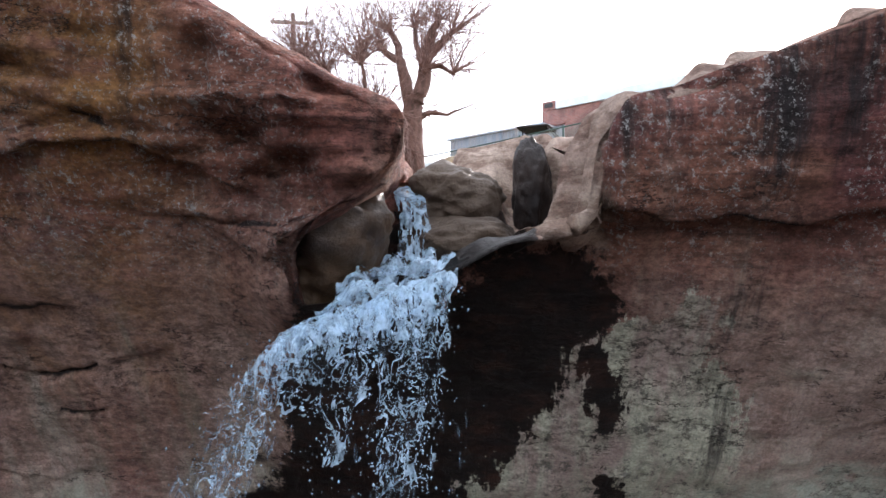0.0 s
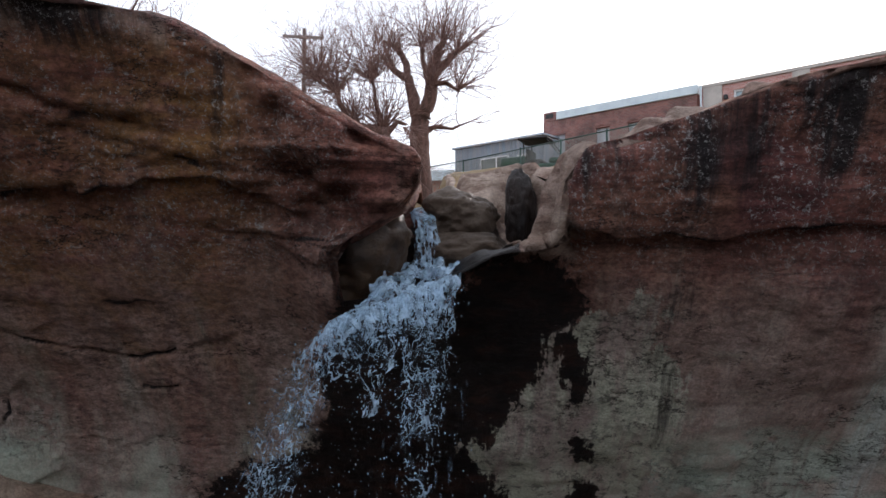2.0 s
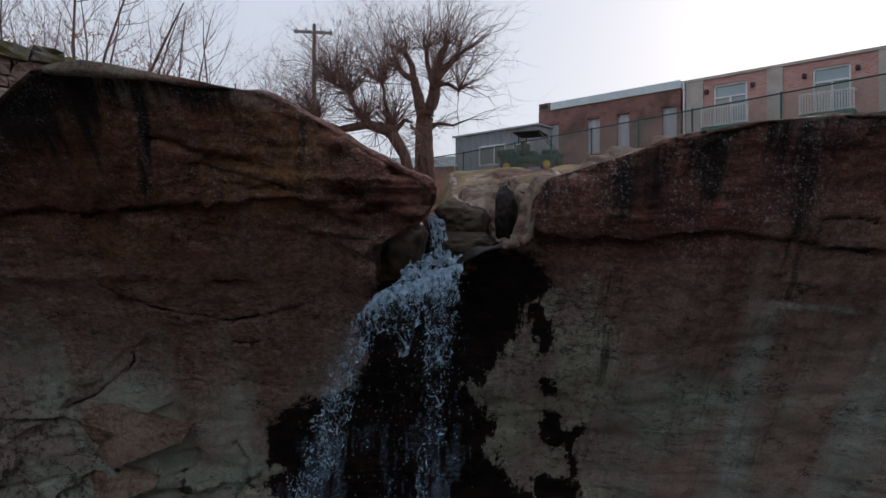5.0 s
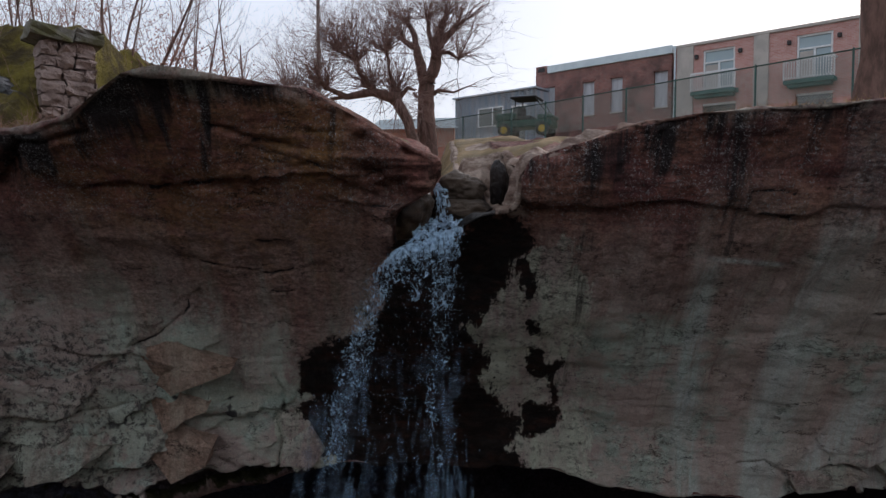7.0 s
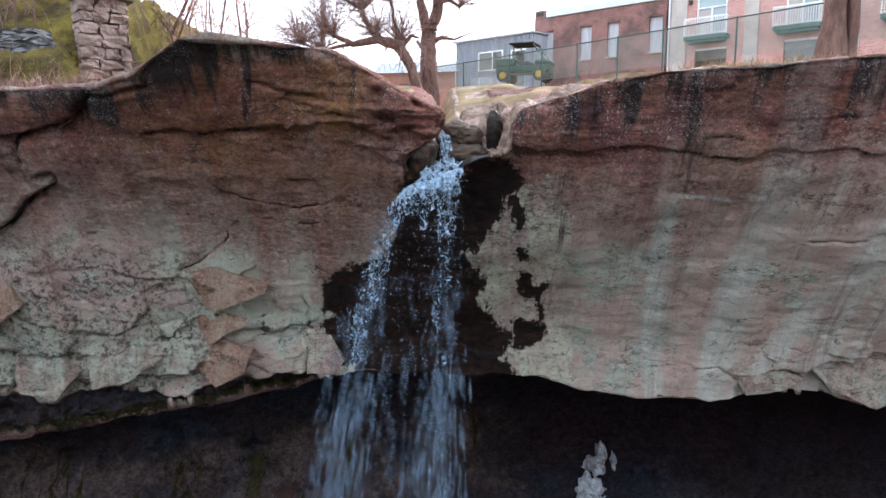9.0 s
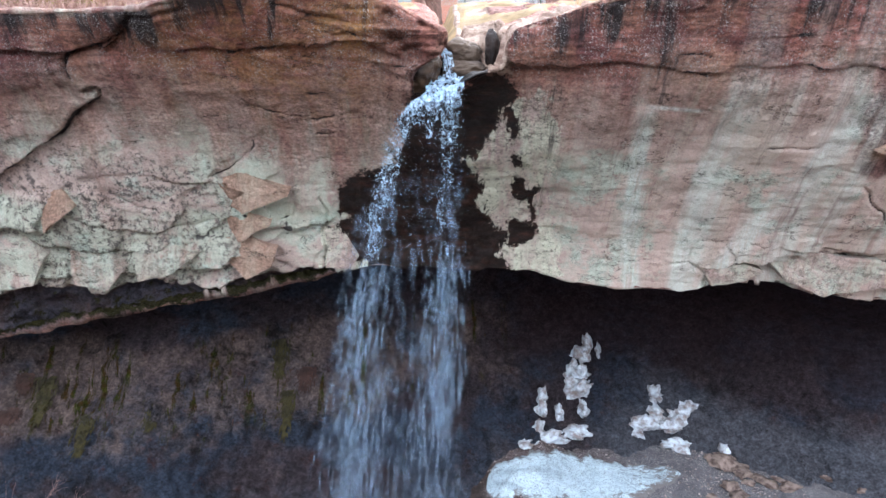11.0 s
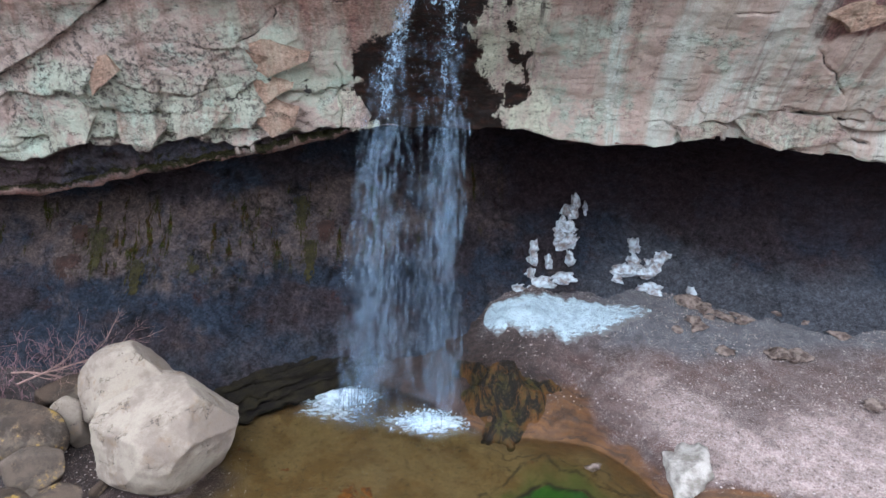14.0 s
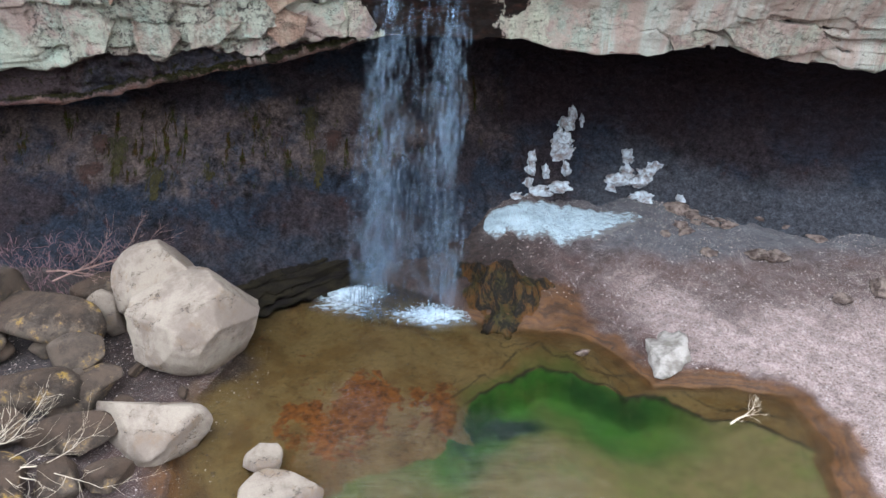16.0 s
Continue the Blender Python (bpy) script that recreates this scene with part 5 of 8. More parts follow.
# ---- loose-looking pieces of the cliff: boulders jammed in the notch and flakes peeling off the face ----
def face_y(x, z):
    return float(profiles(np.array([[float(x)]]), np.array([[float(z)]]), FACE)[0, 0])


CLIFF = bpy.data.objects["cliff"]


def notch_boss(name, at, half, seed, label, material, turn=0.0, lean=0.0):
    bm = bmesh.new()
    bmesh.ops.create_icosphere(bm, subdivisions=5, radius=1.0)
    for v in bm.verts:
        c = v.co
        k = 1 + 0.05 * float(fbm(c.x + seed, c.y, c.z * 3, 3.0, 3, seed + 9)) + 0.20 * float(fbm(c.x + seed, c.y, c.z * 1.2, 1.2, 4, seed, 0.42))
        v.co = Vector((c.x * half[0] * k, c.y * half[1] * k, c.z * half[2] * k * (0.9 if c.z > 0 else 1)))
    bmesh.ops.transform(bm, matrix=pose(*at, 0, lean, turn), verts=bm.verts)
    return soft_part(name, bm, material, CLIFF, label)


# tan rock with the shade of its backlit side put into the colour
M_WASHED = make_simple("water_smoothed_tan_rock", (0.080, 0.057, 0.040), (0.034, 0.024, 0.018), 0.9, 0.6, 0.7, 30, 0.03, spec=0.25)
M_WETBROWN = make_simple("wet_brown_rock", (0.095, 0.058, 0.033), (0.022, 0.016, 0.014), 1.2, 0.45, 0.6, 24, 0.03, stretch=(1, 1, 1.3))
M_SLOT_SHADE = make_simple("slot_shade_rock", (0.026, 0.019, 0.016), (0.010, 0.008, 0.008), 1.6, 0.55, 0.5, 24, 0.02, spec=0.2)
notch_boss("boss", (0.11, 5.72, 13.50), (0.41, 0.42, 0.37), 3, "smooth rounded tan boss beside the spout", M_WASHED, 10)
notch_boss("boss", (0.16, 5.45, 13.08), (0.52, 0.42, 0.28), 4, "wet dark rock below the boss", M_WASHED, -6)
notch_boss("boss", (-0.90, 4.95, 13.14), (0.46, 0.55, 0.64), 5, "wet brown rock wall beside the spout", M_WETBROWN, 10, 22)
# near-black body added where the notch has only a slot in shade
notch_boss("boss", (0.75, 5.60, 13.60), (0.165, 0.22, 0.46), 6, "dark rounded filler standing for the shaded slot in the notch", M_SLOT_SHADE, 0)


def flake(points, out, fresh, label=""):
    """A slab that peels off the face: points (x, z) round its outline, and how far each stands out."""
    bm = bmesh.new()
    f, b = [], []
    for (x, z), o in zip(points, out):
        y = face_y(x, z)
        o = o if o > 0.06 else -0.10
        f.append(bm.verts.new((x, y - o - 0.02, z - 0.45 * o)))
        b.append(bm.verts.new((x, y + 0.25, z)))
    n = len(points)
    mid = bm.verts.new(sum((v.co for v in f), Vector()) / n + Vector((0, -0.02, 0)))
    for k in range(n):
        bm.faces.new((f[k], f[(k + 1) % n], mid))
        bm.faces.new((f[(k + 1) % n], f[k], b[k], b[(k + 1) % n]))
    bm.normal_update()
    bmesh.ops.recalc_face_normals(bm, faces=bm.faces)
    bmesh.ops.subdivide_edges(bm, edges=bm.edges[:], cuts=5, use_grid_fill=True)
    co = np.array([v.co for v in bm.verts])
    off = [fbm(co[:, 0], co[:, 1], co[:, 2], 2.2, 4, k) for k in (7, 9, 11)]
    for v, dx, dy, dz in zip(bm.verts, *off):
        v.co += Vector((0.035 * dx, 0.05 * dy, 0.035 * dz))
    ob = part("rock_flake", bm, M_CLIFF, CLIFF, label)
    for key, val in (("tan", 1.0), ("pale", 0.4 if fresh else 0.8), ("fresh", 0.5 if fresh else 0.0), ("dotty", 0.6), ("lichen", 0.2)):
        at = ob.data.attributes.new(key, "FLOAT", "POINT")
        at.data.foreach_set("value", np.full(len(ob.data.vertices), val, dtype=np.float32))
    return ob


flake([(-6.05, 10.55), (-5.45, 10.80), (-4.75, 10.62), (-4.12, 10.38), (-4.75, 10.08), (-5.40, 9.78), (-5.85, 9.85)], [0.02, 0.02, 0.16, 0.40, 0.34, 0.26, 0.02], True, "orange-brown triangular flake standing out from the face")
flake([(-5.95, 9.72), (-5.45, 9.76), (-4.72, 9.55), (-5.10, 9.28), (-5.55, 9.02), (-5.85, 9.1)], [0.02, 0.03, 0.38, 0.30, 0.22, 0.02], True, "orange-brown flake under a larger one")
flake([(-6.0, 8.95), (-5.5, 9.05), (-4.62, 8.80), (-4.80, 8.38), (-5.45, 8.02), (-5.95, 8.2)], [0.02, 0.03, 0.36, 0.32, 0.28, 0.04], True, "orange-brown flake at the lip")
flake([(-10.3, 10.3), (-9.6, 10.5), (-9.25, 10.05), (-9.9, 9.6), (-10.15, 9.35)], [0.02, 0.05, 0.22, 0.26, 0.2], True, "orange flake on the pale crust")
flake([(-8.3, 8.75), (-7.4, 8.85), (-6.75, 8.60), (-7.5, 8.15), (-8.2, 7.95)], [0.02, 0.04, 0.22, 0.26, 0.16], False)
flake([(-9.9, 8.7), (-9.0, 8.75), (-8.45, 8.35), (-9.0, 7.75), (-9.8, 7.9)], [0.03, 0.04, 0.2, 0.26, 0.16], False)
flake([(-11.9, 9.1), (-10.9, 9.2), (-10.35, 8.7), (-10.8, 7.95), (-11.8, 7.8)], [0.03, 0.04, 0.22, 0.28, 0.2], False)
flake([(-3.35, 8.75), (-2.85, 8.95), (-2.55, 8.45), (-2.9, 8.12), (-3.4, 8.2)], [0.02, 0.03, 0.12, 0.14, 0.1], False)
flake([(8.75, 11.55), (9.2, 11.75), (10.1, 11.9), (10.3, 11.4), (9.45, 11.15), (9.3, 11.3)], [0.16, 0.12, 0.05, 0.1, 0.2, 0.2], True, "fresh orange break on the face")
flake([(7.6, 8.6), (8.6, 8.75), (10.4, 8.6), (11.2, 8.0), (9.2, 7.75), (8.2, 8.1)], [0.03, 0.05, 0.08, 0.22, 0.28, 0.2], False)
flake([(6.2, 8.35), (6.9, 8.55), (7.6, 8.35), (7.2, 8.05), (6.5, 7.85)], [0.02, 0.05, 0.14, 0.18, 0.12], False)

# ---- rocks, snow and ice ----
def rock_bm(half, seed, cuts=9, sub=4, rough=0.06, least=0.42):
    """A broken boulder: a ball cut flat by planes, then worn and roughened."""
    rnd = random.Random(seed)
    bm = bmesh.new()
    bmesh.ops.create_icosphere(bm, subdivisions=sub, radius=1.0)
    co = np.array([v.co for v in bm.verts])
    for _ in range(cuts):
        n = np.array([rnd.gauss(0, 1), rnd.gauss(0, 1), rnd.gauss(0, 0.8)])
        n /= np.linalg.norm(n)
        d = rnd.uniform(least, least + 0.38 * (1 - 0.5 * (least > 0.5)))
        over = np.maximum(co @ n - d, 0)
        co -= 0.97 * over[:, None] * n
    co += co * (rough * 1.2 * fbm(co[:, 0] + seed, co[:, 1], co[:, 2], 1.6, 4, seed))[:, None]
    co += co * (rough * 0.35 * fbm(co[:, 0], co[:, 1] + seed, co[:, 2], 7.0, 3, seed + 3))[:, None]
    co *= np.array(half)
    for v, c in zip(bm.verts, co):
        v.co = Vector(c)
    return bm


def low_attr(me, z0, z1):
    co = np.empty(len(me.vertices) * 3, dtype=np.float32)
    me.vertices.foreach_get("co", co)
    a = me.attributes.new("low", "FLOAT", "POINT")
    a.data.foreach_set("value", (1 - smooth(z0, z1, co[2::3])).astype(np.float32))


def rock(name, at, half, seed, label, turn=0.0, tip=0.0, sub=4, cuts=9, group="", material=None, rough=0.06, sink=0.55):
    bm = rock_bm(half, seed, cuts, sub, rough)
    ob = mesh_ob(name, bm, material or M_ROCK)
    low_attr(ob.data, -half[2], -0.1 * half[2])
    z = at[2] if len(at) > 2 else floor_z(at[0], at[1]) + half[2] * sink
    ob.matrix_world = pose(at[0], at[1], z, tip, 0.6 * tip, turn)
    return tagged(ob, label, "rock", group)


M_SLAB = make_simple("tan_broken_slab", (0.26, 0.20, 0.17), (0.075, 0.05, 0.042), 4.5, 0.9, 1.0, 14, 0.06)
M_CHALK = make_simple("white_crumbling_stone", (0.37, 0.34, 0.31), (0.17, 0.15, 0.13), 3.0, 0.9, 0.8, 22, 0.05)


def big_boulder():
    bm = rock_bm((2.15, 1.75, 1.5), 5, 12, 6, 0.028, 0.68)
    bmesh.ops.translate(bm, vec=Vector((0.15, -0.15, -0.08)), verts=bm.verts)
    other = rock_bm((1.45, 1.25, 1.5), 12, 11, 5, 0.028, 0.68)
    me = bpy.data.meshes.new("tmp")
    bmesh.ops.translate(other, vec=Vector((-1.05, 1.25, 0.42)), verts=other.verts)
    other.to_mesh(me)
    other.free()
    bm.from_mesh(me)
    bpy.data.meshes.remove(me)
    ob = mesh_ob("boulder", bm, M_ROCK_PALE)
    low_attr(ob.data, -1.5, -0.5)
    ob.matrix_world = pose(-8.05, 1.75, 1.30, 0, -6, 8)
    tagged(ob, "huge pale two-lobed boulder resting at the pool's edge", "boulder")


big_boulder()
for at, half, seed, turn, tip, label in (
        ((-12.7, 2.0, 0.85), (1.75, 1.0, 0.80), 21, -14, 6, "long brown-grey boulder wedged beside the huge boulder"),
        ((-11.3, 3.9, 0.95), (1.05, 0.75, 0.60), 22, 8, -8, "angular grey rock with mossy end behind smaller rocks"),
        ((-10.75, 2.15, 0.75), (0.52, 0.50, 0.72), 23, 20, 0, "small upright pale rock standing between boulders"),
        ((-10.95, 0.35, 0.45), (0.80, 0.62, 0.55), 24, 35, 10, "brown-grey wedge rock with ochre lichen spot"),
        ((-11.9, -1.0, 0.40), (1.45, 0.75, 0.55), 25, -6, 0, "broad flat grey-brown rock with ochre lichen"),
        ((-10.15, -0.85, 0.40), (0.90, 0.62, 0.52), 26, 24, 6, "mossy olive-stained rock in the rock pile"),
        ((-8.1, -2.05, 0.50), (1.36, 0.85, 0.62), 27, -14, 5, "angular pale block with a flat top"),
        ((-9.9, -2.35, 0.38), (1.15, 0.66, 0.45), 28, -4, 4, "low mossy grey rock beside an angular block"),
        ((-11.7, -2.45, 0.35), (0.75, 0.52, 0.42), 29, 15, 0, "small grey-brown rock in the rock pile"),
        ((-5.2, -2.65, 0.25), (0.42, 0.42, 0.42), 30, 0, 0, "round pale-grey stone in the shallows"),
        ((-4.45, -4.0, 0.28), (0.80, 0.70, 0.58), 31, 25, 0, "pale rounded boulder at the pool's near edge"),
        ((-9.6, -3.7, 0.30), (0.70, 0.50, 0.38), 32, 40, 0, "small grey rock in the rock pile"),
        ((-8.5, -3.55, 0.25), (0.55, 0.38, 0.30), 33, 10, 0, "small brown-grey rock in the rock pile"),
        ((-11.0, -3.9, 0.30), (0.90, 0.60, 0.45), 34, -20, 0, "low grey rock in the rock pile"),
        ((-13.6, 0.3, 0.55), (0.9, 0.7, 0.6), 35, 60, 0, "grey-brown rock in the rock pile"),
        ((-13.4, -2.6, 0.45), (1.0, 0.8, 0.6), 36, 20, 0, "grey-brown rock in the rock pile"),
        ((-14.6, 2.6, 0.7), (1.2, 0.9, 0.8), 37, 10, 0, "grey-brown rock in the rock pile"),
        ((-12.7, -4.6, 0.4), (1.1, 0.8, 0.55), 38, -30, 0, "grey-brown rock in the rock pile"),
        ((-9.95, 4.15, 0.75), (0.55, 0.45, 0.5), 39, -30, 0, "small grey rock behind the huge boulder")):
    rock("rock", at[:2], tuple(1.28 * h for h in half), seed, label, turn, tip, cuts=9, material=M_ROCK_CREAM if "pale" in label else M_ROCK, group="rock pile by the pool", rough=0.045)
rf = random.Random(77)
for k in range(26):
    x, y = rf.uniform(-13.8, -7.2), rf.uniform(-5.5, 2.0)
    h = rf.uniform(0.18, 0.42)
    rock("rock", (x, y), (h * rf.uniform(1.1, 1.7), h, h * 0.8), 300 + k, "small brown-grey rock filling gaps in the pile", rf.uniform(0, 180), rf.uniform(-8, 8), sub=3, cuts=9, group="rock pile by the pool", rough=0.06)
rock("rock", (5.85, 0.75, 0.20), (0.80, 1.15, 0.42), 41, "white crumbling flat stone on the rusty shore", -18, 4, cuts=14, material=M_CHALK, rough=0.20)
for k, (x, y, z, r, s) in enumerate((
        (3.62, 1.46, 0.12, 0.17, 51), (8.5, 8.7, 0.95, 0.42, 52), (8.95, 8.25, 0.85, 0.36, 53), (9.4, 7.7, 0.85, 0.30, 54), (8.75, 9.1, 1.1, 0.3, 55), (10.5, 5.55, 0.80, 0.40, 56), (10.95, 5.45, 0.80, 0.36, 57),
        (12.0, 2.95, 0.52, 0.30, 58), (11.2, 7.9, 0.95, 0.32, 59), (13.0, 6.6, 0.95, 0.3, 60), (8.7, 5.9, 0.85, 0.26, 61), (13.6, 3.6, 0.62, 0.42, 62), (9.7, 10.6, 1.75, 0.45, 63), (11.0, 10.0, 2.0, 0.5, 64),
        (12.3, 9.0, 2.3, 0.45, 65), (12.9, 7.9, 2.35, 0.4, 66), (14.0, 8.0, 2.4, 0.5, 67))):
    rock("stone", (x, y), (r * 1.6, r * 1.2, r * 0.42), s, "flat tan stone lying on the silt slope" if k else "pale pebble on the rusty shore", 37 * k, 5, sub=4, cuts=14, group="stones on the silt slope", rough=0.22, material=M_SLAB)


rs = random.Random(31)
for k in range(16):
    x, y, r = rs.uniform(7.5, 14.5), rs.uniform(6.8, 9.6), rs.uniform(0.10, 0.30)
    rock("stone", (x, y), (r * 1.5, r * 1.1, r * 0.5), 400 + k, "flat tan stone lying on the silt slope", rs.uniform(0, 180), rs.uniform(-10, 10), sub=3, cuts=12, group="stones on the silt slope", rough=0.2, material=M_SLAB)


def pebbles():
    """Grains and pebbles strewn over the silt, thickest on the gravel."""
    rnd = np.random.RandomState(8)
    n = 90000
    left = rnd.rand(n) < 0.30
    x = np.where(left, rnd.uniform(-13.5, -3.6, n), rnd.uniform(0.8, 15, n))
    y = np.where(left, rnd.uniform(-6, 3.0, n), rnd.uniform(-5, 9.5, n))
    z, sd = (a[0] for a in floor_height(x[None, :], y[None, :])[:2])
    thick = 0.25 + 0.75 * smooth(-0.2, 0.35, fbm(x, y, 0, 0.8, 4, 33)) * smooth(0.4, 1.4, -sd)
    ok = ~(((sd > -1.0) & (x > 0)) | (sd > 1.0)) & (rnd.rand(n) < thick)
    x, y, z = x[ok][:24000], y[ok][:24000], z[ok][:24000]
    m = len(x)
    r = 0.008 + 0.032 * rnd.rand(m) ** 6
    base = np.array([(1, 0, 0), (-1, 0, 0), (0, 1, 0), (0, -1, 0), (0, 0, 0.7), (0, 0, -0.7)])
    tri = np.array([(0, 2, 4), (2, 1, 4), (1, 3, 4), (3, 0, 4), (2, 0, 5), (1, 2, 5), (3, 1, 5), (0, 3, 5)])
    g = rnd.uniform(0, 2 * math.pi, m)
    sh = base[None] * (r[:, None, None] * rnd.uniform(0.6, 1.5, (m, 6, 1)))
    V = np.stack([sh[..., 0] * np.cos(g)[:, None] - sh[..., 1] * np.sin(g)[:, None] + x[:, None], sh[..., 0] * np.sin(g)[:, None] + sh[..., 1] * np.cos(g)[:, None] + y[:, None], sh[..., 2] + (z + 0.2 * r)[:, None]], -1)
    F = tri[None] + 6 * np.arange(m)[:, None, None]
    me = bpy.data.meshes.new("pebbles")
    me.from_pydata(V.reshape(-1, 3).tolist(), [], F.reshape(-1, 3).tolist())
    me.materials.append(M_PEBBLE)
    tagged(new("pebbles", me), "scattered pale and brown pebbles on the gorge floor", "pebbles", kind="stuff")


def make_pebble_material():
    n = Nodes("mixed_pebbles")
    i = n.island()
    col = n.mix(n.ramp(i, 0.2, 0.8), (0.06, 0.043, 0.038), (0.36, 0.31, 0.295))
    col = n.mix(n.ramp(n.noise(20, 4), 0.45, 0.65, 0, 0.5), col, (0.2, 0.12, 0.08))
    n.surface(col, 0.8, n.bump(n.noise(60, 3), 0.4, 0.01))
    return n.mat


M_PEBBLE = make_pebble_material()
pebbles()


def snow_patch():
    u, v = np.meshgrid(np.linspace(0, 1, 110), np.linspace(-1, 1, 44))
    half = 1.30 * np.sqrt(np.clip(1 - np.abs(2 * u ** 0.85 - 1) ** 2.4, 0, 1)) * (1 - 0.45 * smooth(0.4, 1.0, u))
    half = half * (1 + 0.20 * fbm(u * 14, np.sign(v) * 2, 0, 1.0, 5, 5, 0.7)) + 0.01
    x = 0.95 + 6.1 * u
    y = 7.75 + 0.15 * (x - 3.6) + half * v + 0.35 * (1 - u)
    base = np.maximum(floor_height(x, y)[0], 0.55 + 0.30 * (y - 7.4))
    q = np.abs(v)
    z = base - 0.03 + 0.12 * (1 - q ** 3) * smooth(0, 0.06, u) * (1 - smooth(0.9, 1.0, u)) * np.maximum(0.35, 0.8 + 0.5 * fbm(x, y, 0, 2.2, 5, 7)) + 0.05 * (1 - q ** 6)
    ob = grid_mesh("snow_patch", np.stack([x, y, z], -1), M_SNOW, dict(thin=0.85 * q ** 4 + 0.35 * smooth(0.55, 1.0, u) - 0.12))
    tagged(ob, "leftover patch of dirty blue-white snow on the silt", "snow")


snow_patch()


def ice_column(blobs, label):
    """Frozen seep on the back wall: lumps run together."""
    bm = bmesh.new()
    for x, y, z, rx, rz, seed in blobs:
        got = bmesh.ops.create_icosphere(bm, subdivisions=3, radius=1.0)
        co = np.array([v.co for v in got["verts"]])
        co += co * (0.55 * fbm(co[:, 0] + seed, co[:, 1], co[:, 2], 2.4, 4, seed))[:, None]
        co = co * np.array([rx * 1.45, 0.26, rz * 1.6]) + np.array([x, y, z])
        for v, c in zip(got["verts"], co):
            v.co = Vector(c)
    ob = mesh_ob("ice_formation", bm, M_ICE)
    melt = ob.modifiers.new("melt", "REMESH")
    melt.mode, melt.voxel_size, melt.use_smooth_shade = "VOXEL", 0.035, True
    tagged(ob, label, "ice", "ice on the back wall")


ice_column(((4.82, 12.25, 3.62, 0.11, 0.20, 1), (5.2, 12.2, 3.40, 0.06, 0.16, 9), (4.52, 12.0, 3.32, 0.20, 0.16, 2), (4.32, 11.45, 2.80, 0.34, 0.30, 3), (4.35, 11.0, 2.50, 0.30, 0.26, 4), (4.42, 10.65, 1.90, 0.13, 0.22, 10)), "tall knobbly white ice column frozen on the wall")
ice_column(((3.04, 10.75, 2.40, 0.12, 0.20, 5), (2.97, 10.45, 2.00, 0.13, 0.14, 6), (2.85, 10.05, 1.66, 0.16, 0.12, 7), (3.12, 9.8, 1.38, 0.42, 0.13, 8), (2.35, 9.3, 1.36, 0.24, 0.09, 18), (3.6, 10.5, 1.9, 0.10, 0.20, 19), (4.1, 9.95, 1.50, 0.28, 0.12, 20)), "lumpy grey-white ice at the wall's foot")
ice_column(((6.93, 10.85, 2.34, 0.15, 0.20, 11), (6.82, 10.55, 1.93, 0.18, 0.14, 12), (6.50, 10.25, 1.66, 0.34, 0.15, 13), (6.15, 9.95, 1.40, 0.15, 0.10, 21)), "white ice lumps frozen to the back wall")
ice_column(((7.95, 10.5, 2.08, 0.22, 0.11, 14), (7.62, 10.3, 1.86, 0.24, 0.16, 15), (7.35, 10.05, 1.62, 0.28, 0.13, 16), (7.35, 9.65, 1.12, 0.30, 0.13, 22), (7.55, 9.5, 1.0, 0.18, 0.10, 23), (8.67, 9.1, 1.30, 0.10, 0.10, 17)), "small white ice lumps frozen to the back wall")

# a long layered ledge of dark rock at the foot of the wall, and the rust-stained mound beside the plunge
def strata_ledge():
    t = thing("rock_ledge", "long dark layered rock ledge slanting along the wall's foot", "rock ledge")
    rnd = random.Random(9)
    way, out = Vector((4.5, 2.55, 0)).normalized(), Vector((2.55, -4.5, 0)).normalized()
    for k in range(20):
        s0 = rnd.uniform(0.0, 3.6)
        l, deep, h = rnd.uniform(1.4, 3.2), rnd.uniform(0.35, 0.7), rnd.uniform(0.03, 0.07)
        row = k % 4
        u, w = np.meshgrid(np.linspace(0, 1, 34), np.linspace(0, 1, 12))
        half = 0.5 + 0.28 * fbm(u * 6, k * 3.1, 0, 1.0, 4, k)
        taper = smooth(0, 0.12, u) * (1 - smooth(0.8, 1.0, u))
        ang = 2 * math.pi * w
        a = (s0 + l * u)
        b = 0.42 * row - 0.75 + deep * half * np.sign(np.cos(ang)) * np.abs(np.cos(ang)) ** 0.5 * taper
        zz = 0.36 - 0.11 * row + 0.10 * (s0 + l * u) * 0.5 + h * np.sign(np.sin(ang)) * np.abs(np.sin(ang)) ** 0.5 * taper + 0.04 * fbm(u * 5, w, k, 1.0, 3, k)
        X = -7.5 + way.x * a + out.x * b
        Y = 3.75 + way.y * a + out.y * b
        ob = grid_mesh("stratum", np.stack([X, Y, zz], -1), M_STRATA, up=False)
        ob.parent = t


strata_ledge()
rock("rock_ledge", (-5.2, 5.6), (2.6, 0.7, 0.55), 103, "dark rock bank behind the layered ledge", 28, 3, cuts=9, material=M_STRATA, rough=0.12, sink=0.2)


def rust_mound():
    u, v = np.meshgrid(np.linspace(-1, 1, 190), np.linspace(-1, 1, 160))
    x = 1.25 + 2.2 * u
    y = 4.3 + 2.3 * v - 0.5 * u
    r = np.hypot(u, v)
    h = 1 - smooth(0.2, 1.0, r + 0.25 * fbm(x, y, 0, 0.9, 3, 15))
    root = np.abs(fbm(x * 1.1 + 0.5 * y, y * 0.5, 0, 1.2, 3, 17))
    z = floor_height(x, y)[0] - 0.20 + h * (0.62 + 0.40 * fbm(x, y, 0, 0.9, 4, 16)) + 0.35 * h * (0.28 - root) + 0.035 * fbm(x, y, 0, 6, 4, 18) * h
    ob = grid_mesh("rock_mound", np.stack([x, y, z], -1), M_RUSTROCK)
    tagged(ob, "rust-stained olive-brown wet rock mound beside the plunge", "rock")


rust_mound()

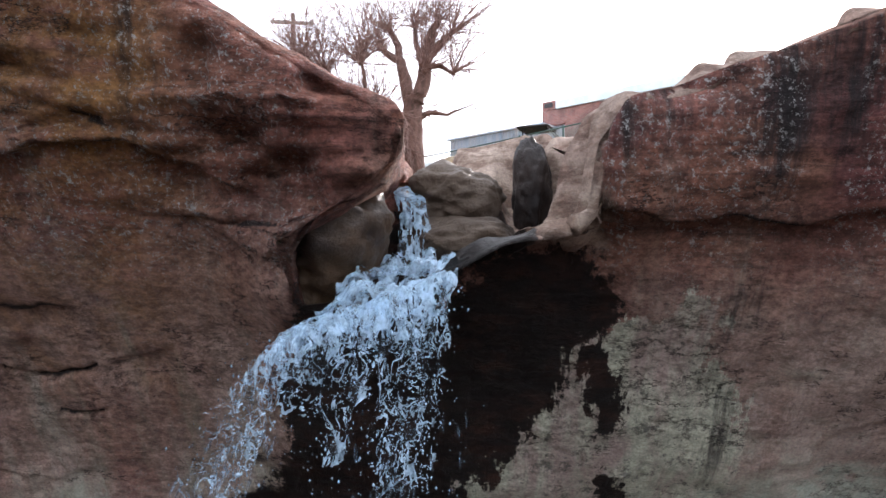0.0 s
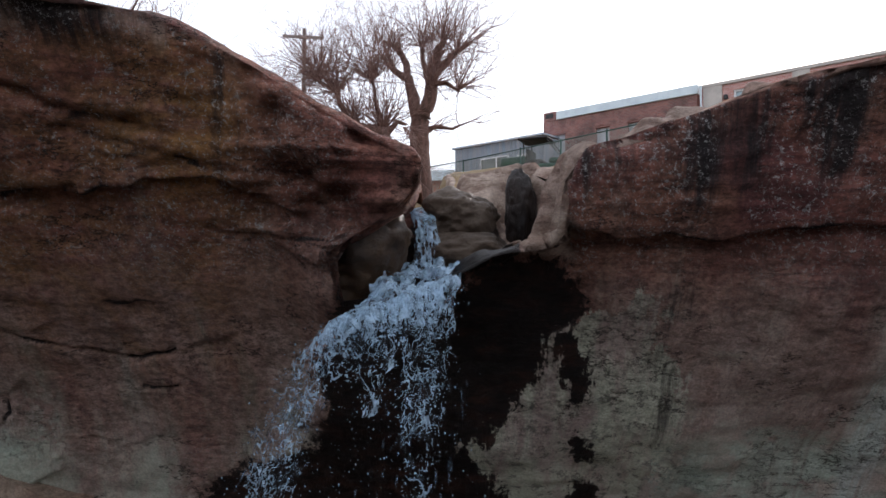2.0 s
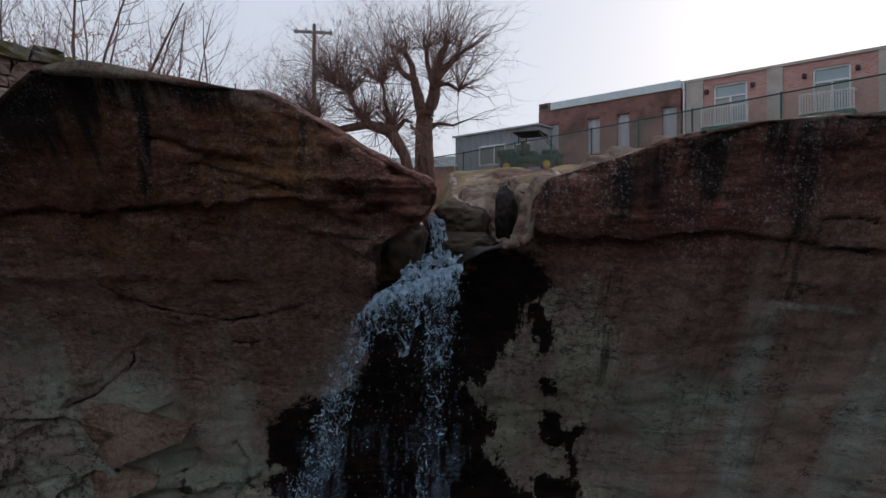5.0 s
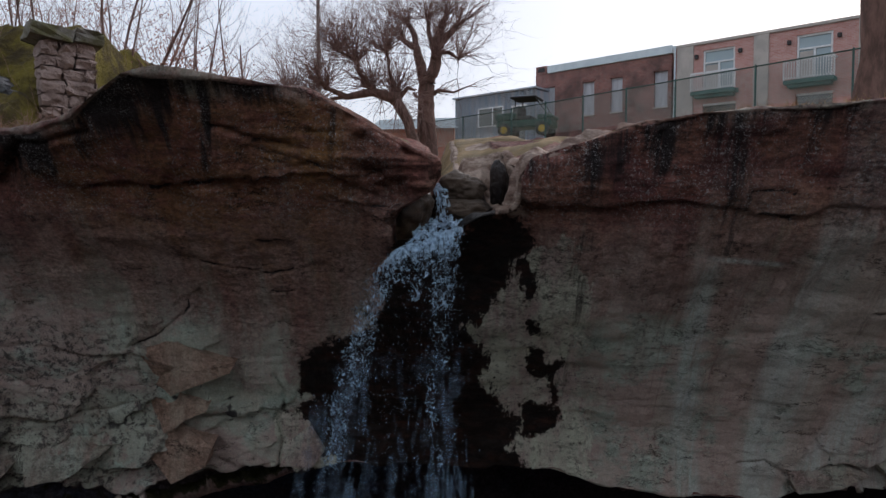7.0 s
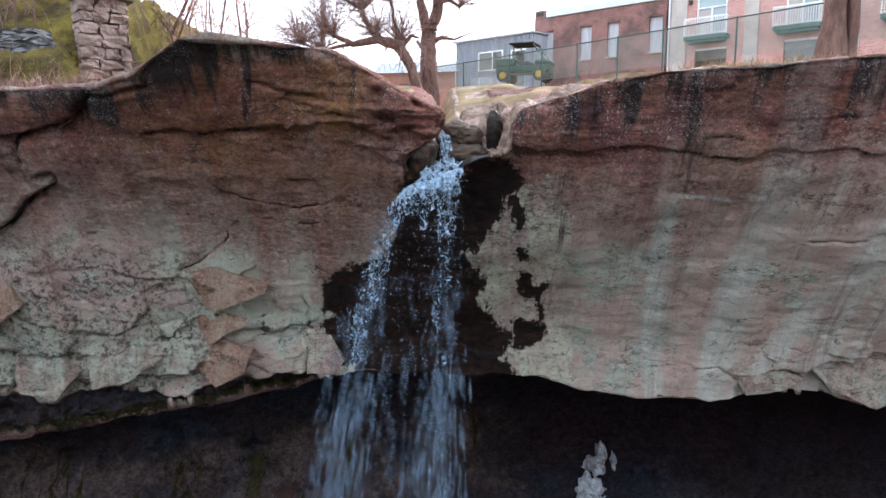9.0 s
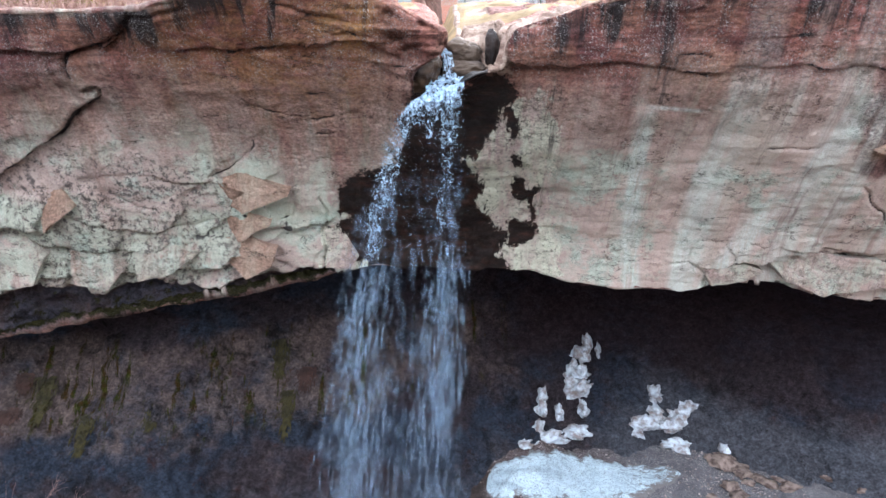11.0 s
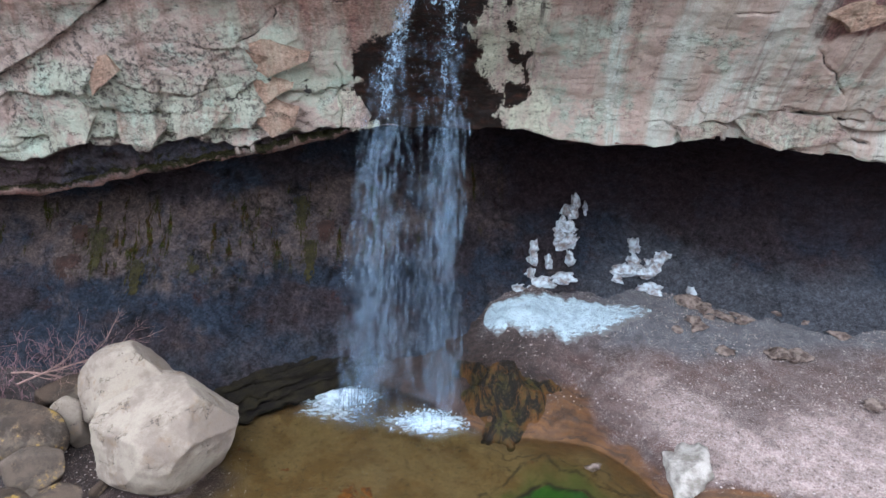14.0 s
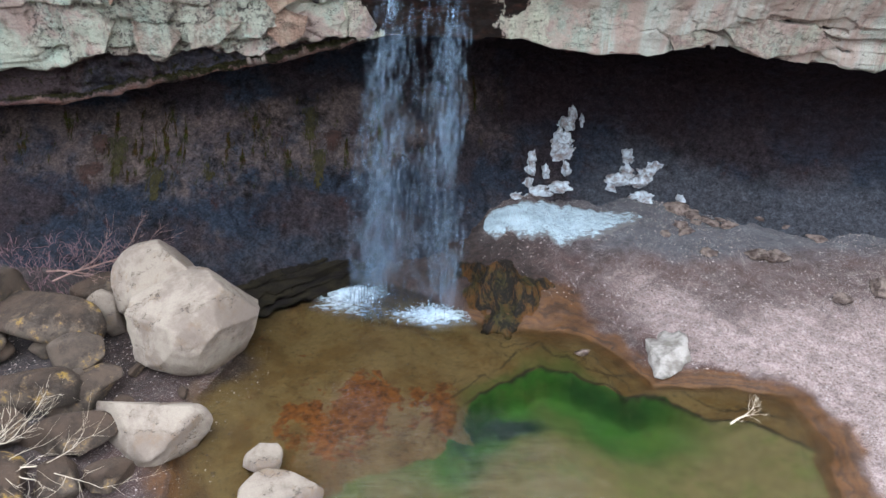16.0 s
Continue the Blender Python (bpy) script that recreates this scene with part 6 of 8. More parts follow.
# ---- the fall ----
def fall_point(a, tau):
    """A place in the falling water: a across from its left (0) to its right edge (1), tau seconds after the lip."""
    x0, z0 = -0.80 + 0.82 * a, 12.60 + 0.30 * a
    vx = -1.95 * np.clip(1 - a, 0, 2) ** 1.25 - 0.02
    y = 4.12 - 0.10 * a - 0.55 * tau + 0.10 * tau ** 2
    return x0 + vx * tau * (1 - 0.08 * tau), y, z0 - 0.35 * tau - 4.45 * tau ** 2


def strands(a, tau):
    """How much water goes there, 0 to 1."""
    left = np.exp(-((a - 0.13 - 0.04 * tau) / 0.12) ** 2)
    right = np.exp(-((a - 0.80) / 0.11) ** 2)
    return np.clip((1 - smooth(0.05, 0.40, tau)) * 0.9 + left + right * 0.95 + 0.03 + 0.10 * smooth(0.8, 1.3, tau), 0, 1)


def cut_sheet(P, keep):
    r, c = P.shape[:2]
    idx = np.arange(r * c).reshape(r, c)
    quads = np.stack([idx[:-1, :-1], idx[:-1, 1:], idx[1:, 1:], idx[1:, :-1]], -1)[keep].reshape(-1, 4)
    used = np.unique(quads)
    back = np.full(r * c, -1)
    back[used] = np.arange(len(used))
    return P.reshape(-1, 3)[used], back[quads]


def sheets_ob(name, pieces, material, parent):
    vs, fs, base = [], [], 0
    for v, f in pieces:
        vs.append(v)
        fs.append(f + base)
        base += len(v)
    me = bpy.data.meshes.new(name)
    me.from_pydata(np.concatenate(vs).tolist(), [], np.concatenate(fs).tolist())
    me.shade_smooth()
    me.materials.append(material)
    ob = new(name, me)
    ob.parent = parent
    return ob


def waterfall():
    fall = thing("waterfall", "blue-white waterfall dropping from the notch in two strands", "waterfall")
    rnd = np.random.RandomState(4)
    # torn net of water under the lip
    nets = []
    for layer in range(4):
        a, tau = np.meshgrid(np.linspace(0, 1, 300), np.linspace(0.0, 1.0, 640))
        s = layer * 13.7
        aw = a + 0.035 * fbm(a * 9 + s, tau * 9, s, 1, 2, 5)
        x, y, z = fall_point(aw, tau)
        off = 0.10 * (0.35 + tau) * fbm(x * 2.5, z * 1.6, s, 1.6, 4, 9 + layer) + (layer - 1.5) * 0.05 * (0.3 + tau)
        P = np.stack([x + 0.04 * fbm(x * 4, z * 3, s + 3, 1.5, 3, 2), y - off, z + 0.03 * fbm(x * 5, z * 3, s, 2, 2, 3)], -1)
        n1 = np.abs(fbm(x * 4.6 + s, z * 2.2, s, 1.5, 3, 31 + layer))      # low along the strings of the net
        n3 = np.abs(fbm(x * 9.0 + s, z * 4.0, s, 1.5, 3, 61 + layer))
        n2 = fbm(x * 1.5 + s, z * 1.0, s, 1.0, 3, 51 + layer)
        n4 = np.abs(fbm(x * 17.0 + s, z * 11.0, s, 1.5, 2, 91 + layer))
        width = 0.030 + 0.30 * (1 - smooth(0.03, 0.34, tau)) + 0.06 * n2
        keep = ((n1 < 0.65 * width) | (n3 < 0.65 * width) | (n4 < 0.5 * width)) & (n2 + 1.2 * strands(a, tau) > 0.52 + 0.72 * smooth(0.10, 0.55, tau) + 0.46 * smooth(0.62, 1.0, tau))
        nets.append(cut_sheet(P, keep[:-1, :-1]))
    tagged(sheets_ob("torn_sheet", nets, M_FALL, fall), "torn white net of water under the lip")
    # long streaks lower down
    vs, fs = [], []

    def streak(a, t0, dt, w, jx, jy):
        n = 5
        tt = np.linspace(t0, t0 + dt, n)
        x, y, z = fall_point(np.full(n, a), tt)
        spread = (0.04 + 0.24 * tt)
        x, y = x + jx * spread, y + jy * spread
        ww = w * np.sin(np.linspace(0.12, math.pi - 0.12, n))
        b = sum(len(v) for v in vs)
        ring = []
        for k in range(n):
            for q in range(3):
                g = 2 * math.pi * q / 3 + 0.5
                ring.append((x[k] + ww[k] * math.cos(g), y[k] + ww[k] * math.sin(g), z[k]))
        vs.append(np.array(ring))
        for k in range(n - 1):
            for q in range(3):
                fs.append((b + 3 * k + q, b + 3 * k + (q + 1) % 3, b + 3 * k + 3 + (q + 1) % 3, b + 3 * k + 3 + q))

    made = 0
    while made < 2100:
        a, t0 = rnd.rand(), 0.36 + 1.26 * rnd.rand() ** 0.7
        if rnd.rand() > float(strands(np.array(a), np.array(t0))) ** 1.3:
            continue
        clump = 0.5 + 0.5 * math.sin(7 * a + 11 * t0 + 3 * math.sin(17 * t0 + 9 * a))
        if rnd.rand() > 0.05 + 0.95 * clump ** 2:
            continue
        slow = 1 - float(smooth(0.5, 0.9, t0))
        dt = rnd.uniform(0.010, 0.03) * slow + rnd.uniform(0.02, 0.075) * (1 - slow)
        streak(a, t0, min(dt, 1.66 - t0), rnd.uniform(0.008, 0.024) * (1 - 0.5 * slow), rnd.randn() * 0.6, rnd.randn() * 0.6)
        made += 1
    me = bpy.data.meshes.new("streaks")
    me.from_pydata(np.concatenate(vs).tolist(), [], fs)
    me.shade_smooth()
    me.materials.append(M_VEIL)
    st = new("streak_spray", me)
    st.parent = fall
    tagged(st, "fine blurred streaks of falling drops", kind="stuff")
    # thin veils of spray in the lower part
    veils = []
    for layer in range(3):
        a, tau = np.meshgrid(np.linspace(-0.05, 1.05, 170), np.linspace(0.6, 1.66, 150))
        s = 5.1 + layer * 9.3
        x, y, z = fall_point(a, tau)
        y = y + (layer - 1) * 0.22 + 0.12 * fbm(x * 2, z * 0.5, s, 1.2, 3, 71)
        q = fbm(x * 5.0 + s, z * 1.1, s, 1.0, 5, 81 + layer, 0.66)
        keep = 1.6 * q + 0.9 * strands(np.clip(a, 0, 1), tau) > 1.30 - 0.42 * smooth(0.8, 1.5, tau)
        veils.append(cut_sheet(np.stack([x, y, z], -1), keep[:-1, :-1]))
    tagged(sheets_ob("spray_veil", veils, M_MIST, fall), "thin hanging veil of spray")
    # the little upper spout and the boil in the basin
    pieces = []
    for layer in range(3):
        a, tau = np.meshgrid(np.linspace(0, 1, 60), np.linspace(0, 1, 110))
        s = 3.3 * layer
        x = -0.45 + 0.25 * a + 0.13 * tau + 0.03 * fbm(a * 3, tau * 4, s, 1, 2, 5) * tau
        z = 13.64 - 0.05 * np.abs(a - 0.5) - 0.08 * tau - 0.66 * tau ** 1.7
        y = 5.75 - 0.75 * tau - 0.03 * layer + 0.05 * fbm(x * 6, z * 4, s, 1, 3, 7)
        n1 = np.abs(fbm(x * 14 + s, z * 5, s, 1, 3, 8))
        keep = n1 < 0.60 - 0.34 * smooth(0.1, 0.6, tau) - 0.05 * tau
        pieces.append(cut_sheet(np.stack([x, y, z], -1), keep[:-1, :-1]))
    a, tau = np.meshgrid(np.linspace(0, 1, 90), np.linspace(0, 1, 70))
    for layer in range(2):
        x = -0.42 - 0.42 * tau * (1 - a) + (0.42 + 0.06 * tau) * a
        y = 5.15 - 1.05 * tau
        z = 13.0 - 0.12 * tau - 0.26 * tau * (1 - a) + 0.10 * fbm(x * 5, y * 5, layer * 7, 1, 4, 12) + 0.03 * layer
        keep = fbm(x * 6, y * 6, layer * 5, 1.2, 3, 14) > -0.35 + 0.15 * layer
        pieces.append(cut_sheet(np.stack([x, y, z], -1), keep[:-1, :-1]))
    tagged(sheets_ob("upper_spout", pieces, M_FALL, fall), "narrow white spout above a boiling basin")
    # drops thrown off
    vs, fs = [], []
    tet = np.array([(1, 0, 0), (-1, 0, 0), (0, 1, 0), (0, -1, 0), (0, 0, 1.6), (0, 0, -1.6)])
    tri = ((0, 2, 4), (2, 1, 4), (1, 3, 4), (3, 0, 4), (2, 0, 5), (1, 2, 5), (3, 1, 5), (0, 3, 5))
    for k in range(1800):
        a, t = rnd.rand(), rnd.uniform(0.08, 1.0)
        x, y, z = fall_point(a, t)
        r = 0.003 + 0.006 * rnd.rand() ** 3
        p = np.array([x + rnd.randn() * 0.12 * (0.5 + t), y + rnd.randn() * 0.15 * (0.4 + t), z])
        fs += [tuple(6 * k + i for i in f) for f in tri]
        vs.append(tet * r + p)
    me = bpy.data.meshes.new("drops")
    me.from_pydata(np.concatenate(vs).tolist(), [], fs)
    me.shade_smooth()
    me.materials.append(M_FALL)
    dr = new("drop_spray", me)
    dr.parent = fall
    tagged(dr, "scattered single drops", kind="stuff")
    # splash thrown up round the foam
    vs, fs = [], []
    for k in range(1500):
        left = rnd.rand() < 0.5
        cx, cy, wx, wy = (-3.6, 4.5, 0.75, 0.5) if left else (-1.0, 3.45, 0.9, 0.4)
        gx, gy = rnd.randn() * 0.55, rnd.randn() * 0.55
        p = np.array([cx + wx * gx, cy + wy * gy, 0.03 + abs(rnd.randn()) * 0.16 * math.exp(-gx * gx - gy * gy)])
        fs += [tuple(6 * k + i for i in f) for f in tri]
        vs.append(tet * np.array([1.8, 1.8, 0.5]) * (0.008 + 0.018 * rnd.rand() ** 2) + p)
    me = bpy.data.meshes.new("splash")
    me.from_pydata(np.concatenate(vs).tolist(), [], fs)
    me.shade_smooth()
    me.materials.append(M_FOAM)
    sp = new("splash_spray", me)
    sp.parent = fall
    tagged(sp, "white splash where the water lands", kind="stuff")
    # foam where it lands: soft bright mounds, thinning outwards
    for name, cx, cy, rx, ry, h, seed, turn in (("foam", -0.85, 3.3, 1.5, 0.6, 0.22, 3, 0.10), ("foam", -3.7, 4.55, 1.25, 0.75, 0.38, 5, -0.3), ("foam", -1.2, 3.25, 2.2, 0.95, 0.10, 7, 0.12), ("foam", -3.9, 4.0, 2.0, 1.2, 0.10, 9, 0.30)):
        a = np.linspace(0, 2 * math.pi, 97)[None, :]
        q = np.linspace(1, 0, 40)[:, None]
        edge = 1 + 0.28 * fbm(np.cos(a) * 2, np.sin(a) * 2, seed, 1.6, 4, seed)
        u, v = rx * q * edge * np.cos(a), ry * q * edge * np.sin(a)
        x, y = cx + u * math.cos(turn) + v * math.sin(turn), cy - u * math.sin(turn) + v * math.cos(turn)
        z = 0.015 + h * (1 - q ** 2) ** 1.3 * (0.75 + 0.35 * fbm(x, y, seed, 1.6, 3, seed)) + 0.012 * (1 - q) * fbm(x, y, 0, 8, 3, seed)
        ob = grid_mesh(name, np.stack([x, y, z], -1), M_FOAM, dict(thin=smooth(0.15, 1.0, q + 0 * a) * 0.95 + (0.30 if h < 0.2 else -0.15)), up=False)
        ob.parent = fall
        tagged(ob, "bright foam on the pool")


M_FOAM = make_fall_material("pool_foam", (0.72, 0.84, 0.92), 0.0, 0.55, 5.0, (0.8, 1.8, 1), 0.6)
M_MIST = make_fall_material("water_mist", (0.34, 0.48, 0.65), 0.80, 0.99, 3.0, (2.2, 2.2, 0.7), 0.6)
waterfall()

# ---- the town on the plateau ----
def make_brick(name, a, b, mortar, grime=0.3):
    n = Nodes(name)
    br = n.t.nodes.new("ShaderNodeTexBrick")
    n.put(br.inputs["Vector"], n.scaled((1, 1, 1)))
    rot = n.t.nodes.new("ShaderNodeMapping")
    n.put(rot.inputs[0], n.co)
    rot.inputs["Rotation"].default_value = (radians(90), 0, 0)
    n.put(br.inputs["Vector"], rot.outputs[0])
    for key, v in (("Color1", a), ("Color2", b), ("Mortar", mortar), ("Scale", 1.0), ("Mortar Size", 0.008), ("Brick Width", 0.215), ("Row Height", 0.075)):
        n.put(br.inputs[key], v)
    patch = n.ramp(n.noise(0.7, 6, 0.65), 0.42, 0.66, 0, grime)
    col = n.mix(patch, br.outputs[0], (0.075, 0.05, 0.045))
    col = n.mix(n.ramp(n.noise(1.1, 5, 0.7), 0.62, 0.72, 0, 0.5), col, (0.42, 0.17, 0.13))
    n.surface(col, 0.9, n.bump(n.math("ADD", br.outputs[1], n.noise(30, 3)), 0.3, 0.01))
    return n.mat


M_BRICK_OLD = make_brick("weathered_dark_brick", (0.30, 0.12, 0.10), (0.20, 0.085, 0.075), (0.28, 0.22, 0.20), 0.75)
M_BRICK = make_brick("red_brick", (0.46, 0.19, 0.16), (0.56, 0.30, 0.26), (0.55, 0.46, 0.43), 0.12)
M_BRICK_FAR = make_brick("orange_brick", (0.42, 0.16, 0.10), (0.36, 0.13, 0.09), (0.4, 0.3, 0.26), 0.2)
M_STUCCO = make_simple("grey_stucco", (0.50, 0.46, 0.42), (0.40, 0.37, 0.34), 1.5, 0.9, 0.3, 50, 0.01)
M_WHITE = make_simple("white_paint", (0.78, 0.79, 0.79), (0.66, 0.68, 0.69), 2, 0.5, 0.1, 40, 0.005)
M_ROOFTRIM = make_simple("pale_metal_coping", (0.62, 0.70, 0.72), (0.52, 0.60, 0.64), 2, 0.45, 0.1, 40, 0.005, metal=0.2)
M_GREENPAINT = make_simple("dark_teal_paint", (0.02, 0.13, 0.11), (0.03, 0.10, 0.09), 3, 0.5, 0.1, 40, 0.005)
M_BOARD = make_simple("grey_boarded_panel", (0.50, 0.52, 0.56), (0.38, 0.39, 0.42), 2, 0.7, 0.2, 30, 0.01, stretch=(3, 3, 0.4))
M_DARK = make_simple("dark_metal", (0.03, 0.03, 0.032), (0.05, 0.045, 0.045), 4, 0.6, 0.1, 40, 0.005)
M_SHED = make_simple("blue_grey_corrugated_steel", (0.36, 0.44, 0.52), (0.50, 0.50, 0.52), 1.4, 0.55, 0.3, 20, 0.01, stretch=(3, 3, 0.3), metal=0.3)
# pole wood made paler, with the backlit haze put into its colour
M_POLE = make_simple("weathered_pole_wood", (0.30, 0.28, 0.265), (0.20, 0.185, 0.175), 3, 0.9, 0.3, 30, 0.01, stretch=(1, 1, 0.1))
M_FENCE = make_simple("green_fence_steel", (0.03, 0.085, 0.07), (0.045, 0.07, 0.06), 3, 0.5, 0.1, 40, 0.005, metal=0.3)
M_MESH = make_simple("galvanised_wire", (0.36, 0.40, 0.38), (0.26, 0.30, 0.28), 3, 0.5, 0.1, 40, 0.005, metal=0.3)
M_CABLE = make_simple("black_cable", (0.02, 0.02, 0.02), (0.03, 0.03, 0.03), 3, 0.6)
M_UTV = make_simple("green_vehicle_paint", (0.012, 0.075, 0.045), (0.010, 0.05, 0.035), 3, 0.35, 0.05, 40, 0.005)
M_YELLOW = make_simple("yellow_paint", (0.62, 0.42, 0.03), (0.5, 0.34, 0.03), 3, 0.4, 0.05)
M_TYRE = make_simple("black_rubber", (0.02, 0.02, 0.02), (0.035, 0.033, 0.03), 6, 0.85, 0.4)


def make_glass(name, tint, sky=0.35):
    """Window glass: a dark, glossy pane with a faint tint."""
    n = Nodes(name)
    n.surface(n.mix(n.noise(0.8, 3), tint, tuple(0.7 * v for v in tint)), 0.06, n.bump(n.noise(0.7, 2), 0.1, 0.02), spec=0.9)
    return n.mat


def make_clear():
    n = Nodes("clear_plastic")
    clear = n.t.nodes.new("ShaderNodeBsdfTransparent")
    clear.inputs[0].default_value = (0.82, 0.9, 0.9, 1)
    gloss = n.t.nodes.new("ShaderNodeBsdfPrincipled")
    gloss.inputs["Base Color"].default_value = (0.55, 0.62, 0.62, 1)
    gloss.inputs["Roughness"].default_value = 0.1
    mix = n.t.nodes.new("ShaderNodeMixShader")
    mix.inputs[0].default_value = 0.55
    n.put(mix.inputs[1], clear.outputs[0])
    n.put(mix.inputs[2], gloss.outputs[0])
    return n.shade(mix.outputs[0])


M_GLASS = make_glass("window_glass", (0.32, 0.42, 0.45))
M_GLASS_DARK = make_glass("dark_window_glass", (0.06, 0.065, 0.05))
M_CLEAR = make_clear()
ALONG = math.degrees(math.atan2(-0.673, 0.74))        # the street's direction
GROUND_B = 17.3                                        # foot of the buildings


def wall_with_holes(x0, x1, z0, z1, holes, depth=0.35):
    """A wall from x0 to x1, with openings (x0, x1, z0, z1) that go through it; its front is y = 0."""
    bm = bmesh.new()
    xs = sorted({x0, x1, *(h[0] for h in holes), *(h[1] for h in holes)})
    zs = sorted({z0, z1, *(h[2] for h in holes), *(h[3] for h in holes)})
    for xa, xb in zip(xs, xs[1:]):
        run = None
        for za, zb in zip(zs, zs[1:]):
            xm, zm = (xa + xb) / 2, (za + zb) / 2
            hole = any(h[0] < xm < h[1] and h[2] < zm < h[3] for h in holes)
            if not hole:
                run = (run[0], zb) if run else (za, zb)
            if hole and run:
                box_bm(bm, xa, xb, 0, depth, *run)
                run = None
        if run:
            box_bm(bm, xa, xb, 0, depth, *run)
    bmesh.ops.remove_doubles(bm, verts=bm.verts, dist=1e-4)
    return bm


def old_building():
    b = thing("brick_building", "old dark red-brick commercial building with boarded arched windows", "building", pose(5.93, 36.63, 0, 0, 0, ALONG))
    wins = [(0.63, 1.41), (3.33, 4.12), (5.18, 5.92), (7.81, 8.59)]
    part("wall", wall_with_holes(0, 8.8, GROUND_B - 1, 21.8, [(a, c, 19.0, 20.95) for a, c in wins]), M_BRICK_OLD, b)
    part("side_wall", boxed(0.0, 0.35, 0.352, 9, GROUND_B - 1, 21.8), M_BRICK_OLD, b)
    part("back_wall", boxed(0.352, 8.8, 8.65, 9, GROUND_B - 1, 21.8), M_BRICK_OLD, b)
    part("roof", boxed(0.36, 8.8, 0.36, 8.64, 21.4, 21.6), M_DARK, b)
    part("coping", boxed(0.9, 8.85, -0.10, 0.45, 21.803, 22.25, 0.02), M_ROOFTRIM, b, "pale blue-grey metal coping along the roof edge")
    part("chimney_stub", boxed(0.02, 0.85, -0.03, 0.5, 21.803, 22.3, 0.02), M_BRICK_OLD, b, "brick corner stub")
    part("vent", boxed(0.18, 0.68, -0.06, -0.032, 21.95, 22.2), M_DARK, b, "dark louvre")
    for a, c in wins:
        w = part("window", boxed(a + 0.003, c - 0.003, 0.16, 0.2, 19.003, 20.947), M_BOARD, b, "grey boarded-up window panel")
        part("frame", boxed(a + 0.003, a + 0.06, 0.12, 0.158, 19.003, 20.947), M_BOARD, w)
        arch = bmesh.new()
        pts = [(a - 0.08 + (c - a + 0.16) * k / 8, 20.96 + 0.13 * math.sin(math.pi * k / 8)) for k in range(9)]
        for (xa, za), (xb, zb) in zip(pts, pts[1:]):
            vs = [arch.verts.new(v) for v in ((xa, -0.04, za), (xb, -0.04, zb), (xb, -0.04, zb + 0.14), (xa, -0.04, za + 0.14), (xa, -0.002, za), (xb, -0.002, zb), (xb, -0.002, zb + 0.14), (xa, -0.002, za + 0.14))]
            for f in ((0, 1, 2, 3), (0, 4, 5, 1), (3, 2, 6, 7), (1, 5, 6, 2), (0, 3, 7, 4)):
                arch.faces.new([vs[i] for i in f])
        part("arch", arch, M_BRICK_OLD, w, "brick arch over the window")
        part("sill", boxed(a - 0.06, c + 0.06, -0.07, 0.118, 18.92, 18.998, 0.01), M_STUCCO, w)
    part("low_band", boxed(0.2, 8.6, -0.03, -0.003, 18.0, 18.25), M_BRICK_OLD, b)


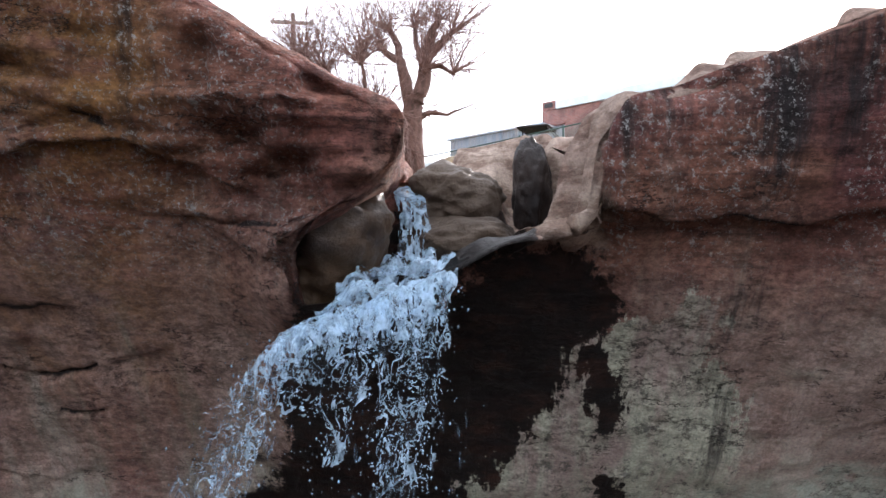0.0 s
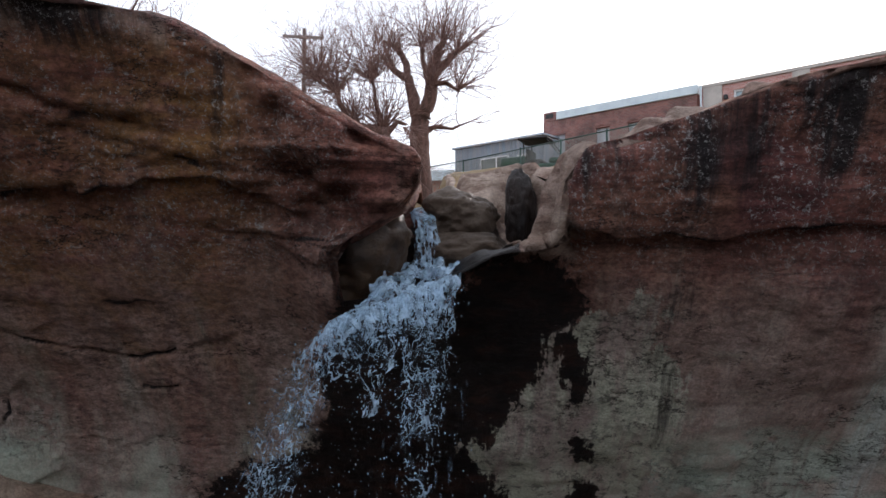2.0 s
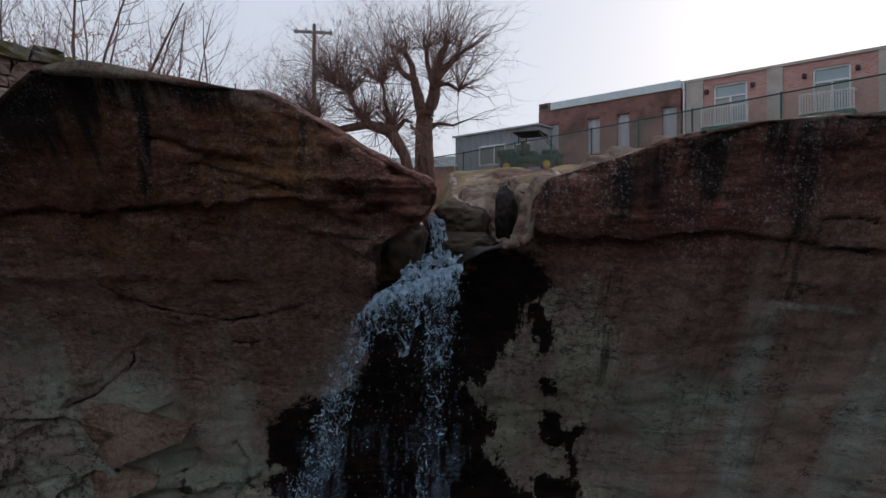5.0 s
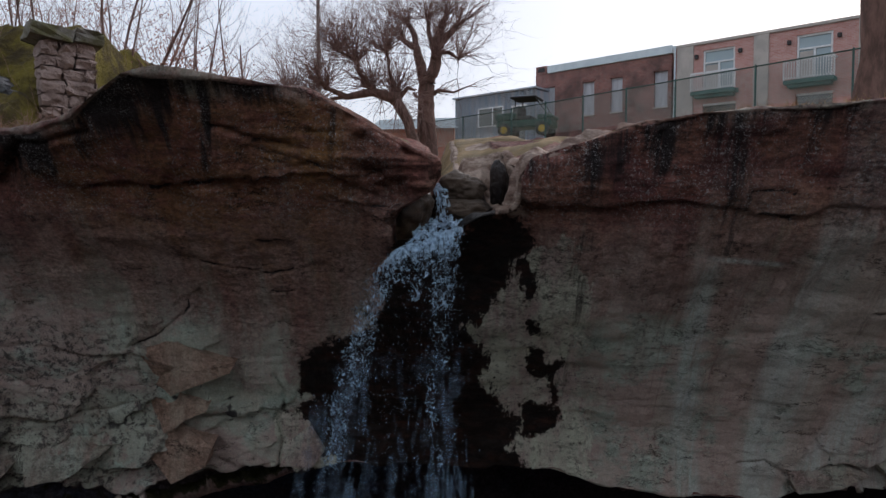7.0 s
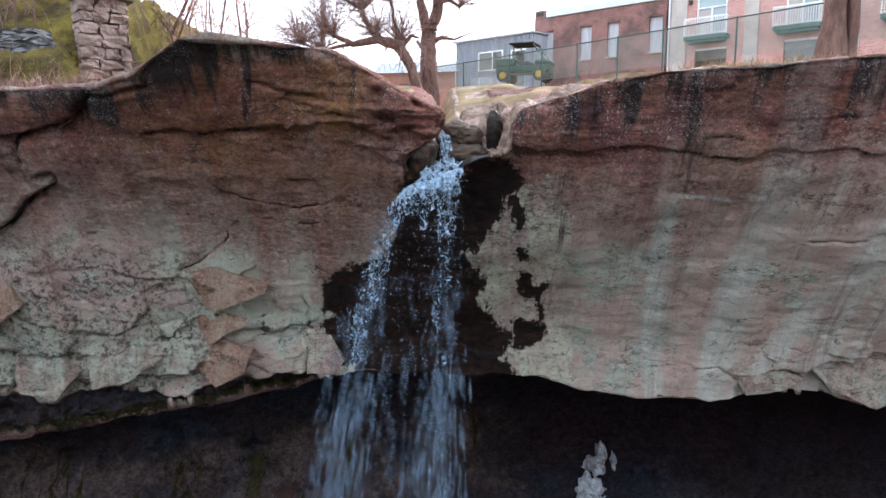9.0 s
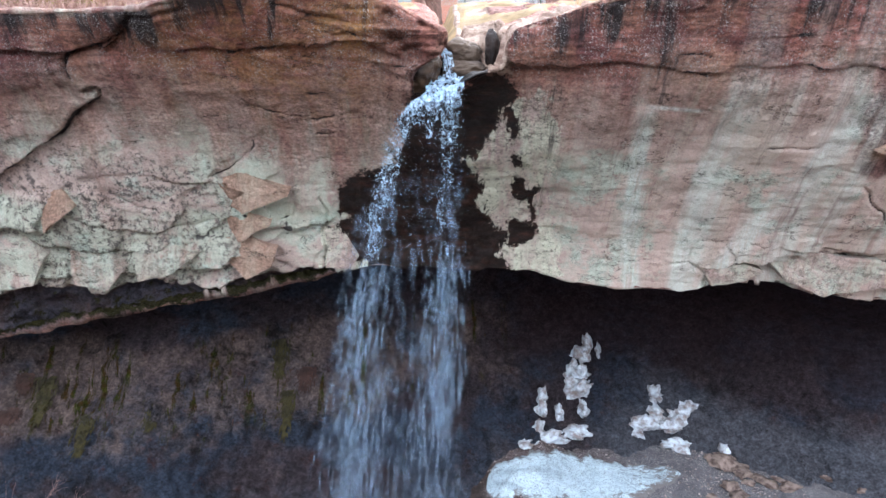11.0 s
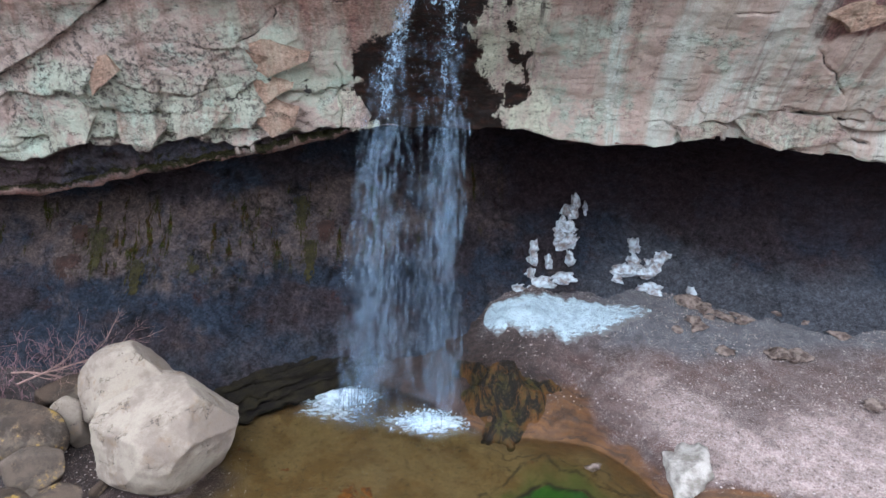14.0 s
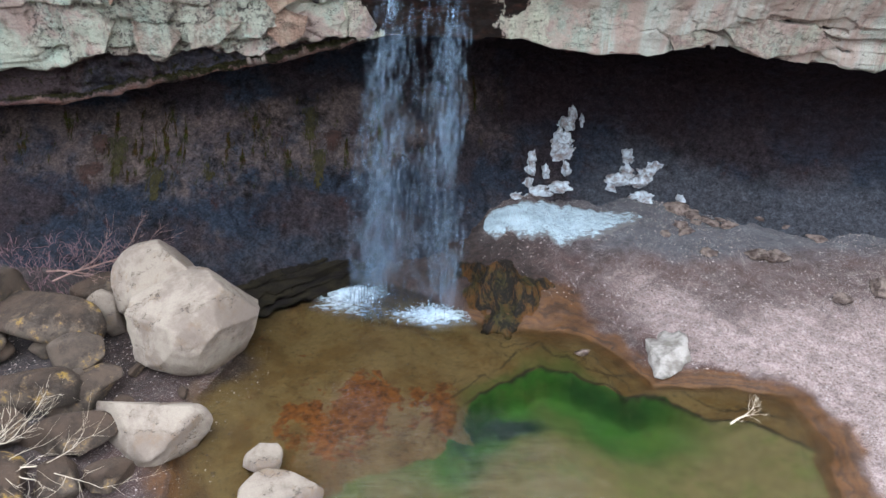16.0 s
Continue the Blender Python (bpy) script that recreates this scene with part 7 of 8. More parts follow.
def apartment():
    b = thing("apartment_building", "red-brick apartment building with white french windows and small balconies", "building", pose(5.93, 36.63, 0, 0, 0, ALONG))
    wins = [(10.5, 12.12), (15.0, 16.55), (19.6, 21.2)]
    lows = [(10.5, 12.2), (15.0, 16.6), (19.6, 21.2)]
    part("wall", wall_with_holes(9.0, 23.4, GROUND_B - 2, 22.0, [(a, c, 19.50, 21.68) for a, c in wins] + [(a, c, 17.6, 18.9) for a, c in lows]), M_BRICK, b)
    part("side_wall", boxed(23.05, 23.4, 0.352, 9, GROUND_B - 2, 22.0), M_BRICK, b)
    part("back_wall", boxed(9.0, 23.048, 8.65, 9, GROUND_B - 2, 22.0), M_BRICK, b)
    part("roof", boxed(9.0, 23.4, 0.36, 8.64, 21.6, 21.8), M_DARK, b)
    part("coping", boxed(8.98, 23.5, -0.08, 0.45, 22.003, 22.16, 0.02), M_STUCCO, b, "grey stone coping")
    for a, c in ((9.12, 10.0), (13.05, 13.75), (17.6, 18.3)):
        part("pilaster", boxed(a, c, -0.07, -0.003, GROUND_B - 2, 22.0), M_STUCCO, b, "plain grey stucco pilaster")
    pipe = bmesh.new()
    tube_bm(pipe, [(9.02, -0.10, 17.3), (9.02, -0.10, 22.15)], [0.05, 0.05], 8)
    part("downpipe", pipe, M_ROOFTRIM, b, "pale metal downpipe")
    for a, c in wins:
        w = part("window", boxed(a + 0.003, c - 0.003, 0.14, 0.16, 19.503, 21.677), M_GLASS, b, "white french window with a transom light")
        fr = bmesh.new()
        for x0, x1, z0, z1 in ((a + 0.003, a + 0.09, 19.503, 21.677), (c - 0.09, c - 0.003, 19.503, 21.677), (a + 0.09, c - 0.09, 21.59, 21.677), (a + 0.09, c - 0.09, 20.98, 21.06), ((a + c) / 2 - 0.05, (a + c) / 2 + 0.05, 19.503, 20.98)):
            box_bm(fr, x0, x1, 0.06, 0.138, z0, z1)
        part("frame", fr, M_WHITE, w, "white painted frame")
        part("blind", boxed(a + 0.12, (a + c) / 2 - 0.08, 0.10, 0.118, 19.6, 20.9), M_STUCCO, w, "drawn grey blind")
        x0, x1 = a - 0.42, c + 0.22
        bal = part("balcony", boxed(x0, x1, -0.62, -0.01, 19.30, 19.50, 0.02), M_GREENPAINT, b, "small balcony with a teal floor and white railing")
        part("bracket", boxed(x0 + 0.15, x1 - 0.15, -0.50, -0.012, 19.15, 19.297, 0.02), M_GREENPAINT, bal)
        part("top_rail", boxed(x0, x1, -0.60, -0.55, 20.38, 20.45), M_WHITE, bal)
        part("bottom_rail", boxed(x0, x1, -0.60, -0.55, 19.56, 19.61), M_WHITE, bal)
        k = int((x1 - x0) / 0.115)
        for i in range(k + 1):
            x = x0 + 0.02 + (x1 - x0 - 0.04) * i / k
            wide = 0.035 if i in (0, k) else 0.018
            part("baluster", boxed(x - wide, x + wide, -0.595, -0.555, 19.503 if i in (0, k) else 19.61, 20.378), M_WHITE, bal)
        for x in (x0, x1 - 0.05):
            part("side_rail", boxed(x, x + 0.05, -0.548, -0.012, 20.38, 20.45), M_WHITE, bal)
        for lx in (a - 0.32, c + 0.28):
            part("wall_lamp", boxed(lx - 0.09, lx + 0.09, -0.16, -0.003, 21.28, 21.5, 0.03), M_DARK, b, "small dark wall lamp")
    for a, c in lows:
        w = part("window", boxed(a + 0.003, c - 0.003, 0.14, 0.16, 17.603, 18.897), M_GLASS_DARK, b, "ground-floor window behind the grass")
        part("frame", boxed(a + 0.003, c - 0.003, 0.06, 0.138, 18.80, 18.897), M_WHITE, w)


def grey_block():
    b = thing("concrete_building", "plain grey rendered building beyond the apartment block", "building", pose(5.93, 36.63, 0, 0, 0, ALONG))
    part("wall", boxed(23.6, 33, -0.6, 7, GROUND_B - 2, 21.5), M_STUCCO, b)
    part("roof", boxed(23.5, 33.1, -0.7, 7.1, 21.503, 21.65), M_DARK, b)
    part("door", boxed(25.2, 26.2, -0.64, -0.603, 17.2, 19.4), M_WHITE, b, "white door")


def shed():
    b = thing("metal_shed", "blue-grey corrugated metal shed with a dark window", "shed", pose(0.95, 39.3, -1.95, 0, 0, ALONG) @ Matrix.Scale(1.15, 4))
    bm = bmesh.new()
    n = 110
    cols = []
    for k in range(n + 1):
        x = 5.5 * k / n
        y = 0.022 * math.sin(2 * math.pi * k / 4)
        cols.append((bm.verts.new((x, y, 16.4)), bm.verts.new((x, y, 19.72))))
    for (a, c), (d, e) in zip(cols, cols[1:]):
        bm.faces.new((a, d, e, c))
    bmesh.ops.solidify(bm, geom=bm.faces[:], thickness=-0.03)
    part("front_wall", bm, M_SHED, b)
    part("side_wall", boxed(0.0, 0.1, 0.08, 5, 16.4, 19.7), M_SHED, b)
    part("end_wall", boxed(5.4, 5.5, 0.08, 5, 16.4, 19.7), M_SHED, b)
    part("roof", boxed(-0.15, 5.6, -0.12, 5.1, 19.73, 19.82, 0.01), M_SHED, b)
    w = part("window", boxed(1.83, 3.45, -0.06, -0.03, 18.0, 18.95), M_GLASS_DARK, b, "dark two-pane window")
    for x0, x1, z0, z1 in ((1.76, 1.83, 17.95, 19.02), (3.45, 3.52, 17.95, 19.02), (1.83, 3.45, 18.95, 19.02), (1.83, 3.45, 17.95, 18.0), (2.75, 2.81, 18.0, 18.95)):
        part("frame", boxed(x0, x1, -0.085, -0.03, z0, z1), M_WHITE, w)
    d = part("window", boxed(4.15, 4.95, -0.06, -0.03, 17.0, 18.85), M_GLASS_DARK, b, "dark doorway with a white frame")
    part("frame", boxed(4.05, 5.05, -0.08, -0.03, 18.853, 18.95), M_WHITE, d)
    part("frame", boxed(4.05, 4.147, -0.08, -0.03, 16.9, 18.85), M_WHITE, d)


def far_house():
    b = thing("brick_house", "low orange-brick house with a pale roof behind the tree", "house", pose(-4.6, 40.5, 0, 0, 0, -12))
    part("wall", wall_with_holes(0, 5.6, 15.8, 18.9, [(1.4, 2.4, 16.8, 18.1)], 0.3), M_BRICK_FAR, b)
    w = part("window", boxed(1.403, 2.397, 0.12, 0.15, 16.803, 18.097), M_GLASS, b)
    part("frame", boxed(1.403, 2.397, 0.06, 0.118, 17.4, 17.46), M_WHITE, w)
    part("end_wall", boxed(5.25, 5.6, 0.302, 4.5, 15.8, 18.9), M_BRICK_FAR, b)
    bm = bmesh.new()
    vs = [bm.verts.new(v) for v in ((-0.3, -0.4, 18.85), (5.9, -0.4, 18.85), (5.9, 2.3, 19.9), (-0.3, 2.3, 19.9), (-0.3, 5, 18.85), (5.9, 5, 18.85))]
    bm.faces.new((vs[0], vs[1], vs[2], vs[3]))
    bm.faces.new((vs[3], vs[2], vs[5], vs[4]))
    bmesh.ops.solidify(bm, geom=bm.faces[:], thickness=0.12)
    part("roof", bm, M_ROOFTRIM, b, "pale metal roof")


def utility_pole():
    b = thing("utility_pole", "grey wooden utility pole with crossarm and transformer", "utility pole", pose(-7.4, 35.0, 0, 0, 0, 8))
    bm = bmesh.new()
    tube_bm(bm, [(0, 0, 15.2), (0, 0, 21), (0, 0, 26.6)], [0.16, 0.13, 0.10], 10)
    soft_part("pole", bm, M_POLE, b)
    arm = part("crossarm", boxed(-1.15, 1.05, -0.2, -0.08, 26.0, 26.16, 0.01, pose(0, 0, 0, 0, 0, 0)), M_POLE, b)
    for x in (-1.0, -0.45, 0.4, 0.95):
        ins = bmesh.new()
        tube_bm(ins, [(x, -0.14, 26.163), (x, -0.14, 26.24), (x, -0.14, 26.32)], [0.03, 0.055, 0.03], 8)
        soft_part("insulator", ins, M_BOARD, arm)
    for s in (-1, 1):
        br = bmesh.new()
        tube_bm(br, [(0.0, -0.14, 25.4), (0.62 * s, -0.14, 25.99)], [0.02, 0.02], 5)
        part("brace", br, M_DARK, b)
    tr = bmesh.new()
    tube_bm(tr, [(0.28, -0.2, 23.4), (0.28, -0.2, 23.5), (0.28, -0.2, 24.2), (0.28, -0.2, 24.28)], [0.16, 0.2, 0.2, 0.12], 12)
    soft_part("transformer", tr, M_BOARD, b, "grey transformer can")


def fence():
    b = thing("chain_link_fence", "green chain-link fence with steel posts along the cliff top", "fence")
    run = [(-1.2, 27.2), (0.9, 25.1), (2.88, 22.8), (5.3, 19.9), (7.8, 16.9), (11.3, 12.7), (13.6, 9.9), (16.5, 6.4)]
    top = lambda x: 17.55 + 0.012 * x
    pts = []
    for (xa, ya), (xb, yb) in zip(run, run[1:]):
        n = max(1, round(math.hypot(xb - xa, yb - ya) / 2.4))
        pts += [(xa + (xb - xa) * k / n, ya + (yb - ya) * k / n) for k in range(n)]
    pts.append(run[-1])
    for x, y in pts:
        bm = bmesh.new()
        tube_bm(bm, [(x, y, top(x) - 1.9), (x, y, top(x) + 0.03), (x, y, top(x) + 0.06)], [0.032, 0.032, 0.012], 8)
        soft_part("post", bm, M_FENCE, b)
    for (xa, ya), (xb, yb) in zip(pts, pts[1:]):
        bm = bmesh.new()
        tube_bm(bm, [(xa, ya, top(xa)), (xb, yb, top(xb))], [0.022, 0.022], 6)
        soft_part("rail", bm, M_FENCE, b)
        bm = bmesh.new()
        span = math.hypot(xb - xa, yb - ya)
        h, step = 1.25, 0.085
        ux, uy = (xb - xa) / span, (yb - ya) / span
        k = -h
        while k < span:
            for s in (0, 1):
                p0, p1 = (k, 0.0), (k + h, h)
                if p0[0] < 0:
                    p0 = (0.0, -k)
                if p1[0] > span:
                    p1 = (span, span - k)
                if p1[0] - p0[0] > 0.02:
                    zz = [(h - q if s else q) for q in (p0[1], p1[1])]
                    q0 = Vector((xa + ux * p0[0], ya + uy * p0[0], top(xa) - h + zz[0]))
                    q1 = Vector((xa + ux * p1[0], ya + uy * p1[0], top(xa) - h + zz[1]))
                    off = Vector((0, 0, 0.008))
                    side = Vector((-uy, ux, 0)) * 0.002
                    vs = [bm.verts.new(v) for v in (q0 - off + side, q1 - off + side, q1 + off - side, q0 + off - side)]
                    bm.faces.new(vs)
            k += step
        part("mesh_panel", bm, M_MESH, b, "diamond wire mesh")


def utility_vehicle():
    b = thing("utility_vehicle", "green utility vehicle with black canopy and clear windscreen, parked", "vehicle", pose(4.0, 26.2, 16.75, 0, 0, -24) @ Matrix.Scale(1.0, 4))
    body = boxed(-1.35, 1.35, -0.65, 0.65, 0.42, 0.78, 0.08)
    part("body", body, M_UTV, b)
    part("cargo_box", boxed(-1.4, -0.35, -0.66, 0.66, 0.785, 1.12, 0.04), M_UTV, b)
    part("hood", boxed(0.62, 1.4, -0.6, 0.6, 0.785, 1.0, 0.08), M_UTV, b)
    part("seat", boxed(-0.3, 0.35, -0.55, 0.55, 0.785, 0.98, 0.05), M_DARK, b)
    part("backrest", boxed(-0.34, -0.2, -0.55, 0.55, 0.99, 1.45, 0.04), M_DARK, b)
    for x, y in ((-0.4, -0.6), (-0.4, 0.6)):
        bm = bmesh.new()
        tube_bm(bm, [(x, y, 0.75), (x, y, 1.78)], [0.028, 0.028], 8)
        soft_part("roll_bar", bm, M_DARK, b)
    for y in (-0.6, 0.6):
        bm = bmesh.new()
        tube_bm(bm, [(1.15, y, 0.98), (0.55, y, 1.78)], [0.028, 0.028], 8)
        soft_part("roll_bar", bm, M_DARK, b)
    part("canopy", boxed(-0.65, 0.62, -0.68, 0.68, 1.785, 1.87, 0.03), M_TYRE, b, "black canopy roof")
    bm = bmesh.new()
    vs = [bm.verts.new(v) for v in ((1.15, -0.58, 1.0), (1.15, 0.58, 1.0), (0.56, 0.58, 1.77), (0.56, -0.58, 1.77))]
    bm.faces.new(vs)
    bmesh.ops.solidify(bm, geom=bm.faces[:], thickness=0.01)
    part("windscreen", bm, M_CLEAR, b, "clear sloping windscreen")
    for x in (-0.92, 0.92):
        for y in (-0.62, 0.62):
            bm = bmesh.new()
            tube_bm(bm, [(x, y - 0.13, 0.32), (x, y - 0.10, 0.32), (x, y + 0.10, 0.32), (x, y + 0.13, 0.32)], [0.24, 0.32, 0.32, 0.24], 18)
            w = part("wheel", bm, M_TYRE, b)
            bm = bmesh.new()
            s = -1 if y < 0 else 1
            tube_bm(bm, [(x, y + s * 0.132, 0.32), (x, y + s * 0.15, 0.32)], [0.17, 0.12], 14)
            part("rim", bm, M_YELLOW, w, "yellow wheel rim")


old_building()
apartment()
grey_block()
shed()
far_house()
utility_pole()
fence()
utility_vehicle()

# ---- trees, ruin, brush ----
def grow(bm, p, d, length, r, depth, rnd, bend=0.25, up=0.1, kids=3, spread=0.7, sides=5, shrink=0.62):
    """A bent, tapered branch with smaller branches off it."""
    n = max(2, 5 - (depth == 0))
    pts, rad = [p.copy()], [r]
    d = d.normalized()
    for k in range(n):
        d = (d + Vector((rnd.gauss(0, 1), rnd.gauss(0, 1), rnd.gauss(0, 1))) * bend * 0.5 + Vector((0, 0, up))).normalized()
        pts.append(pts[-1] + d * length / n)
        rad.append(r * (1 - (k + 1) / n * (0.55 if depth else 0.85)))
    tube_bm(bm, pts, rad, sides if depth > 1 else max(3, sides - 2), cap=False)
    if depth > 0:
        for k in range(kids):
            i = rnd.randint(1, n) if k else n
            q = pts[i]
            a = Vector((rnd.gauss(0, 1), rnd.gauss(0, 1), rnd.gauss(0, 0.7))).normalized()
            grow(bm, q, (d + a * spread).normalized(), length * rnd.uniform(0.45, 0.8), max(rad[i] * shrink, 0.004), depth - 1, rnd, bend, up, kids, spread, sides, shrink)
    return pts[-1]


def knob(bm, at, r, seed):
    got = bmesh.ops.create_icosphere(bm, subdivisions=2, radius=1.0)
    rnd = random.Random(seed)
    for v in got["verts"]:
        v.co = Vector(at) + v.co * r * rnd.uniform(0.75, 1.2)


def pollard(name, label, limbs, knobs, twigs, low_twigs, at, stout=0.64):
    """A hard-pruned tree: thick crooked limbs that end in fists, with a fan of straight shoots from each."""
    t = thing(name, label, "tree", pose(*at))
    bm = bmesh.new()
    for pts, rad in limbs:
        fine, fr = [], []
        for i in range(len(pts) - 1):
            for s in (0, 0.34, 0.67):
                w = random.Random(int(1000 * (pts[i][0] + s))).uniform(-0.03, 0.03) if 0 < s else 0
                fine.append(Vector(pts[i]).lerp(Vector(pts[i + 1]), s) + Vector((w, w, 0)))
                fr.append((rad[i] + (rad[i + 1] - rad[i]) * s) * (1 + 2 * w))
        fine.append(Vector(pts[-1]))
        fr.append(rad[-1])
        tube_bm(bm, fine, [stout * q for q in fr], 9)
    for k, (p, r) in enumerate(knobs):
        knob(bm, p, 0.66 * r, k + 3)
    soft_part("trunk", bm, M_BARK, t)
    cm = bmesh.new()
    rnd = random.Random(6)
    for p, r in knobs:
        for k in range(twigs):
            a = Vector((rnd.gauss(0, 0.75), rnd.gauss(0, 0.75), 0.85 + rnd.gauss(0, 0.45)))
            out = Vector(p) - Vector((0, 0, knobs[0][0][2] - 1.2))
            a = (a.normalized() + 0.55 * Vector((out.x, out.y, max(out.z, 0) * 0.3)).normalized()).normalized()
            grow(cm, Vector(p), a, rnd.uniform(0.5, 2.3), rnd.uniform(0.011, 0.022), 2, rnd, 0.5, 0.02, 3, 0.75, 5, 0.66)
    for p, d, n in low_twigs:
        for k in range(n):
            v = Vector(d) + Vector((rnd.gauss(0, 0.4), rnd.gauss(0, 0.4), rnd.gauss(0, 0.35)))
            grow(cm, Vector(p), v, rnd.uniform(0.6, 1.5), rnd.uniform(0.010, 0.018), 2, rnd, 0.4, -0.02, 2, 0.7, 5, 0.66)
    soft_part("crown", cm, M_TWIG, t, "bare reddish winter shoots")


pollard("pollard_tree", "bare hard-pruned tree with fist-like limb ends above the spout",
        [([(0, 0, -0.6), (0.0, 0, 0.4), (-0.05, 0, 1.6), (-0.02, 0, 2.5), (0.02, 0, 3.0)], [0.62, 0.50, 0.42, 0.42, 0.40]),
         ([(-0.08, 0, 2.7), (-0.25, 0, 3.5), (-0.42, 0.05, 4.2), (-0.75, 0.05, 4.35), (-0.98, 0.05, 4.55)], [0.30, 0.26, 0.2, 0.15, 0.13]),
         ([(-0.42, 0.05, 4.1), (-0.50, 0, 4.7), (-0.72, 0, 5.1)], [0.17, 0.15, 0.12]),
         ([(0.12, 0, 2.8), (0.35, 0, 3.6), (0.45, 0.05, 4.5), (0.62, 0, 5.2), (0.8, 0, 5.5)], [0.32, 0.29, 0.24, 0.18, 0.13]),
         ([(0.45, 0.05, 4.4), (0.85, 0, 4.7), (1.25, 0, 5.1)], [0.2, 0.17, 0.11]),
         ([(0.4, 0, 4.0), (0.9, -0.1, 4.0), (1.3, -0.1, 3.75)], [0.14, 0.10, 0.06]),
         ([(0.3, 0, 4.1), (0.1, 0.3, 4.8), (0.05, 0.4, 5.4)], [0.16, 0.12, 0.09]),
         ([(0.15, -0.1, 2.3), (0.55, -0.1, 2.45), (1.1, -0.2, 2.35), (1.7, -0.2, 2.6)], [0.14, 0.10, 0.06, 0.03])],
        [((0.45, 0.05, 4.6), 0.26), ((-0.98, 0.05, 4.55), 0.17), ((-0.74, 0, 5.12), 0.16), ((0.8, 0, 5.5), 0.16), ((1.25, 0, 5.1), 0.16), ((1.3, -0.1, 3.75), 0.12), ((0.05, 0.4, 5.4), 0.13), ((0.3, -0.2, 3.8), 0.2)],
        40, [((0.3, -0.1, 2.4), (1, 0, 0.1), 10), ((1.7, -0.2, 2.6), (1, 0, 0.3), 6), ((-0.2, -0.3, 1.6), (-0.2, -0.5, -0.8), 12), ((-0.1, -0.4, 1.2), (0.3, -0.5, -0.9), 12), ((-0.1, -0.3, 2.0), (-0.8, -0.4, 0.1), 10)],
        (-0.72, 22.0, 15.75), 0.84)
pollard("gnarled_tree", "low sprawling gnarled tree with bare crooked branches",
        [([(0.9, 0, -1.2), (0.5, 0, 0.2), (0.0, 0, 1.1), (-0.9, 0, 1.35), (-1.9, 0, 1.15), (-2.7, 0, 1.5)], [0.40, 0.36, 0.42, 0.30, 0.22, 0.12]),
         ([(0.0, 0, 1.0), (-0.15, 0, 1.9), (-0.35, 0, 2.9)], [0.18, 0.12, 0.09]),
         ([(-0.9, 0, 1.3), (-1.4, 0.1, 2.1), (-1.5, 0.1, 2.6), (-2.1, 0.1, 2.9)], [0.2, 0.15, 0.11, 0.07]),
         ([(-1.8, 0, 1.2), (-2.5, 0.2, 1.1), (-3.3, 0.2, 0.9), (-4.0, 0.2, 1.2)], [0.16, 0.12, 0.09, 0.05]),
         ([(0.1, 0, 1.0), (0.5, -0.1, 1.5), (0.8, -0.1, 1.4)], [0.2, 0.14, 0.08])],
        [((0.0, 0, 1.15), 0.46), ((-0.9, 0, 1.45), 0.28), ((-2.7, 0, 1.5), 0.16), ((-2.1, 0.1, 2.9), 0.12), ((-1.5, 0.1, 2.5), 0.16), ((-0.35, 0, 2.85), 0.11), ((-4.0, 0.2, 1.2), 0.1), ((-3.2, 0.2, 0.95), 0.13)],
        78, [((0.1, -0.4, 1.0), (0.4, -0.4, -0.8), 22), ((-0.5, -0.3, 1.0), (0, -0.4, -0.6), 14), ((0.7, -0.2, 1.3), (0.7, -0.3, -0.6), 14)],
        (-1.95, 20.6, 16.55), 0.58)


def sapling(x, y, z, h, seed, lean=(0, 0), kids=4, depth=3, r=0.07):
    t = thing("bare_tree", "slender bare winter tree on the wooded bank", "tree", pose(x, y, z), "bare trees on the bank")
    rnd = random.Random(seed)
    bm = bmesh.new()
    d = Vector((lean[0] + rnd.gauss(0, 0.08), lean[1] + rnd.gauss(0, 0.08), 1)).normalized()
    pts = [Vector((0, 0, -0.4))]
    for k in range(7):
        d = (d + Vector((rnd.gauss(0, 0.07), rnd.gauss(0, 0.07), 0.03))).normalized()
        pts.append(pts[-1] + d * h / 7)
    rad = [r * (1 - 0.8 * k / 7) for k in range(8)]
    tube_bm(bm, pts, rad, 7)
    soft_part("trunk", bm, M_BARK, t)
    cm = bmesh.new()
    for k in range(2, 8):
        for q in range(kids if k > 3 else 1):
            a = Vector((rnd.gauss(0, 1), rnd.gauss(0, 1), 0.55 + 0.4 * rnd.random()))
            grow(cm, pts[k].lerp(pts[k - 1], rnd.random()), a, h * rnd.uniform(0.13, 0.3), max(rad[k] * 0.5, 0.008), depth - 1, rnd, 0.28, 0.06, 3, 0.6, 5, 0.6)
    soft_part("crown", cm, M_TWIG, t)
    return t


rg = random.Random(12)
for k in range(34):
    x = rg.uniform(-22, -9.6)
    sapling(x, rg.uniform(14.5, 23), 16.2 + 0.12 * (-10 - x), rg.uniform(4.5, 8.5), 40 + k, (rg.uniform(-0.1, 0.22), 0), 3, 3, rg.uniform(0.03, 0.075))
for k, (x, y, h, lx) in enumerate(((-9.2, 20.0, 6.5, 0.02), (-8.3, 19.0, 6.0, 0.30), (-11.2, 17.0, 6.5, 0.75), (-10.3, 15.5, 5.5, 0.1))):
    sapling(x, y, 15.6, h, 80 + k, (lx, 0), 2, 2, 0.06 if k != 2 else 0.1)
for k in range(9):
    sapling(rg.uniform(-12.9, -11.6), rg.uniform(10.9, 11.8), 16.6, rg.uniform(3.0, 4.5), 120 + k, (rg.uniform(-0.12, 0.12), 0), 1, 2, rg.uniform(0.02, 0.04))
sapling(-15.6, 45, 16.5, 9.5, 91, (0.05, 0), 4, 3, 0.22)
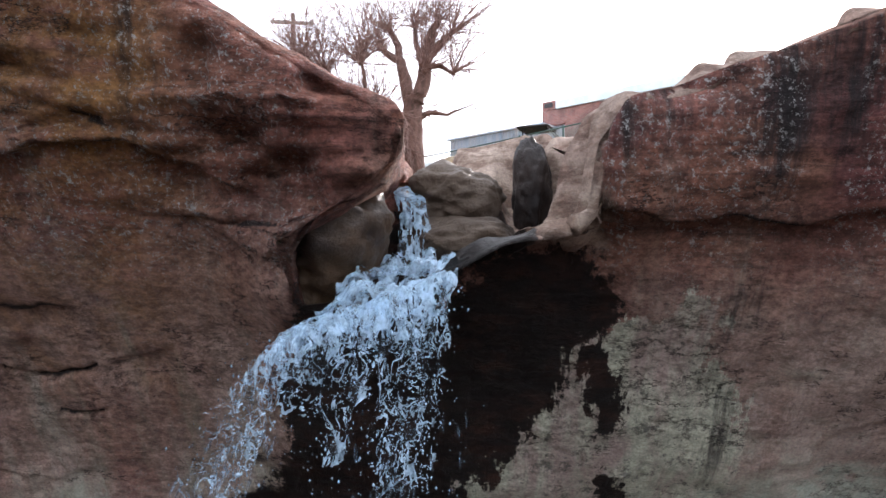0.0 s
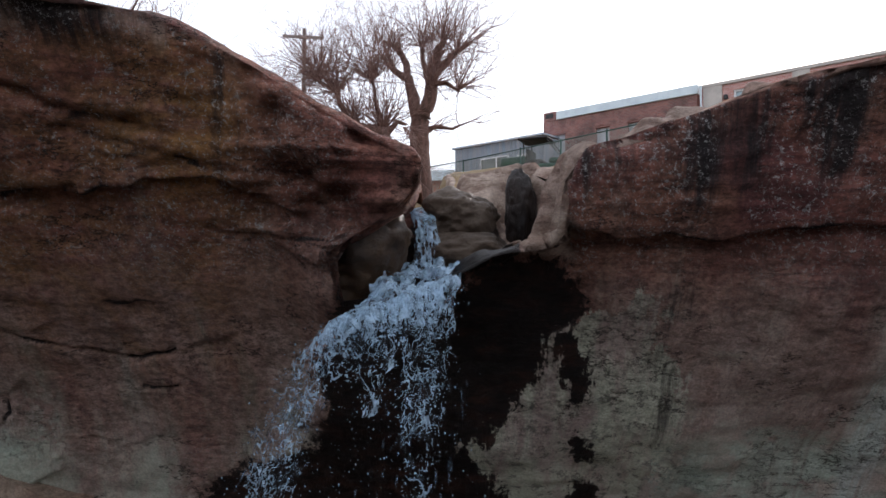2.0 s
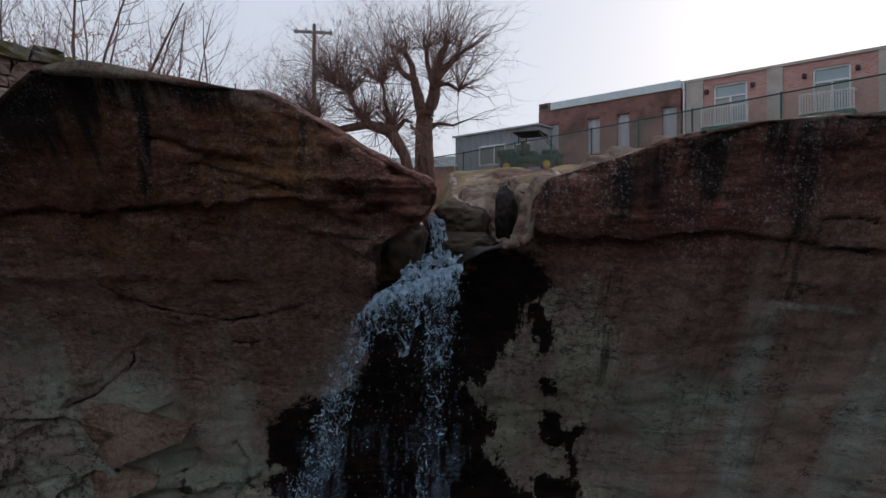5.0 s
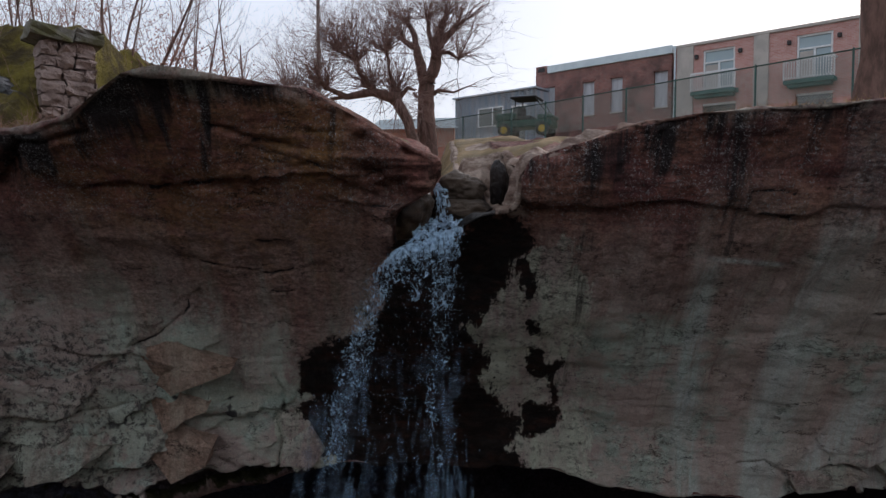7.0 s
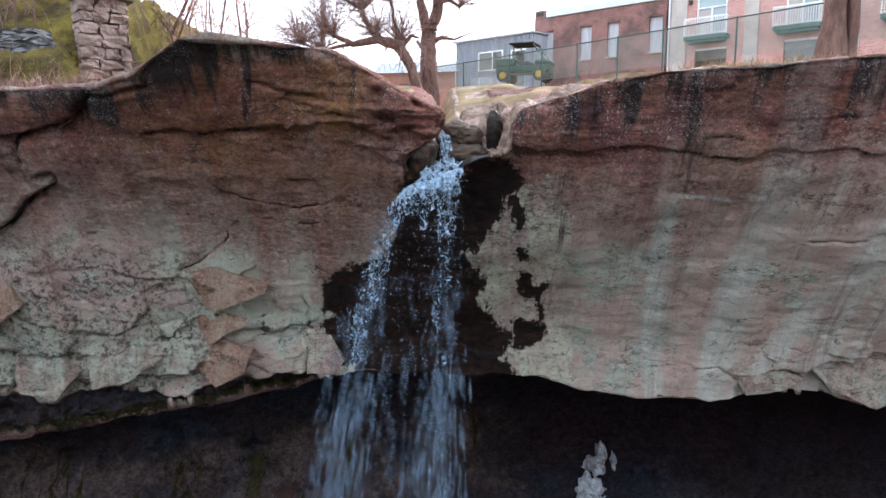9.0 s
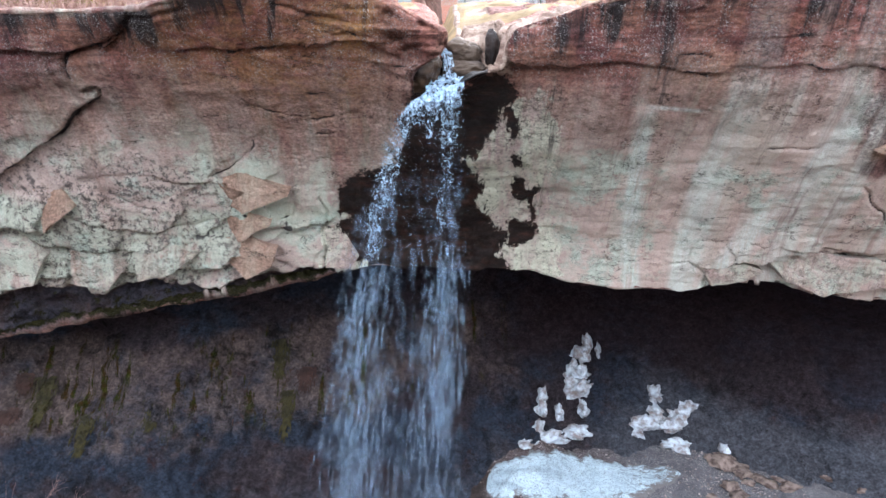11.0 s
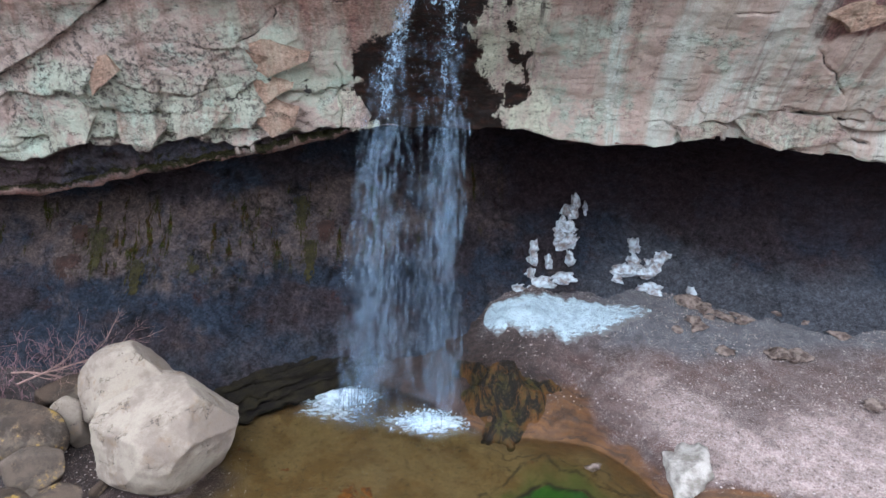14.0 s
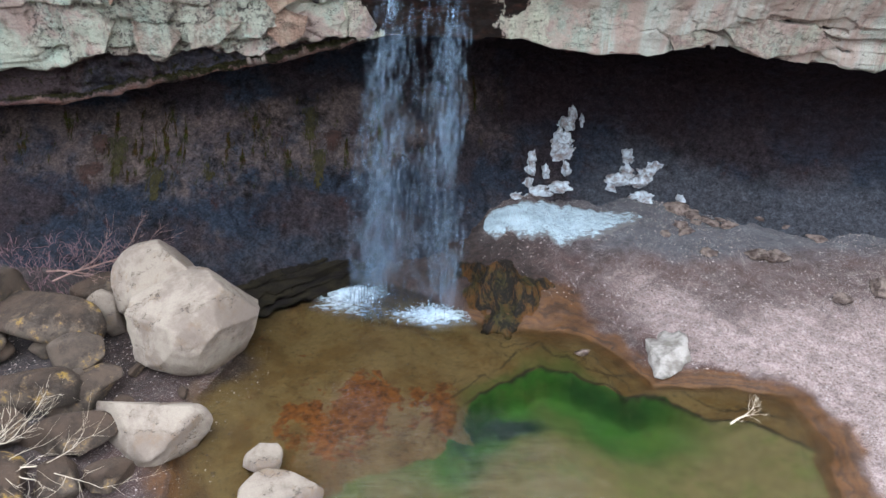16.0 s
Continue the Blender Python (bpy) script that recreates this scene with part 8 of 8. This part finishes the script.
sapling(-11.8, 44, 16.0, 7.0, 92, (-0.1, 0), 4, 3, 0.16)
sapling(-7.5, 40, 16.0, 5.0, 93, (0.1, 0), 4, 3, 0.12)


def make_leaf_material():
    n = Nodes("withered_pink_leaves")
    col = n.mix(n.island(), (0.30, 0.13, 0.11), (0.42, 0.24, 0.18))
    a = n.t.nodes.new("ShaderNodeBsdfDiffuse")
    n.put(a.inputs[0], col)
    b = n.t.nodes.new("ShaderNodeBsdfTranslucent")
    n.put(b.inputs[0], col)
    m = n.t.nodes.new("ShaderNodeMixShader")
    m.inputs[0].default_value = 0.5
    n.put(m.inputs[1], a.outputs[0])
    n.put(m.inputs[2], b.outputs[0])
    return n.shade(m.outputs[0])


M_LEAF = make_leaf_material()


def withered_bush(x, y, z, w, h, n, seed):
    t = thing("beech_bush", "young tree holding withered pinkish leaves", "bush", pose(x, y, z))
    rnd = random.Random(seed)
    tips = []
    bm = bmesh.new()
    for k in range(16):
        a = Vector((rnd.gauss(0, 0.5), rnd.gauss(0, 0.5), 1))
        tips.append(grow(bm, Vector((rnd.gauss(0, 0.15), 0, -0.3)), a, h * rnd.uniform(0.6, 1.1), 0.03, 2, rnd, 0.25, 0.05, 3, 0.6, 5, 0.6))
    soft_part("stem", bm, M_TWIG, t)
    lm = bmesh.new()
    for k in range(n):
        q = Vector((rnd.gauss(0, w * 0.4), rnd.gauss(0, w * 0.4), h * (0.25 + 0.75 * rnd.random())))
        if fbm(q.x, q.y, q.z, 1.2, 2, seed) < -0.1:
            continue
        m = pose(*q, rnd.uniform(0, 180), rnd.uniform(0, 180), rnd.uniform(0, 360))
        s = rnd.uniform(0.03, 0.06)
        vs = [lm.verts.new(m @ Vector(v)) for v in ((-s, 0, 0), (0, -s * 0.45, s * 0.15), (s, 0, 0), (0, s * 0.45, s * 0.15))]
        lm.faces.new(vs)
    tagged(part("leaves", lm, M_LEAF, t, "withered pink-brown leaves"), kind="stuff")


withered_bush(-8.9, 16.8, 15.6, 2.2, 3.6, 2600, 3)
withered_bush(-11.3, 17.6, 15.9, 2.4, 4.6, 2200, 4)
withered_bush(-14.5, 18.0, 16.6, 3.0, 4.0, 2200, 5)


def big_trunk():
    t = thing("large_tree", "thick grey-brown tree trunk on the grassy cliff top", "tree", pose(9.5, 9.1, 15.7))
    bm = bmesh.new()
    tube_bm(bm, [(0, 0, -0.7), (0, 0, 0.05), (0.02, 0, 0.5), (0.05, 0, 1.5), (0.0, 0, 3.2), (-0.1, 0, 5.0), (-0.3, 0.1, 7)], [0.44, 0.38, 0.31, 0.28, 0.26, 0.24, 0.18], 14)
    soft_part("trunk", bm, M_BARK, t)
    bm = bmesh.new()
    tube_bm(bm, [(0.42, -0.1, -0.5), (0.44, -0.1, 0.6), (0.40, -0.1, 2.4), (0.5, 0, 4.4), (0.9, 0.1, 6.5)], [0.2, 0.16, 0.14, 0.12, 0.08], 10)
    soft_part("stem", bm, M_BARK, t)
    bm = bmesh.new()
    rnd = random.Random(3)
    for p, d, l in (((-0.3, 0.1, 6.5), (-1, 0.2, 0.3), 3.0), ((-0.1, 0, 5.0), (-1, -0.2, 0.05), 2.6), ((0.9, 0.1, 6.3), (0.7, 0, 0.8), 2.0), ((-0.3, 0.1, 7), (0, 0, 1), 2.4)):
        grow(bm, Vector(p), Vector(d), l, 0.05, 2, rnd, 0.35, -0.02, 3, 0.6, 6, 0.6)
    soft_part("crown", bm, M_TWIG, t)


big_trunk()

M_STONE = make_simple("squared_pinkish_stone", (0.43, 0.32, 0.28), (0.25, 0.18, 0.155), 1.6, 0.9, 0.9, 14, 0.10)
M_SLATE = make_simple("grey_flat_stone", (0.22, 0.23, 0.24), (0.13, 0.13, 0.14), 3, 0.9, 0.6, 26, 0.04)
M_CAP = make_simple("mossy_grey_slab", (0.24, 0.22, 0.19), (0.12, 0.11, 0.05), 2.2, 0.95, 0.9, 18, 0.06)
M_MOSS = make_simple("yellow_green_moss", (0.20, 0.16, 0.025), (0.07, 0.05, 0.02), 1.4, 0.95, 1.0, 9, 0.2)
M_STRAW = make_simple("dry_straw_grass", (0.42, 0.29, 0.15), (0.30, 0.19, 0.10), 4, 0.9, 0.1, 30, 0.01)


def block(bm, half, m, seed):
    """A roughly squared stone."""
    rnd = random.Random(seed)
    got = bmesh.ops.create_cube(bm, size=2.0)
    es = list({e for v in got["verts"] for e in v.link_edges})
    r = bmesh.ops.subdivide_edges(bm, edges=es, cuts=2, use_grid_fill=True)
    vs = list({v for v in bm.verts})
    for v in vs:
        c = v.co
        k = max(abs(c.x), abs(c.y), abs(c.z))
        c *= 1 - 0.06 * (c.length / max(k, 0.01) - 1)
        v.co = m @ Vector((c.x * half[0] + rnd.gauss(0, 0.018), c.y * half[1] + rnd.gauss(0, 0.045), c.z * half[2] + rnd.gauss(0, 0.014)))
    return bm


def ruin():
    w = thing("stone_pier", "ruined pier of squared pinkish stones with mossy cap slabs", "masonry", pose(-9.5, 10.7, 0, 0, 0, 38))
    rnd = random.Random(4)
    z = 14.5
    k = 0
    while z < 16.95:
        h = rnd.uniform(0.25, 0.36)
        x = -0.62
        while x < 0.58:
            l = min(rnd.uniform(0.32, 0.7), 0.62 - x)
            part("stone", block(bmesh.new(), (l / 2 - 0.012, 0.45 + rnd.uniform(-0.03, 0.03), h / 2 - 0.01), pose(x + l / 2, 0, z + h / 2), k), M_STONE, w)
            x += l
            k += 1
        z += h
    for x0, x1 in ((-0.85, 0.1), (0.12, 0.78)):
        part("cap_slab", block(bmesh.new(), ((x1 - x0) / 2, 0.6, 0.16), pose((x0 + x1) / 2, 0, z + 0.165, 0, 6 + rnd.uniform(-2, 2), 0), k), M_CAP, w, "grey cap slab with moss")
        k += 1
    d = thing("dry_stone_wall", "low dry-laid wall of flat grey stones under moss", "wall", pose(-10.7, 10.2, 0, 0, 0, 172))
    z = 15.15
    for c in range(8):
        h = rnd.uniform(0.12, 0.2)
        x = rnd.uniform(-0.2, 0.1)
        while x < 6:
            l = rnd.uniform(0.3, 0.7)
            part("stone", block(bmesh.new(), (l / 2 - 0.01, 0.25 + rnd.uniform(-0.05, 0.03), h / 2 - 0.006), pose(x + l / 2, 0, z + h / 2, 0, 0, rnd.uniform(-4, 4)), k), M_SLATE, d)
            x += l
            k += 1
        z += h
    X, Y = np.meshgrid(np.linspace(-24, -9.75, 150), np.concatenate([np.linspace(8.3, 9.9, 24), np.linspace(10.0, 10.35, 4), np.linspace(10.42, 24, 90)]))
    Z = np.where(Y < 10.38, 14.55 + 1.25 * smooth(8.4, 9.9, Y), 16.2 + 2.0 * smooth(10.4, 13.0, Y)) * smooth(-9.6, -10.1, X) + 14.5 * (1 - smooth(-9.6, -10.1, X))
    Z = Z + 0.22 * fbm(X, Y, 0, 1.3, 5, 9, 0.62)
    bank = grid_mesh("mossy_bank", np.stack([X, Y, Z], -1), M_MOSS)
    tagged(bank, "bank of yellow-green moss behind the ruined pier", "ground", kind="structure")


ruin()


def straw(name, label, n, spots, seed, length=(0.15, 0.45), droop=0.5, material=None):
    rnd = random.Random(seed)
    bm = bmesh.new()
    P = []
    for k in range(n):
        x0, x1, y0, y1, off = spots[rnd.randrange(len(spots))]
        P.append((rnd.uniform(x0, x1), rnd.uniform(y0, y1), off))
    P = np.array(P)
    Z = land_z(P[None, :, 0], P[None, :, 1])[0] + P[:, 2]
    for (x, y, _), z in zip(P.tolist(), Z.tolist()):
        a, l = rnd.uniform(0, 2 * math.pi), rnd.uniform(*length)
        dx, dy = math.cos(a) * droop * l, math.sin(a) * droop * l
        w = 0.006
        pts = [(x, y, z - 0.03), (x + dx * 0.3, y + dy * 0.3, z + l * 0.55), (x + dx, y + dy, z + l * rnd.uniform(0.4, 0.95))]
        px, py = -math.sin(a) * w, math.cos(a) * w
        vs = [bm.verts.new(v) for v in ((pts[0][0] - px, pts[0][1] - py, pts[0][2]), (pts[0][0] + px, pts[0][1] + py, pts[0][2]), (pts[1][0] + px, pts[1][1] + py, pts[1][2]), (pts[1][0] - px, pts[1][1] - py, pts[1][2]))]
        tip = bm.verts.new(pts[2])
        bm.faces.new(vs)
        bm.faces.new((vs[3], vs[2], tip))
    ob = mesh_ob(name, bm, material or M_STRAW, flat=True)
    tagged(ob, label, "grass", kind="stuff")


def land_height(x, y):
    return float(land_z(np.array([[float(x)]]), np.array([[float(y)]]))[0, 0])


straw("dry_grass", "tufts of dry straw-coloured grass along the cliff top", 9000, [(4.2, 16, 4.2, 8.5, 0.0), (5, 16, 4.0, 6.5, 0.0), (6, 16, 7, 13, 0.0), (3.4, 6, 5, 10, 0.0)], 5)
straw("dry_brush", "tangle of dry pinkish brush below the ruined pier", 2600, [(-15, -6.6, 4.5, 9.4, 0.0), (-12, -6.6, 4.3, 7, 0.0)], 6, (0.12, 0.4), 1.2, M_TWIG)
rock("stone", (3.55, 7.4, land_height(3.55, 7.4) + 0.1), (0.34, 0.26, 0.17), 71, "squared brown stone block lying on the cliff top", 10, 0, sub=3, cuts=22)


def dead_branch(at, way, length, seed, label, material):
    t = thing("dead_branch", label, "branch", pose(*at))
    rnd = random.Random(seed)
    bm = bmesh.new()
    grow(bm, Vector((0, 0, 0)), Vector(way), length, 0.036, 3, rnd, 0.35, 0.02, 4, 0.6, 6, 0.6)
    soft_part("branchwork", bm, material, t)


M_DEAD = make_simple("bleached_dead_wood", (0.66, 0.57, 0.45), (0.46, 0.38, 0.29), 6, 0.8, 0.3, 30, 0.01)
dead_branch((-12.0, -3.9, 0.9), (1.0, 0.25, 0.12), 2.2, 5, "bleached dead branch lying over the rock pile", M_DEAD)
dead_branch((-12.6, -3.4, 0.9), (1.0, 0.5, 0.2), 1.6, 6, "bleached dead branch lying over the rock pile", M_DEAD)
dead_branch((6.9, -1.6, 0.02), (1.0, 0.1, 0.05), 0.6, 8, "small dead twig sticking out of the pool", M_DEAD)
dead_branch((-13.0, 3.6, 1.35), (1.0, 0.2, 0.05), 2.0, 9, "thin reddish brushwood lying behind the rocks", M_TWIG)
dead_branch((-13.5, 4.2, 1.35), (1.0, 0.1, 0.12), 2.4, 10, "thin reddish brushwood lying behind the rocks", M_TWIG)


def brush(n, x0, x1, y0, y1, h, seed, under=land_height, material=None):
    """Dry stalks and brambles, as one tangle."""
    rnd = random.Random(seed)
    bm = bmesh.new()
    for k in range(n):
        x, y = rnd.uniform(x0, x1), rnd.uniform(y0, y1)
        grow(bm, Vector((x, y, under(x, y) - 0.05)), Vector((rnd.gauss(0, 0.5), rnd.gauss(0, 0.5), 1)), h * rnd.uniform(0.5, 1.2), 0.012, 1, rnd, 0.4, -0.03, 3, 0.7, 5, 0.6)
    ob = mesh_ob("brushwood", bm, material or M_BRAMBLE)
    tagged(ob, "tangle of dry pinkish-brown brambles and weed stalks", "brush", kind="stuff")


M_BRAMBLE = make_simple("dry_bramble_stalks", (0.34, 0.22, 0.16), (0.22, 0.12, 0.09), 5, 0.9, 0.2, 30, 0.01)
brush(170, 1.6, 6.5, 21.5, 24.5, 0.75, 21)
brush(120, 6.0, 12.5, 9.5, 13.5, 0.6, 22)
brush(220, -13.5, -7.0, 5.2, 9.6, 0.6, 23)
brush(160, -16.0, -10.0, 10.8, 13.5, 1.6, 24)
M_LITTER = make_simple("dark_purplish_twigs", (0.25, 0.145, 0.155), (0.11, 0.062, 0.070), 5, 0.9, 0.2, 30, 0.01)
brush(420, -15.5, -9.8, 2.8, 5.6, 0.42, 25, lambda x, y: floor_z(x, y) + 0.35 * max(0.0, y - 3.0), M_LITTER)
straw("moss_tuft", "tufts of yellow-brown moss and grass on the bank", 3800, [(-18, -10, 10.4, 14, 1.3), (-16, -10, 8.6, 10, 0.5)], 8, (0.1, 0.35), 0.8, M_MOSS)


def wall_moss(x, y, z, wide, tall, n, seed, label, material):
    """A wet cushion of moss and drooping blades on the hollow's back wall."""
    t = thing("moss_clump", label, "moss", pose(x, y, z), "moss on the back wall")
    rnd = random.Random(seed)
    bm = bmesh.new()
    for k in range(n):
        u, v = rnd.gauss(0, 0.42) * wide, rnd.random() ** 1.4 * tall
        u *= 1 - 0.6 * v / tall
        p = Vector((u, -0.95 * v + 0.06, -v))
        l = rnd.uniform(0.10, 0.30)
        a = Vector((rnd.gauss(0, 0.35), -0.75 + rnd.gauss(0, 0.25), -0.7)).normalized()
        w = Vector((rnd.uniform(0.012, 0.03), rnd.gauss(0, 0.006), 0))
        vs = [bm.verts.new(q) for q in (p - w, p + w, p + w * 0.8 + a * l * 0.55 + Vector((0, -0.03, 0.03)), p - w * 0.8 + a * l * 0.55 + Vector((0, -0.03, 0.03)), p + a * l)]
        bm.faces.new(vs[:4])
        bm.faces.new((vs[3], vs[2], vs[4]))
    tagged(part("cushion", bm, material, t), kind="stuff")


M_MOSS_WET = make_simple("wet_olive_moss", (0.034, 0.028, 0.007), (0.012, 0.010, 0.004), 3.0, 0.9, 0.5, 30, 0.02)
M_MOSS_RED = make_simple("withered_rusty_moss", (0.050, 0.024, 0.018), (0.020, 0.011, 0.009), 3.0, 0.9, 0.5, 30, 0.02)
for k, (x, y, z, wide, tall, red) in enumerate(((-11.95, 8.1, 4.45, 0.42, 1.0, 0), (-10.56, 7.35, 3.6, 0.36, 0.8, 0), (-12.9, 7.5, 3.75, 0.5, 0.5, 1), (-5.44, 9.7, 4.95, 0.4, 0.9, 0), (-5.05, 8.6, 3.7, 0.3, 1.0, 0), (-12.6, 8.2, 4.5, 0.3, 0.4, 1),
                                                (-8.6, 7.4, 4.05, 0.3, 0.6, 0), (-7.6, 7.9, 3.8, 0.6, 0.7, 1), (-6.7, 8.4, 3.9, 0.7, 0.8, 1), (-9.6, 7.6, 3.9, 0.5, 0.4, 1), (-4.6, 9.2, 4.2, 0.4, 0.5, 1), (-7.2, 7.6, 3.3, 0.6, 0.6, 1))):
    wall_moss(x, y, z, wide, tall, 240, 500 + k, "cushion of withered rusty moss on the damp wall" if red else "cushion of wet olive moss on the damp wall", M_MOSS_RED if red else M_MOSS_WET)
